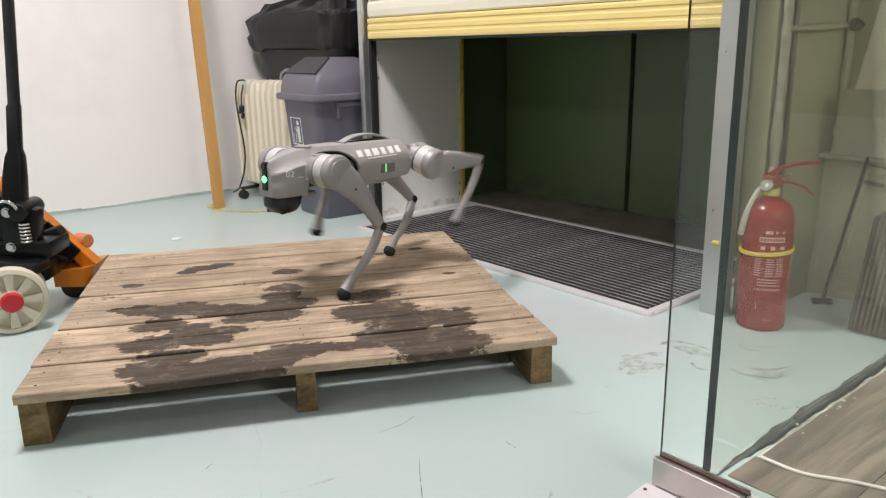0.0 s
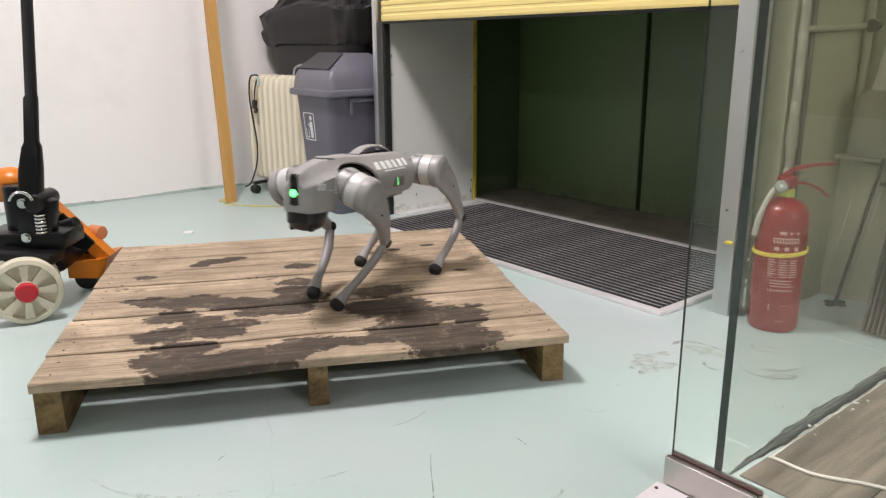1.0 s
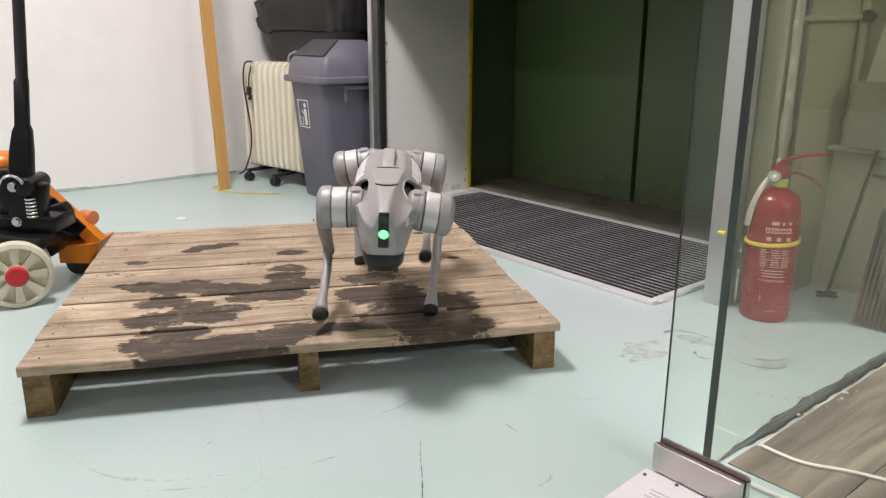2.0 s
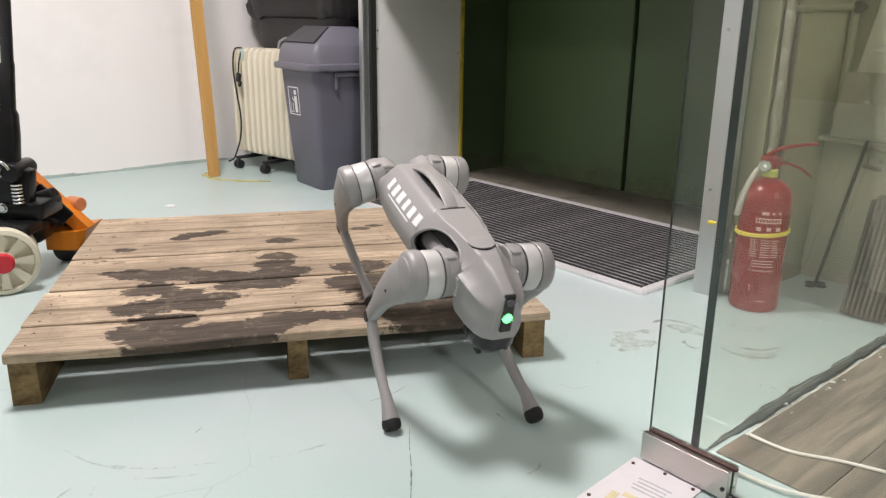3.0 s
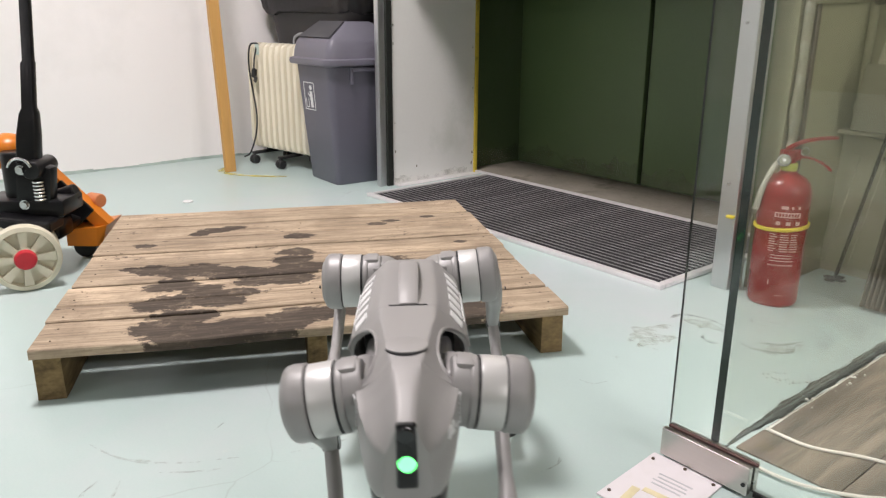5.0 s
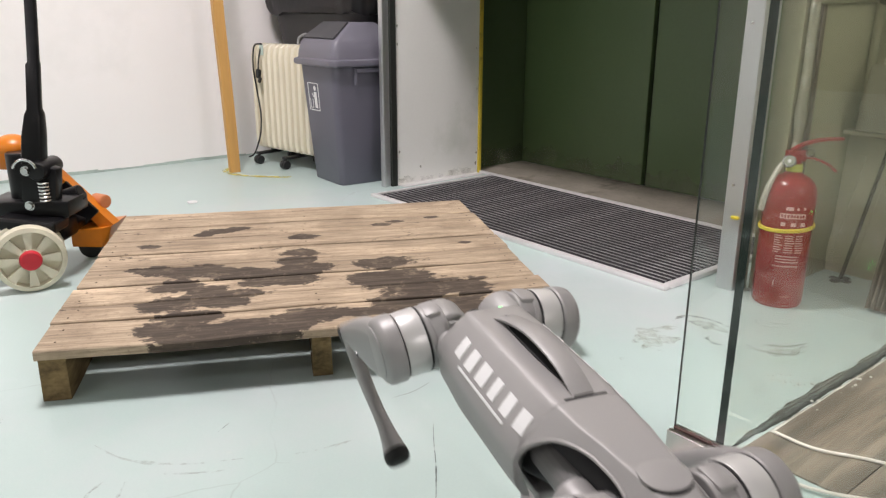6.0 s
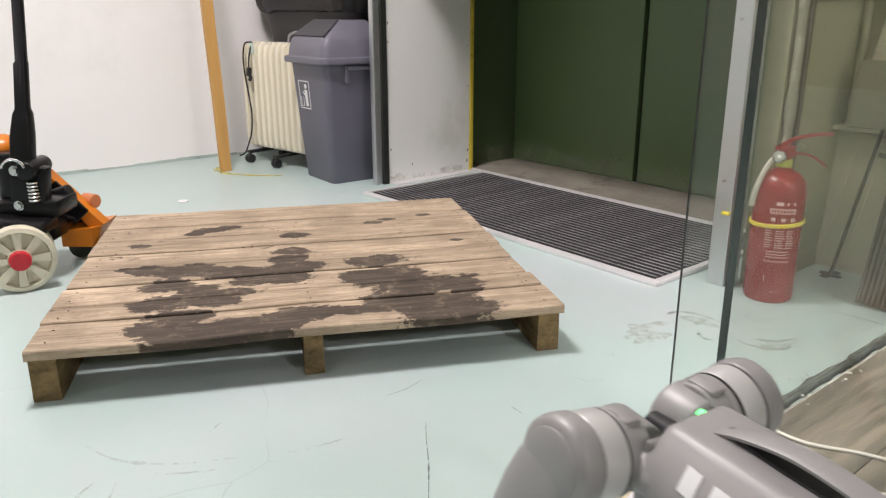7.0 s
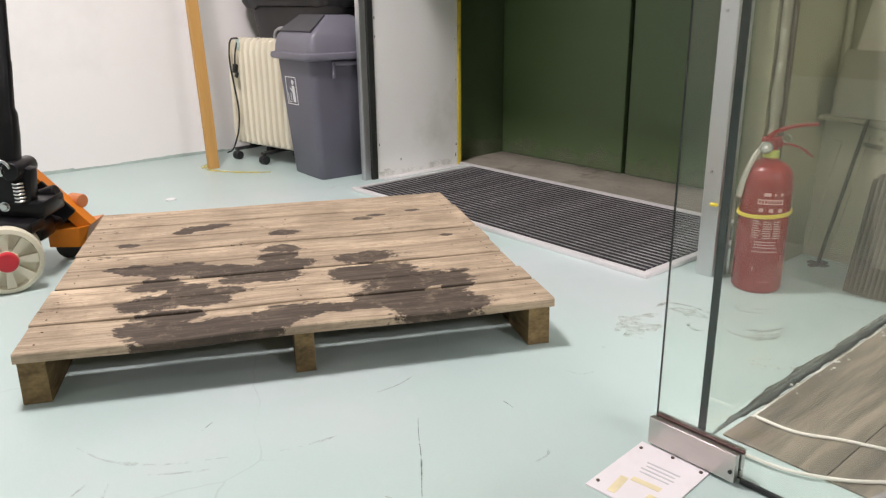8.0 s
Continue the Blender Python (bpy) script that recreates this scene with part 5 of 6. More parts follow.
    sleeve = tagged(part("plastic_sleeve", bm, M_WRAP, smooth=True), "lumpy clear plastic sleeve running up the lobby wall", "sleeve")
    # pale bulges up the sleeve stand for glints of light on it
    rng = random.Random(31)
    for k in range(13):
        bm = bmesh.new()
        z = 0.30 + 0.085 * k + 0.03 * rng.random()
        ball(bm, 0.012, tuple(site(1.774 + 0.005 * rng.random(), 0.050, z)), (0.9, 0.9, 1.6 + 1.6 * rng.random()), 12, 8)
        part("glint_bulge", bm, M_GLINT, sleeve, "pale shiny bulge in place of a glint", smooth=True)
    bm = bmesh.new()
    box(bm, (0.008, 0.022, 2.3), (1.764, 0.125, 1.15), bevel=0.002)
    tagged(part("trim_joint", bm, M_DARKBOARD, m=BUILD), "dark joint strip on the wall", "trim", kind="structure")
    # stack of dark corrugated sheets
    root = empty("sheet_stack", BUILD @ pose(2.035, 0.16, 0, -8, 4, 8))
    tagged(root, "stack of dark brown corrugated sheets standing on edge", "sheet stack")
    rng = random.Random(8)
    for k in range(9):
        bm = bmesh.new()
        h = 0.30 + 0.012 * rng.random() + 0.004 * k
        rings = []
        for i in range(2):
            rings.append([(-0.054 + 0.012 * k + (0.0048 if j % 4 in (1, 2) else 0.0) + (0.004 if s else 0), y, i * h) for s in (0, 1) for j, y in (enumerate([-0.05 + 0.006 * q for q in range(28)]) if not s else list(enumerate([-0.05 + 0.006 * q for q in range(28)]))[::-1])])
        loft(bm, rings)
        part("sheet", bm, M_DARKBOARD, root)
    # cables on the vinyl
    for pts, lab in (([(0.575, 1.245), (0.625, 1.19), (0.70, 1.16), (0.80, 1.11), (0.95, 1.06)], 1), ([(0.50, 1.13), (0.56, 1.075), (0.64, 1.045), (0.74, 1.03), (0.9, 0.96)], 2)):
        bm = bmesh.new()
        tube(bm, curve_points([(x, y, 0.0075) for x, y in pts], 8), 0.0032, 8)
        tagged(part("cable", bm, M_WHITECABLE), "white flat cable lying on the vinyl floor", "cable")


def build_floor_tape():
    bm = bmesh.new()
    cp = curve_points([tuple(site(-0.86, -0.36, 0.0015)), tuple(site(-0.80, -0.44, 0.0015)), tuple(site(-0.68, -0.44, 0.0015)), tuple(site(-0.55, -0.36, 0.0015)), tuple(site(-0.46, -0.26, 0.0015))], 8)
    rings = []
    for k, p in enumerate(cp):
        d = (cp[min(k + 1, len(cp) - 1)] - cp[max(k - 1, 0)]).normalized()
        s = Vector((-d.y, d.x, 0)) * (0.014 + 0.010 * noise.noise((k * 0.5, 0, 0)))
        up = Vector((0, 0, 0.0012))
        rings.append([tuple(p - s), tuple(p + s), tuple(p + s + up), tuple(p - s + up)])
    loft(bm, rings)
    bmesh.ops.recalc_face_normals(bm, faces=bm.faces)
    tagged(part("floor_tape", bm, M_TAPE), "worn scraps of yellow marking paint on the floor", "floor mark", kind="structure")


def build_disc():
    bm = bmesh.new()
    cyl(bm, 0.021, 0.020, 0.005, (0, 0, 0.0025), seg=28, bevel=0.001)
    tagged(part("bottle_cap", bm, M_WHITEPRINT, m=pose(-1.114, 2.992, 0), smooth=True), "small flat white plastic disc lying on the floor", "disc")


def build_ceiling_lights():
    for lu, lv, watts in LAMPS:
        root = empty("ceiling_light", BUILD @ pose(lu, lv, CEILING))
        tagged(root, "square white LED ceiling panel", "ceiling light", group="ceiling lights")
        bm = bmesh.new()
        for x, y, sx, sy in ((0, 0.31, 0.64, 0.02), (0, -0.31, 0.64, 0.02), (0.31, 0, 0.02, 0.60), (-0.31, 0, 0.02, 0.60)):
            box(bm, (sx, sy, 0.03), (x, y, -0.016), bevel=0.003)
        part("frame", bm, M_ALU, root)
        bm = bmesh.new()
        box(bm, (0.60, 0.60, 0.01), (0, 0, -0.02))
        part("diffuser", bm, M_LEDPANEL, root, "glowing diffuser")


# ---- the four-legged robot ----
LEG_SIDES = {"front_left": (1, 1), "front_right": (1, -1), "rear_left": (-1, 1), "rear_right": (-1, -1)}


def lettering(text, size, depth):
    """Raised characters in the built-in font, as a mesh."""
    cu = bpy.data.curves.new("lettering", "FONT")
    cu.body, cu.size, cu.extrude, cu.align_x, cu.align_y = text, size, depth, "CENTER", "CENTER"
    tmp = bpy.data.objects.new("lettering", cu)
    scene.collection.objects.link(tmp)
    me = bpy.data.meshes.new_from_object(tmp.evaluated_get(bpy.context.evaluated_depsgraph_get()))
    bpy.data.objects.remove(tmp)
    return me


def build_robot():
    root = empty("robot_dog", pose(-0.252, 2.112, 0.439, 0, 0, 231.5))
    tagged(root, "grey four-legged robot with pale motor rings and a green face light", "robot")
    # upper shell: flat spine between two ridges, scooped head, arches cut over the front hips
    def spread(table, x):
        for p, q in zip(table, table[1:]):
            if x <= q[0]:
                k = max(0.0, (x - p[0]) / (q[0] - p[0]))
                k = k * k * (3 - 2 * k) * 0.5 + k * 0.5
                return [u + (v - u) * k for u, v in zip(p[1:], q[1:])]
        return list(table[-1][1:])
    # along x: top, spine half width, scoop, half width, its height, foot half width, foot height
    SHELL = [(-0.156, 0.0440, 0.035, 0.30, 0.066, 0.004, 0.054, -0.046), (-0.153, 0.0475, 0.037, 0.29, 0.070, 0.004, 0.058, -0.050),
             (-0.145, 0.0495, 0.038, 0.28, 0.073, 0.004, 0.060, -0.052), (-0.08, 0.0530, 0.039, 0.28, 0.0785, 0.002, 0.064, -0.055), (0.04, 0.0550, 0.039, 0.28, 0.0795, 0.0, 0.064, -0.056),
             (0.10, 0.0560, 0.036, 0.36, 0.0765, 0.0, 0.060, -0.056), (0.150, 0.0570, 0.029, 0.46, 0.068, 0.010, 0.054, -0.056), (0.195, 0.0565, 0.0235, 0.52, 0.0610, 0.018, 0.051, -0.058),
             (0.228, 0.0535, 0.0185, 0.54, 0.0585, 0.018, 0.050, -0.060), (0.262, 0.0475, 0.0140, 0.54, 0.0515, 0.013, 0.047, -0.062), (0.290, 0.0395, 0.0115, 0.52, 0.0430, 0.006, 0.042, -0.062),
             (0.308, 0.0325, 0.0105, 0.50, 0.0345, 0.0, 0.035, -0.061), (0.3195, 0.0275, 0.0100, 0.48, 0.0230, -0.004, 0.0245, -0.058)]

    def half(x):
        """The half section at x, from the middle of the back down to the shell's foot."""
        zt, sp, scoop, w, zs, wf, zf = spread(SHELL, x)
        keys = [(0, 0.0, zt), (0, sp * 0.6, zt - 0.0002), (0, sp * 0.93, zt - 0.0008), (0, sp + 0.0015, zt - 0.004), (0, sp + (w - sp) * 0.45, zt - (zt - zs) * (scoop + 0.08)), (0, w - (w - sp) * 0.16, zs + (zt - zs) * (0.62 - scoop) * 0.9),
                (0, w, zs), (0, w * 0.985, zs - 0.016), (0, w * 0.5 + wf * 0.5 + 0.003, zs * 0.4 + zf * 0.6), (0, wf, zf + 0.004), (0, wf - 0.006, zf)]
        return [(p.y, p.z) for p in curve_points(keys, 9)]

    def skin(x, z):
        """Half width of the shell at a height on its flank."""
        pts = half(x)
        for p, q in zip(pts[20:], pts[21:]):
            if q[1] <= z <= p[1]:
                return p[0] + (q[0] - p[0]) * (p[1] - z) / max(1e-6, p[1] - q[1])
        return pts[54][0]

    ARCH_X, ARCH_R, ARCH_H = 0.147, 0.079, 0.050

    def arch(x):
        k = (x - ARCH_X) / ARCH_R
        return -0.006 + ARCH_H * (1 - abs(k) ** 2.3) ** (1 / 2.3) if abs(k) < 1 else None

    xs = [-0.156, -0.1545, -0.153, -0.149, -0.144, -0.134] + [-0.12 + 0.016 * k for k in range(12)] + [0.0665]
    xs += [ARCH_X - ARCH_R * math.cos(math.pi * k / 36) * 0.9999 for k in range(37)]
    xs += [0.2275, 0.236, 0.244, 0.253, 0.262, 0.271, 0.280, 0.290, 0.299, 0.308, 0.314, 0.3175, 0.3195]
    rings = []
    NP = 30
    for x in xs:
        pts = half(x)
        end = arch(x)
        if end is not None:
            cutp = [p for k, p in enumerate(pts) if k < 12 or p[1] > end]
            k = len(cutp)
            if k < len(pts):
                p, q = pts[k - 1], pts[k]
                f = min(1.0, max(0.0, (p[1] - end) / max(1e-6, p[1] - q[1])))
                cutp.append((p[0] + (q[0] - p[0]) * f, p[1] + (q[1] - p[1]) * f))
            pts = cutp
        run = [0.0]
        for p, q in zip(pts, pts[1:]):
            run.append(run[-1] + math.hypot(q[0] - p[0], q[1] - p[1]))
        out = []
        for j in range(NP):
            want = run[-1] * j / (NP - 1)
            k = next((i for i in range(1, len(run)) if run[i] >= want - 1e-9), len(run) - 1)
            f = (want - run[k - 1]) / max(1e-9, run[k] - run[k - 1])
            out.append((pts[k - 1][0] + (pts[k][0] - pts[k - 1][0]) * f, pts[k - 1][1] + (pts[k][1] - pts[k - 1][1]) * f))
        inner = [(y * 0.93, z - 0.0035 if end is not None else z + (0.0 if z < 0 else -0.003)) for y, z in out]
        one = [(x, y, z) for y, z in out] + [(x, y, z) for y, z in inner[::-1]]
        rings.append(one)
    bm = bmesh.new()
    for sy in (1, -1):
        loft(bm, [[(x, sy * y, z) for x, y, z in r] for r in rings])
    bmesh.ops.delete(bm, geom=[f for f in bm.faces if all(abs(v.co.y) < 1e-6 for v in f.verts)], context="FACES_ONLY")
    bmesh.ops.remove_doubles(bm, verts=bm.verts, dist=2e-5)
    bmesh.ops.recalc_face_normals(bm, faces=bm.faces)
    part("body_shell", bm, M_SHELL, root, "grey satin body shell with scooped head", smooth=True)
    # front plate behind the face strip and the closed belly of the head
    front = half(0.3195)[::4]
    bm = bmesh.new()
    loft(bm, [[(x, y * k, z) for y, z in front] + [(x, -y * k, z) for y, z in front[:0:-1]] for x, k in ((0.312, 1.0), (0.3196, 0.999), (0.3202, 0.96))])
    bmesh.ops.recalc_face_normals(bm, faces=bm.faces)
    part("face_plate", bm, M_SHELL, root)
    # dark frame inside the shell
    bm = bmesh.new()
    loft(bm, [oval(x, 0, z, w, h, 28, 3.2, "x") for x, w, z, h in ((-0.205, 0.012, -0.006, 0.026), (-0.158, 0.014, -0.006, 0.030), (-0.1575, 0.060, -0.004, 0.042), (-0.13, 0.060, -0.004, 0.045), (0.05, 0.060, -0.004, 0.045), (0.075, 0.044, -0.005, 0.042), (0.225, 0.034, -0.008, 0.042), (0.29, 0.026, -0.018, 0.038))])
    part("inner_frame", bm, M_CAVITY, root, "dark inner frame seen through the hip arches", smooth=True)
    # thickened lip round each arch
    for sy in (1, -1):
        bm = bmesh.new()
        lip = []
        for k in range(41):
            x = ARCH_X - ARCH_R * 0.9995 * math.cos(math.pi * k / 40)
            z = arch(x)
            lip.append((x, sy * (skin(x, z) + 0.0002), z + 0.0004))
        tube(bm, lip, 0.0021, 8)
        part("arch_lip", bm, M_SHELL, root, smooth=True)
        bm = bmesh.new()
        cyl(bm, 0.030, 0.030, 0.012, (0.180, sy * 0.036, 0.0), (90, 0, 0), 28, 0.003)
        cyl(bm, 0.020, 0.020, 0.10, (0.11, sy * 0.036, -0.004), (0, 90, 0), 20, 0.003)
        part("hip_motor", bm, M_HANDLE, root, "dark grey motor inside the arch")
    bm = bmesh.new()
    box(bm, (0.005, 0.116, 0.076), (-0.1555, 0, -0.003), bevel=0.003)
    part("rear_plate", bm, M_SHELL, root, "grey rear plate between the hips")
    bm = bmesh.new()
    ball(bm, 0.0048, (-0.1605, 0.016, 0.0385), (0.8, 1.2, 1.0), 12, 8)
    part("rear_light", bm, M_GREENLIGHT, root, "small green rear light")
    # crescent step of the head and the carrying handle
    bm = bmesh.new()
    loft(bm, [oval(0.192, 0, 0.052, 0.021, 0.0245, 28, 2.2), oval(0.192, 0, 0.0578, 0.021, 0.0245, 28, 2.2), oval(0.190, 0, 0.0588, 0.017, 0.0205, 28, 2.2)])
    part("top_cap", bm, M_SHELL, root, "flat round top cap", smooth=True)
    bm = bmesh.new()
    tube(bm, [(0.191 + 0.0228 * math.cos(radians(k)), 0.0258 * math.sin(radians(k)), 0.0562 - 0.0012 * math.cos(radians(k))) for k in range(-65, 66, 10)], [0.0006 + 0.0016 * math.cos(radians(k * 1.35)) for k in range(-65, 66, 10)], 6)
    part("cap_line", bm, M_CAVITY, root)
    # flat dark oval on the shell, painting the shade below the handle
    bm = bmesh.new()
    loft(bm, [oval(-0.035, 0, 0.0470, 0.082, 0.0125, 32, 2.6), oval(-0.035, 0, 0.0562, 0.081, 0.0120, 32, 2.6)])
    part("handle_shade", bm, M_CAVITY, root, "dark patch for the shade under the handle")
    bm = bmesh.new()
    cp = curve_points([(-0.122, 0, 0.050), (-0.095, 0, 0.0605), (-0.05, 0, 0.0705), (0.0, 0, 0.0705), (0.035, 0, 0.0640), (0.060, 0, 0.054)], 6)
    loft(bm, [[(p.x, -0.0125, p.z - 0.0025), (p.x, 0.0125, p.z - 0.0025), (p.x, 0.0135, p.z + 0.001), (p.x, 0.010, p.z + 0.003), (p.x, -0.010, p.z + 0.003), (p.x, -0.0135, p.z + 0.001)] for p in cp])
    part("handle", bm, M_SHELL, root, "grey arched carrying handle", smooth=True)
    bm = bmesh.new()
    box(bm, (0.0022, 0.050, 0.0016), (0.064, 0, 0.0558), bevel=0.0004)
    part("panel_seam", bm, M_CAVITY, root)
    # face
    bm = bmesh.new()
    box(bm, (0.009, 0.0215, 0.072), (0.3185, 0, -0.006), (0, -3, 0), 0.0035, 3)
    part("face_strip", bm, M_RBLACK, root, "glossy black face strip")
    bm = bmesh.new()
    cyl(bm, 0.0095, 0.0085, 0.006, (0.323, 0, 0.019), (0, 90, 0), 24, 0.0015)
    part("camera_lens", bm, M_LENS, root, "round camera lens")
    bm = bmesh.new()
    ball(bm, 0.0100, (0.3215, 0, -0.014), (0.45, 1, 1))
    part("face_light", bm, M_GREENLIGHT, root, "bright green face light")
    # chin sensor dome
    bm = bmesh.new()
    loft(bm, [oval(0.266, 0, -0.050, 0.045, 0.040, 32, 2.5), oval(0.268, 0, -0.066, 0.048, 0.043, 32, 2.5), oval(0.270, 0, -0.084, 0.046, 0.041, 32, 2.5), oval(0.268, 0, -0.100, 0.034, 0.031, 32, 2.3), oval(0.266, 0, -0.106, 0.018, 0.017, 32, 2)])
    chin = part("chin_sensor", bm, M_RBLACK, root, "black domed chin sensor", smooth=True)
    for y in (-0.026, 0.026):
        bm = bmesh.new()
        box(bm, (0.016, 0.010, 0.020), (0.290, y, -0.094), bevel=0.003)
        part("sensor_guard", bm, M_RBLACK, root, "black sensor guard")
    bm = bmesh.new()
    box(bm, (0.05, 0.05, 0.012), (0.20, 0, -0.064), bevel=0.004)
    box(bm, (0.20, 0.09, 0.012), (-0.03, 0, -0.059), bevel=0.004)
    part("belly_plate", bm, M_LIMB, root)
    # markings follow the flank of the shell
    def decal(name, x0, x1, z0, z1, sy, slant=0.0, label=""):
        bm = bmesh.new()
        grid = []
        for i in range(4):
            z = z0 + (z1 - z0) * i / 3
            row = []
            for x in (x0, (x0 + x1) / 2, x1):
                xx = x + slant * (z - z0)
                row.append(bm.verts.new((xx, sy * (skin(xx, z) + 0.0011), z + 0.0005)))
            grid.append(row)
        for p, q in zip(grid, grid[1:]):
            for k in range(2):
                bm.faces.new((p[k], p[k + 1], q[k + 1], q[k]))
        bmesh.ops.recalc_face_normals(bm, faces=bm.faces)
        if sum(f.normal.y for f in bm.faces) * sy < 0:
            bmesh.ops.reverse_faces(bm, faces=bm.faces)
        bmesh.ops.solidify(bm, geom=bm.faces[:], thickness=0.0014)
        return part(name, bm, M_LETTER, root, label)

    for sy in (1, -1):
        for k in range(6):
            x = 0.052 - 0.0305 * k if sy > 0 else -0.100 + 0.0305 * k
            w = (0.017, 0.018, 0.021, 0.015, 0.017, 0.018)[k]
            decal("marking", x - w / 2, x + w / 2, 0.020, 0.037, sy, -0.25, "white painted block")
        decal("marking_line", -0.085, 0.030, 0.0135, 0.0158, sy, 0.0, "thin white line")
        for k in range(7):
            z = -0.020 + 0.0056 * k
            decal("hatch", 0.2285, 0.2365, z, z + 0.0028, sy, 0.9)
    me = lettering("02", 0.022, 0.0008)
    me.materials.append(M_LETTER)
    for v in me.vertices:
        x, z = 0.279 - v.co.x, -0.002 + v.co.y
        v.co = (x, skin(x, z) + 0.0008 + v.co.z, z)
    num = new("number", me)
    num.parent = root
    num["label"] = "white number 02"
    decal("underline", 0.244, 0.258, -0.0125, -0.011, 1)
    bm = bmesh.new()
    box(bm, (0.056, 0.006, 0.026), (-0.045, 0.0765, -0.018), bevel=0.002)
    pan = part("side_panel", bm, M_HANDLE, root, "dark status panel")
    bm = bmesh.new()
    for k in range(4):
        ball(bm, 0.0022, (-0.035, 0.0793, -0.009 - 0.0055 * k), (1, 0.5, 1), 10, 8)
    part("status_light", bm, M_GREENLIGHT, root, "green status lights")
    # legs
    legs = {}
    for name, (sx, sy) in LEG_SIDES.items():
        bm = bmesh.new()
        cyl(bm, 0.0405, 0.0405, 0.030, (0, sy * 0.016, 0), (90, 0, 0), 36, 0.003)
        cyl(bm, 0.0425, 0.0425, 0.009, (0, sy * 0.0265, 0), (90, 0, 0), 36, 0.002)
        box(bm, (0.034, 0.022, 0.012), (0, sy * 0.016, 0.0365), bevel=0.004)
        box(bm, (0.060, 0.030, 0.050), (sx * 0.006, sy * 0.022, 0), bevel=0.010)
        cyl(bm, 0.022, 0.022, 0.06, (-sx * 0.03, sy * 0.006, 0), (0, 90, 0), 24, 0.003)
        if sx < 0:
            cyl(bm, 0.0350, 0.0350, 0.050, (sx * 0.004, 0, 0), (0, 90, 0), 36, 0.006)
        hip = part("hip", bm, M_LIMB, root, "grey hip motor housing", smooth=True)
        bm = bmesh.new()
        cyl(bm, 0.0432, 0.0432, 0.030, (0, sy * 0.0485, 0), (90, 0, 0), 40, 0.0015)
        part("motor_ring", bm, M_RING, hip, "pale silver motor ring", smooth=True)
        bm = bmesh.new()
        cyl(bm, 0.0425, 0.0425, 0.003, (0, sy * 0.0325, 0), (90, 0, 0), 36)
        cyl(bm, 0.0425, 0.0425, 0.002, (0, sy * 0.0645, 0), (90, 0, 0), 36)
        part("joint_gap", bm, M_CAVITY, hip)
        # thigh with its rounded motor cap
        bm = bmesh.new()
        prof = [(0.0435, -0.0265), (0.0452, -0.0245), (0.0455, -0.010), (0.0440, -0.004), (0.0400, 0.0000), (0.0350, 0.0012), (0.0345, 0.0026), (0.030, 0.0048), (0.018, 0.0060), (0.006, 0.0064)]
        loft(bm, [oval(0, sy * y, 0, r, r, 36, 2, "y") for r, y in prof])
        rings = []
        for z, cx, hx, hy, cy in ((0.012, 0.0, 0.030, 0.012, 0.002), (-0.02, -0.001, 0.040, 0.0165, 0.002), (-0.05, -0.004, 0.0375, 0.017, 0.002), (-0.08, -0.007, 0.031, 0.016, 0.002), (-0.12, -0.007, 0.0245, 0.0145, 0.001),
                                  (-0.16, -0.004, 0.0195, 0.013, 0), (-0.195, -0.001, 0.0165, 0.012, 0), (-0.214, 0.0, 0.0145, 0.0115, 0), (-0.226, 0.0, 0.008, 0.008, 0)):
            rings.append(oval(cx, sy * (cy - 0.010 * max(0.0, 1 + z / 0.12)), z, hx, hy, 24, 2.6))
        loft(bm, rings[::-1])
        bmesh.ops.recalc_face_normals(bm, faces=bm.faces)
        thigh = part("thigh", bm, M_LIMB, root, "grey thigh shell with rounded cap", smooth=True)
        bm = bmesh.new()
        cyl(bm, 0.003, 0.003, 0.002, (0.004, sy * 0.0185, -0.055), (90, 0, 0), 10)
        part("screw", bm, M_RBLACK, thigh)
        # calf
        bm = bmesh.new()
        rings = []
        for z, cx, hx, hy in ((0.010, 0, 0.009, 0.008), (-0.002, 0, 0.0135, 0.0095), (-0.03, -0.006, 0.0155, 0.0105), (-0.06, -0.011, 0.0150, 0.0105), (-0.10, -0.011, 0.0125, 0.0098), (-0.14, -0.006, 0.0110, 0.0095), (-0.165, 0.0, 0.0118, 0.0105),
                              (-0.185, 0.0, 0.0140, 0.0130), (-0.2055, 0.0, 0.0176, 0.0168)):
            rings.append(oval(cx, 0, z, hx, hy, 22, 2.3))
        loft(bm, rings[::-1])
        bmesh.ops.recalc_face_normals(bm, faces=bm.faces)
        calf = part("calf", bm, M_LIMB, root, "slim grey lower leg", smooth=True)
        bm = bmesh.new()
        loft(bm, [oval(0, 0, -0.2245, 0.010, 0.010, 22), oval(0, 0, -0.2225, 0.0155, 0.015, 22), oval(0, 0, -0.217, 0.0185, 0.0178, 22), oval(0, 0, -0.210, 0.0188, 0.0180, 22), oval(0, 0, -0.2045, 0.0180, 0.0172, 22)])
        part("foot_pad", bm, M_RUBBER, calf, "black rubber foot", smooth=True)
        bm = bmesh.new()
        cyl(bm, 0.0118, 0.0118, 0.0250, (0, 0, 0), (90, 0, 0), 20, 0.002)
        box(bm, (0.012, 0.012, 0.035), (-0.010, 0, -0.012), bevel=0.003)
        part("knee_joint", bm, M_RBLACK, calf, "black knee joint")
        legs[name] = (hip, thigh, calf)
    return root, legs


floor = build_shell()
build_vinyl()
build_stains()
build_mat()
shutter = build_shutter()
build_pallet()
build_plank()
build_bin()
build_radiator()
build_container()
build_jack()
build_extinguisher()
build_glass()
build_card()
build_right_corner()
build_floor_tape()
build_disc()
build_ceiling_lights()
robot, robot_legs = build_robot()

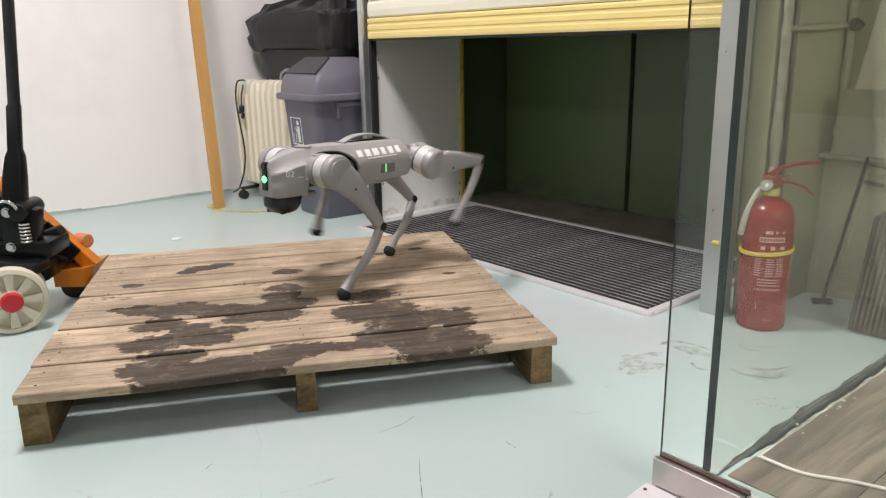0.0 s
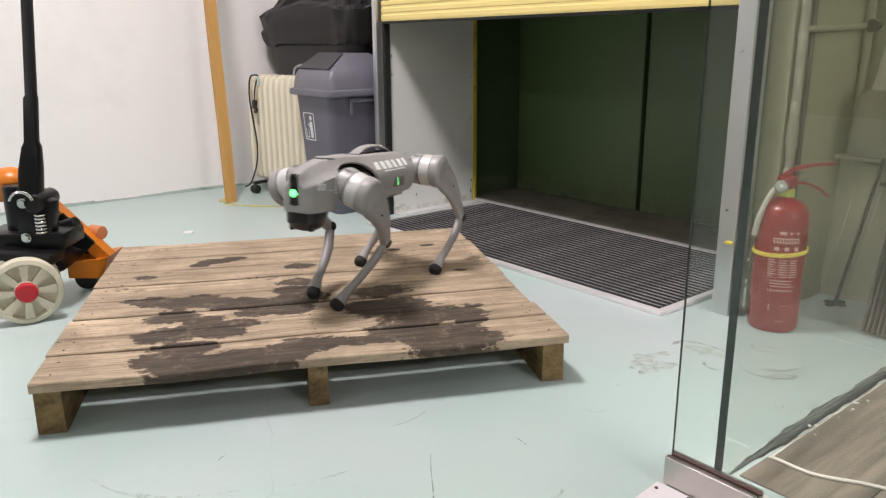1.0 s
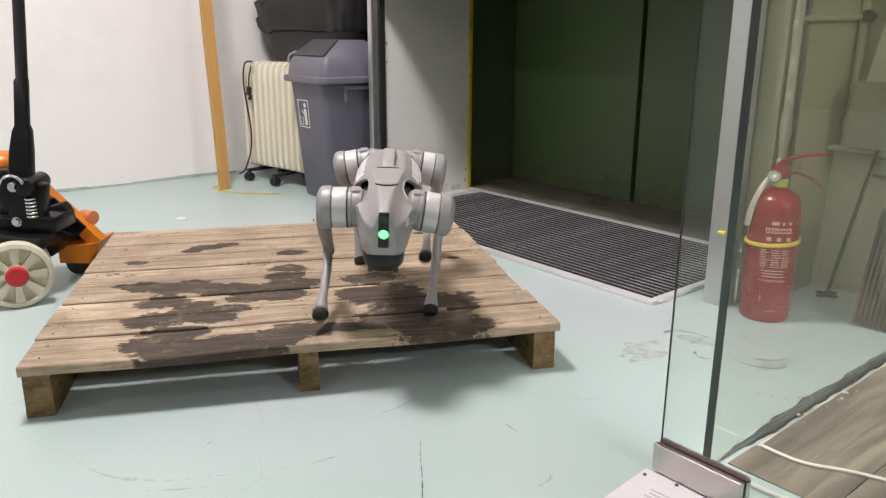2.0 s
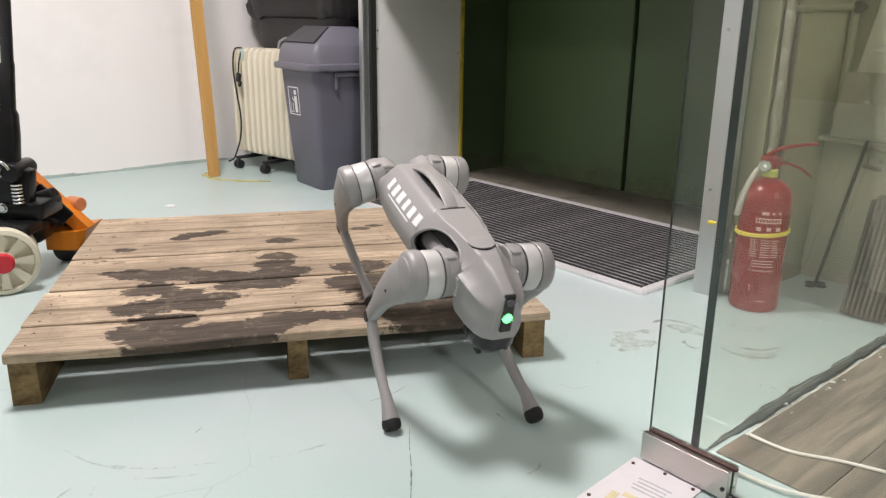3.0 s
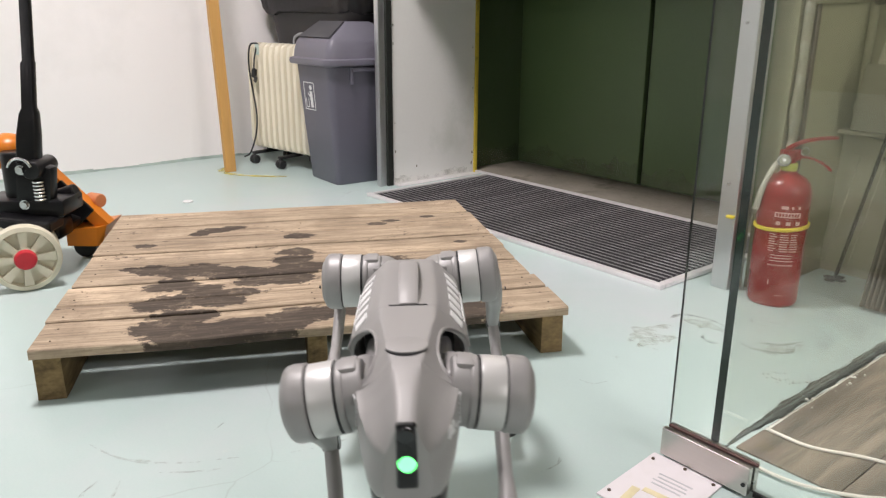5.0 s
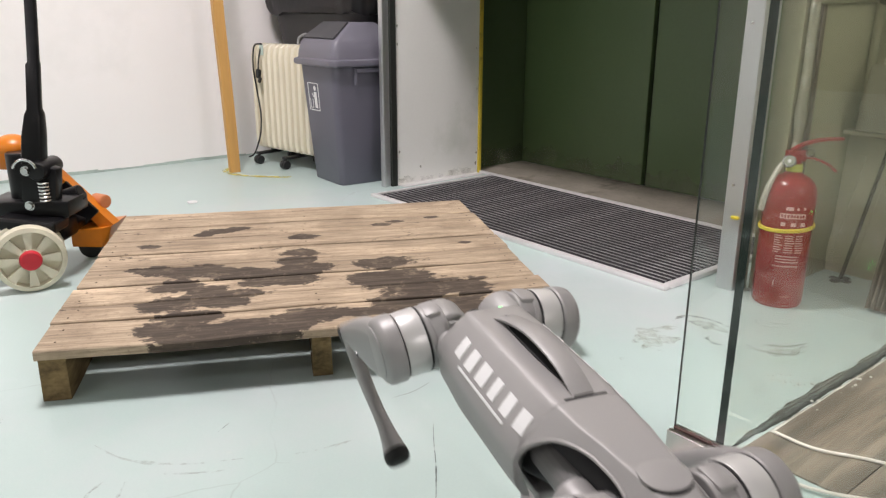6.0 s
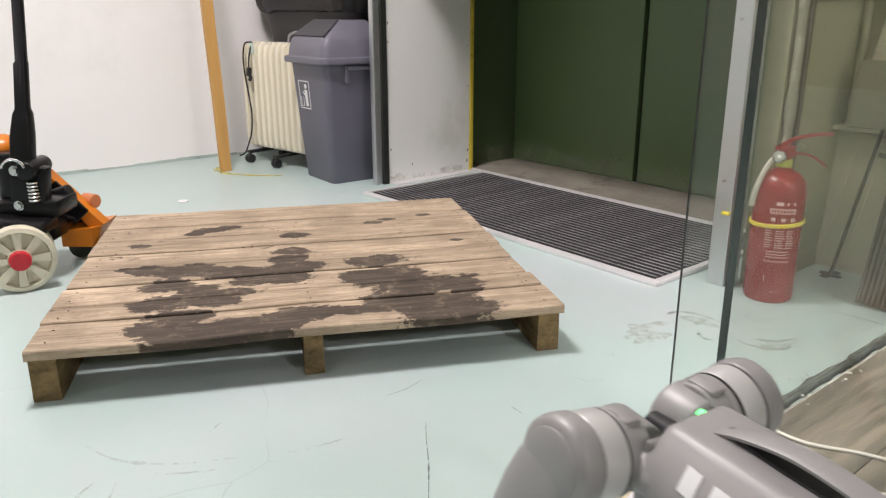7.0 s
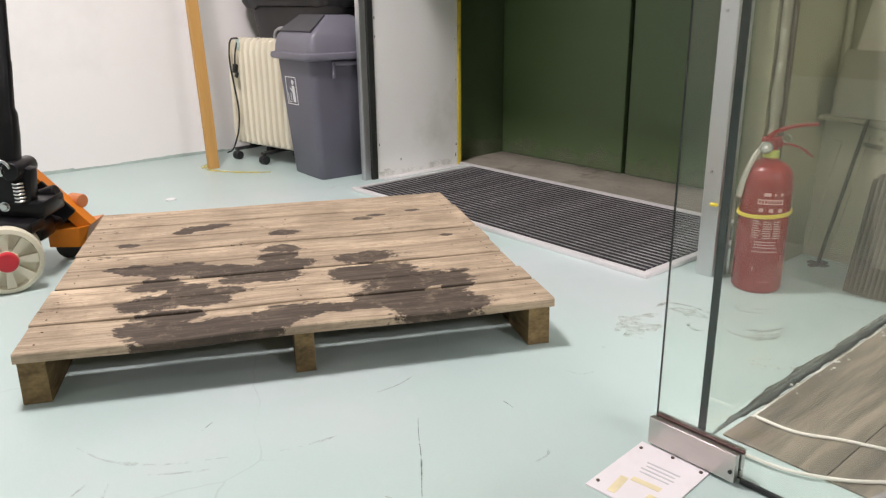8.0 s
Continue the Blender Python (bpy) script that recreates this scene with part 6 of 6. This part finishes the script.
# ---- what moves ----
# seconds, place and turn of the robot's trunk
BODY_ROWS = [
    (0, -0.252, 2.112, 0.439, -0.2, -1.1, 231.5),
    (0.1, -0.273, 2.107, 0.433, 0.5, -1.2, 233.9),
    (0.2, -0.298, 2.100, 0.425, 1.7, -1.5, 235.1),
    (0.3, -0.316, 2.086, 0.420, 1.8, -1.6, 235.4),
    (0.4, -0.349, 2.082, 0.418, 2.1, -0.8, 233.2),
    (0.5, -0.352, 2.069, 0.418, 2.4, -0.8, 232.6),
    (0.6, -0.342, 2.055, 0.415, 2.3, -0.1, 235.0),
    (0.7, -0.328, 2.031, 0.415, 2.5, 0.5, 239.5),
    (0.8, -0.303, 2.008, 0.424, 2.2, -0.7, 242.3),
    (0.9, -0.285, 1.993, 0.424, 1.2, -2.5, 245.2),
    (1, -0.248, 1.952, 0.415, -0.4, -3.5, 247.3),
    (1.1, -0.224, 1.939, 0.413, -1.9, -3.6, 253.2),
    (1.2, -0.215, 1.903, 0.417, -2.6, -2.6, 254.8),
    (1.3, -0.207, 1.858, 0.415, -2.8, -0.2, 258.3),
    (1.4, -0.188, 1.818, 0.418, -4.0, 3.7, 260.6),
    (1.5, -0.183, 1.813, 0.417, -3.8, 4.4, 261.5),
    (1.6, -0.168, 1.820, 0.410, -3.0, 3.2, 261.4),
    (1.7, -0.188, 1.833, 0.402, -2.6, 2.5, 265.8),
    (1.822, -0.174, 1.798, 0.399, -2.6, 2.8, 268.7),
    (1.944, -0.159, 1.762, 0.395, -2.4, 3.7, 271.6),
    (2.067, -0.144, 1.727, 0.391, -2.2, 5.1, 274.6),
    (2.189, -0.130, 1.691, 0.387, -2.0, 6.7, 277.5),
    (2.311, -0.115, 1.656, 0.383, -1.7, 8.4, 280.4),
    (2.433, -0.101, 1.620, 0.380, -1.5, 9.9, 283.3),
    (2.556, -0.086, 1.585, 0.376, -1.3, 11.3, 286.3),
    (2.678, -0.071, 1.549, 0.372, -1.2, 12.2, 289.2),
    (2.8, -0.057, 1.514, 0.368, -1.1, 12.6, 292.1),
    (2.9, -0.025, 1.487, 0.367, -0.1, 14.7, 291.0),
    (3, -0.010, 1.450, 0.358, -0.8, 15.2, 293.4),
    (3.1, 0.005, 1.446, 0.353, -1.9, 15.2, 293.9),
    (3.2, 0.019, 1.416, 0.351, -2.0, 14.9, 290.6),
    (3.3, 0.006, 1.401, 0.349, -2.5, 15.8, 290.5),
    (3.4, -0.008, 1.345, 0.350, -2.8, 16.6, 287.9),
    (3.5, -0.006, 1.312, 0.348, -2.8, 14.9, 284.9),
    (3.6, -0.006, 1.292, 0.348, -3.0, 13.6, 282.9),
    (3.7, -0.006, 1.275, 0.328, -3.5, 11.0, 277.4),
    (3.8, -0.004, 1.257, 0.307, -2.5, 10.6, 273.3),
    (3.9, -0.008, 1.223, 0.304, -1.2, 8.9, 269.9),
    (4, -0.017, 1.189, 0.303, -0.3, 8.2, 266.5),
    (4.1, -0.033, 1.162, 0.306, 0.3, 6.6, 264.8),
    (4.2, -0.058, 1.118, 0.313, 0.4, 6.6, 264.3),
    (4.3, -0.081, 1.095, 0.318, 0.9, 4.9, 264.9),
    (4.4, -0.102, 1.066, 0.327, 2.0, 3.0, 265.7),
    (4.5, -0.117, 1.044, 0.325, 3.1, 0.6, 266.1),
    (4.6, -0.120, 1.047, 0.321, 2.5, -1.0, 266.2),
    (4.7, -0.119, 1.040, 0.323, 2.0, -1.2, 266.0),
    (4.822, -0.100, 1.015, 0.321, 1.9, -1.0, 268.8),
    (4.944, -0.081, 0.990, 0.320, 1.6, -0.4, 271.6),
    (5.067, -0.061, 0.965, 0.318, 1.2, 0.4, 274.4),
    (5.189, -0.042, 0.941, 0.317, 0.7, 1.4, 277.2),
    (5.311, -0.023, 0.916, 0.315, 0.3, 2.4, 280.0),
    (5.433, -0.003, 0.891, 0.314, -0.2, 3.4, 282.8),
    (5.556, 0.016, 0.866, 0.312, -0.6, 4.3, 285.6),
    (5.678, 0.035, 0.842, 0.311, -0.9, 4.8, 288.4),
    (5.8, 0.054, 0.817, 0.310, -1.0, 5.1, 291.2),
    (5.9, 0.078, 0.805, 0.307, -0.2, 5.5, 294.3),
    (6, 0.094, 0.760, 0.317, -0.9, 6.8, 294.3),
    (6.1, 0.108, 0.729, 0.311, -0.1, 4.2, 293.3),
    (6.2, 0.122, 0.712, 0.312, -0.2, 4.2, 292.6),
    (6.3, 0.144, 0.687, 0.314, -0.8, 6.0, 296.7),
    (6.5, 0.167, 0.629, 0.319, -0.8, 5.2, 299.4),
    (6.7, 0.233, 0.584, 0.307, 0.3, 2.5, 303.6),
    (6.9, 0.278, 0.530, 0.318, 0.4, 4.1, 302.0),
    (7, 0.303, 0.503, 0.318, 0.2, 4.9, 301.8),
    (7.1, 0.322, 0.486, 0.319, 0.0, 5.0, 303.0),
    (7.3, 0.352, 0.452, 0.320, -0.5, 4.6, 301.5),
    (7.5, 0.396, 0.430, 0.316, -0.6, 2.7, 300.0),
    (7.7, 0.440, 0.403, 0.315, -0.6, 2.2, 302.0),
    (7.9, 0.500, 0.365, 0.315, -0.2, 2.0, 304.0),
    (8, 0.535, 0.345, 0.315, 0.0, 2.0, 305.0),
]
FRONT_LEFT_ROWS = [
    (0, -0.00, 0.72, -1.47), (0.1, 0.03, 0.71, -1.47), (0.2, 0.06, 0.76, -1.48), (0.3, 0.04, 0.88, -1.51), (0.4, 0.22, 1.35, -2.06),
    (0.5, 0.16, 1.05, -2.24), (0.6, 0.15, 0.73, -1.84), (0.7, 0.07, 0.60, -1.54), (0.8, -0.08, 0.66, -1.57), (0.9, -0.17, 0.68, -1.57),
    (1, -0.35, 0.82, -1.66), (1.1, -0.50, 0.87, -1.62), (1.2, -0.55, 0.56, -2.39), (1.3, -0.17, 0.58, -2.39), (1.4, 0.08, 0.72, -1.71),
    (1.5, 0.05, 0.65, -1.74), (1.6, -0.00, 0.68, -1.77), (1.7, 0.01, 0.59, -1.76), (1.822, -0.04, 0.72, -1.83), (1.944, -0.10, 1.00, -1.89),
    (2.067, -0.15, 1.19, -1.90), (2.189, -0.21, 1.15, -2.23), (2.311, -0.26, 0.95, -2.16), (2.433, -0.32, 0.62, -1.56), (2.556, -0.37, 0.79, -1.66),
    (2.678, -0.43, 0.80, -1.74), (2.8, -0.48, 0.64, -1.85), (2.9, -0.30, 0.47, -2.27), (3, -0.09, 0.43, -1.67), (3.1, -0.12, 0.48, -1.73),
    (3.2, -0.06, 0.64, -1.72), (3.3, 0.01, 0.65, -1.72), (3.4, 0.13, 0.75, -1.63), (3.5, -0.02, 0.95, -2.18), (3.6, -0.12, 1.20, -2.58),
    (3.7, -0.24, 0.51, -2.17), (3.8, -0.18, 0.65, -1.93), (3.9, -0.10, 0.67, -1.87), (4, -0.01, 0.69, -1.82), (4.1, -0.00, 0.79, -1.76),
    (4.2, 0.01, 0.81, -1.71), (4.3, 0.09, 1.15, -1.53), (4.4, -0.08, 1.33, -1.41), (4.5, -0.21, 0.76, -1.57), (4.6, -0.21, 0.74, -1.57),
    (4.7, -0.20, 0.75, -1.56), (4.822, -0.16, 0.92, -1.56), (4.944, -0.13, 1.15, -2.12), (5.067, -0.09, 1.02, -2.25), (5.189, -0.06, 0.65, -1.65),
    (5.311, -0.02, 0.75, -1.65), (5.433, 0.01, 0.92, -1.66), (5.556, 0.05, 1.09, -1.56), (5.678, 0.08, 1.01, -1.83), (5.8, 0.12, 0.91, -1.60),
    (5.9, 0.04, 1.00, -1.80), (6, 0.02, 1.00, -2.26), (6.1, 0.02, 0.59, -1.79), (6.2, 0.02, 0.56, -1.63), (6.3, 0.02, 0.64, -1.67),
    (6.5, 0.02, 0.75, -1.62), (6.7, 0.02, 1.02, -1.56), (6.9, 0.01, 0.65, -1.59), (7, 0.01, 0.71, -1.60), (7.1, 0.01, 0.69, -1.59),
    (7.3, 0.01, 0.61, -1.61), (7.5, 0.01, 1.00, -1.50), (7.7, 0.01, 0.90, -1.56), (7.9, 0.01, 1.00, -1.70), (8, 0.01, 0.90, -1.70),
]
FRONT_RIGHT_ROWS = [
    (0, -0.06, 1.48, -1.69), (0.1, -0.18, 1.22, -2.12), (0.2, 0.27, 0.60, -1.73), (0.3, 0.22, 0.68, -1.66), (0.4, 0.26, 0.83, -1.71),
    (0.5, 0.25, 0.85, -1.72), (0.6, 0.20, 0.87, -1.75), (0.7, 0.10, 0.90, -1.74), (0.8, 0.25, 1.03, -2.10), (0.9, 0.30, 0.90, -2.10),
    (1, 0.32, 0.95, -1.75), (1.1, 0.26, 0.87, -1.66), (1.2, 0.18, 0.94, -1.62), (1.3, 0.14, 1.02, -1.64), (1.4, 0.05, 1.05, -1.57),
    (1.5, 0.05, 1.03, -1.63), (1.6, -0.06, 1.63, -2.15), (1.7, 0.02, 1.18, -2.37), (1.822, 0.02, 1.12, -2.24), (1.944, 0.02, 0.97, -2.19),
    (2.067, 0.02, 0.69, -1.86), (2.189, 0.03, 0.85, -1.93), (2.311, 0.03, 1.03, -1.95), (2.433, 0.03, 1.19, -1.93), (2.556, 0.03, 1.14, -2.25),
    (2.678, 0.04, 0.72, -1.86), (2.8, 0.04, 0.42, -1.48), (2.9, -0.02, 0.51, -1.53), (3, -0.03, 0.64, -1.58), (3.1, -0.01, 0.76, -1.54),
    (3.2, 0.09, 1.22, -1.43), (3.3, -0.10, 0.63, -2.12), (3.4, 0.03, 0.50, -1.67), (3.5, 0.07, 0.54, -1.67), (3.6, 0.12, 0.61, -1.67),
    (3.7, 0.19, 0.71, -1.77), (3.8, 0.25, 0.72, -1.92), (3.9, 0.27, 1.21, -1.75), (4, 0.10, 1.48, -2.50), (4.1, -0.09, 0.67, -2.13),
    (4.2, 0.01, 0.65, -1.79), (4.3, 0.11, 0.72, -1.72), (4.4, 0.18, 0.72, -1.66), (4.5, 0.11, 0.67, -1.60), (4.6, 0.22, 0.73, -1.61),
    (4.7, 0.21, 0.77, -1.60), (4.822, 0.18, 0.71, -1.65), (4.944, 0.16, 0.74, -1.64), (5.067, 0.13, 0.91, -1.66), (5.189, 0.11, 1.08, -1.57),
    (5.311, 0.08, 1.15, -2.15), (5.433, 0.06, 1.01, -2.23), (5.556, 0.03, 0.64, -1.66), (5.678, 0.01, 0.67, -1.65), (5.8, -0.02, 0.55, -1.66),
    (5.9, -0.03, 0.61, -1.67), (6, -0.02, 0.68, -1.67), (6.1, -0.02, 0.74, -1.66), (6.2, -0.02, 0.88, -1.62), (6.3, -0.02, 0.88, -1.62),
    (6.5, -0.01, 0.69, -1.61), (6.7, -0.02, 0.36, -1.52), (6.9, -0.01, 0.51, -1.53), (7, -0.01, 0.75, -1.56), (7.1, -0.01, 0.86, -1.52),
    (7.3, -0.01, 0.86, -1.53), (7.5, -0.01, 0.85, -1.67), (7.7, -0.01, 0.85, -1.70), (7.9, -0.01, 0.85, -1.70), (8, -0.01, 0.85, -1.70),
]
REAR_LEFT_ROWS = [
    (0, -0.27, 1.54, -1.82), (0.1, -0.10, 0.93, -2.31), (0.2, -0.02, 0.61, -1.56), (0.3, 0.08, 0.54, -1.49), (0.4, 0.12, 0.62, -1.48),
    (0.5, 0.08, 0.67, -1.52), (0.6, 0.07, 0.65, -1.54), (0.7, 0.03, 0.66, -1.55), (0.8, -0.09, 0.93, -1.79), (0.9, -0.06, 0.95, -1.83),
    (1, -0.03, 0.79, -1.72), (1.1, -0.07, 0.89, -1.79), (1.2, -0.09, 0.91, -1.77), (1.3, -0.08, 0.93, -1.72), (1.4, -0.09, 0.98, -1.55),
    (1.5, -0.11, 0.96, -1.53), (1.6, -0.10, 0.91, -1.68), (1.7, -0.16, 0.90, -1.75), (1.822, -0.17, 0.96, -1.86), (1.944, -0.17, 0.97, -2.19),
    (2.067, -0.17, 0.67, -1.77), (2.189, -0.18, 0.80, -1.75), (2.311, -0.18, 0.96, -1.68), (2.433, -0.19, 1.11, -1.63), (2.556, -0.19, 1.14, -2.25),
    (2.678, -0.20, 0.68, -1.91), (2.8, -0.20, 0.37, -1.71), (2.9, -0.32, 0.38, -1.70), (3, -0.12, 0.68, -1.73), (3.1, -0.01, 0.78, -1.68),
    (3.2, 0.02, 0.82, -1.69), (3.3, 0.14, 0.81, -1.56), (3.4, -0.01, 0.84, -1.65), (3.5, 0.07, 0.85, -1.68), (3.6, 0.07, 0.85, -1.71),
    (3.7, 0.18, 0.86, -1.74), (3.8, 0.15, 0.78, -1.50), (3.9, 0.20, 0.76, -1.49), (4, 0.21, 0.70, -1.48), (4.1, 0.14, 0.58, -1.45),
    (4.2, -0.08, 0.25, -1.36), (4.3, -0.04, 0.31, -1.35), (4.4, 0.02, 0.50, -1.34), (4.5, 0.04, 0.61, -1.38), (4.6, 0.07, 0.68, -1.44),
    (4.7, 0.07, 0.95, -1.70), (4.822, 0.07, 0.79, -1.69), (4.944, 0.07, 0.74, -1.64), (5.067, 0.07, 0.91, -1.66), (5.189, 0.07, 1.08, -1.57),
    (5.311, 0.08, 1.15, -2.15), (5.433, 0.08, 1.01, -2.23), (5.556, 0.08, 0.63, -1.60), (5.678, 0.08, 0.68, -1.66), (5.8, 0.08, 0.55, -1.66),
    (5.9, 0.04, 0.58, -1.55), (6, -0.10, 0.64, -1.52), (6.1, 0.01, 0.70, -1.51), (6.2, 0.08, 0.85, -1.50), (6.3, -0.05, 0.85, -1.50),
    (6.5, 0.10, 0.62, -1.34), (6.7, 0.10, 0.31, -1.34), (6.9, 0.10, 0.46, -1.35), (7, 0.05, 0.72, -1.44), (7.1, -0.00, 0.85, -1.49),
    (7.3, 0.10, 0.85, -1.50), (7.5, -0.03, 0.85, -1.67), (7.7, -0.10, 0.85, -1.70), (7.9, -0.10, 0.85, -1.70), (8, -0.10, 0.85, -1.70),
]
REAR_RIGHT_ROWS = [
    (0, 0.27, 0.78, -1.61), (0.1, 0.35, 0.81, -1.65), (0.2, 0.50, 0.79, -1.68), (0.3, 0.17, 1.15, -1.64), (0.4, 0.02, 0.97, -1.65),
    (0.5, -0.01, 0.92, -1.65), (0.6, -0.09, 0.99, -1.77), (0.7, 0.02, 0.80, -1.67), (0.8, 0.24, 0.60, -1.66), (0.9, 0.04, 0.72, -1.64),
    (1, 0.11, 0.76, -1.74), (1.1, 0.10, 0.78, -1.73), (1.2, 0.02, 0.79, -1.62), (1.3, 0.02, 0.78, -1.60), (1.4, 0.12, 0.74, -1.55),
    (1.5, 0.19, 0.42, -1.51), (1.6, 0.17, 0.35, -1.53), (1.7, 0.26, 0.37, -1.61), (1.822, 0.24, 0.66, -1.73), (1.944, 0.22, 0.95, -1.71),
    (2.067, 0.19, 1.11, -1.60), (2.189, 0.17, 1.15, -2.23), (2.311, 0.15, 0.95, -2.16), (2.433, 0.12, 0.65, -1.68), (2.556, 0.10, 0.79, -1.66),
    (2.678, 0.08, 1.22, -1.71), (2.8, 0.05, 1.61, -1.81), (2.9, 0.32, 1.31, -1.58), (3, 0.25, 0.62, -1.77), (3.1, 0.13, 0.43, -1.71),
    (3.2, 0.10, 0.54, -1.74), (3.3, 0.18, 0.55, -1.76), (3.4, 0.22, 0.58, -1.76), (3.5, 0.23, 0.89, -1.75), (3.6, 0.28, 1.23, -1.48),
    (3.7, 0.03, 1.05, -1.82), (3.8, -0.04, 0.99, -1.98), (3.9, -0.11, 0.90, -1.80), (4, -0.19, 0.82, -1.54), (4.1, -0.15, 0.81, -1.51),
    (4.2, 0.07, 0.80, -1.51), (4.3, 0.10, 0.80, -1.52), (4.4, 0.24, 0.80, -1.52), (4.5, -0.00, 0.80, -1.54), (4.6, -0.01, 0.80, -1.59),
    (4.7, -0.05, 0.80, -1.57), (4.822, -0.03, 0.94, -1.57), (4.944, -0.02, 1.15, -2.12), (5.067, 0.00, 1.02, -2.25), (5.189, 0.02, 0.65, -1.65),
    (5.311, 0.04, 0.75, -1.65), (5.433, 0.05, 0.92, -1.66), (5.556, 0.07, 1.09, -1.56), (5.678, 0.09, 1.01, -1.83), (5.8, 0.11, 0.88, -1.48),
    (5.9, 0.15, 1.26, -1.80), (6, 0.20, 1.18, -2.26), (6.1, 0.11, 0.59, -1.79), (6.2, 0.06, 0.53, -1.60), (6.3, 0.08, 0.60, -1.52),
    (6.5, 0.07, 0.72, -1.50), (6.7, -0.01, 1.39, -1.50), (6.9, -0.01, 0.49, -1.35), (7, -0.14, 0.28, -1.12), (7.1, -0.17, 0.22, -1.05),
    (7.3, -0.23, 0.50, -1.40), (7.5, -0.16, 1.11, -1.50), (7.7, -0.12, 0.80, -1.60), (7.9, -0.10, 0.85, -1.65), (8, -0.10, 0.90, -1.70),
]


def motions():
    walk(shutter, [(t, BUILD @ pose(0, 0, 0.78 + 0.0545 * t)) for t in (0, 1, 2, 3, 4, 5, 6, 7, 8)])
    walk(robot, [(t, pose(x, y, z, rx, ry, rz)) for t, x, y, z, rx, ry, rz in BODY_ROWS])
    for name, rows in (("front_left", FRONT_LEFT_ROWS), ("front_right", FRONT_RIGHT_ROWS), ("rear_left", REAR_LEFT_ROWS), ("rear_right", REAR_RIGHT_ROWS)):
        sx, sy = LEG_SIDES[name]
        hips, thighs, calves = [], [], []
        for t, a, b, c in rows:
            hip = Matrix.Translation((sx * 0.1934, sy * 0.0465, 0)) @ Matrix.Rotation(a, 4, "X")
            thigh = hip @ Matrix.Translation((0, sy * 0.0915, 0)) @ Matrix.Rotation(b, 4, "Y")
            calf = thigh @ Matrix.Translation((0, 0, -0.213)) @ Matrix.Rotation(c, 4, "Y")
            hips.append((t, hip))
            thighs.append((t, thigh))
            calves.append((t, calf))
        for ob, keyed in zip(robot_legs[name], (hips, thighs, calves)):
            walk(ob, keyed)


motions()
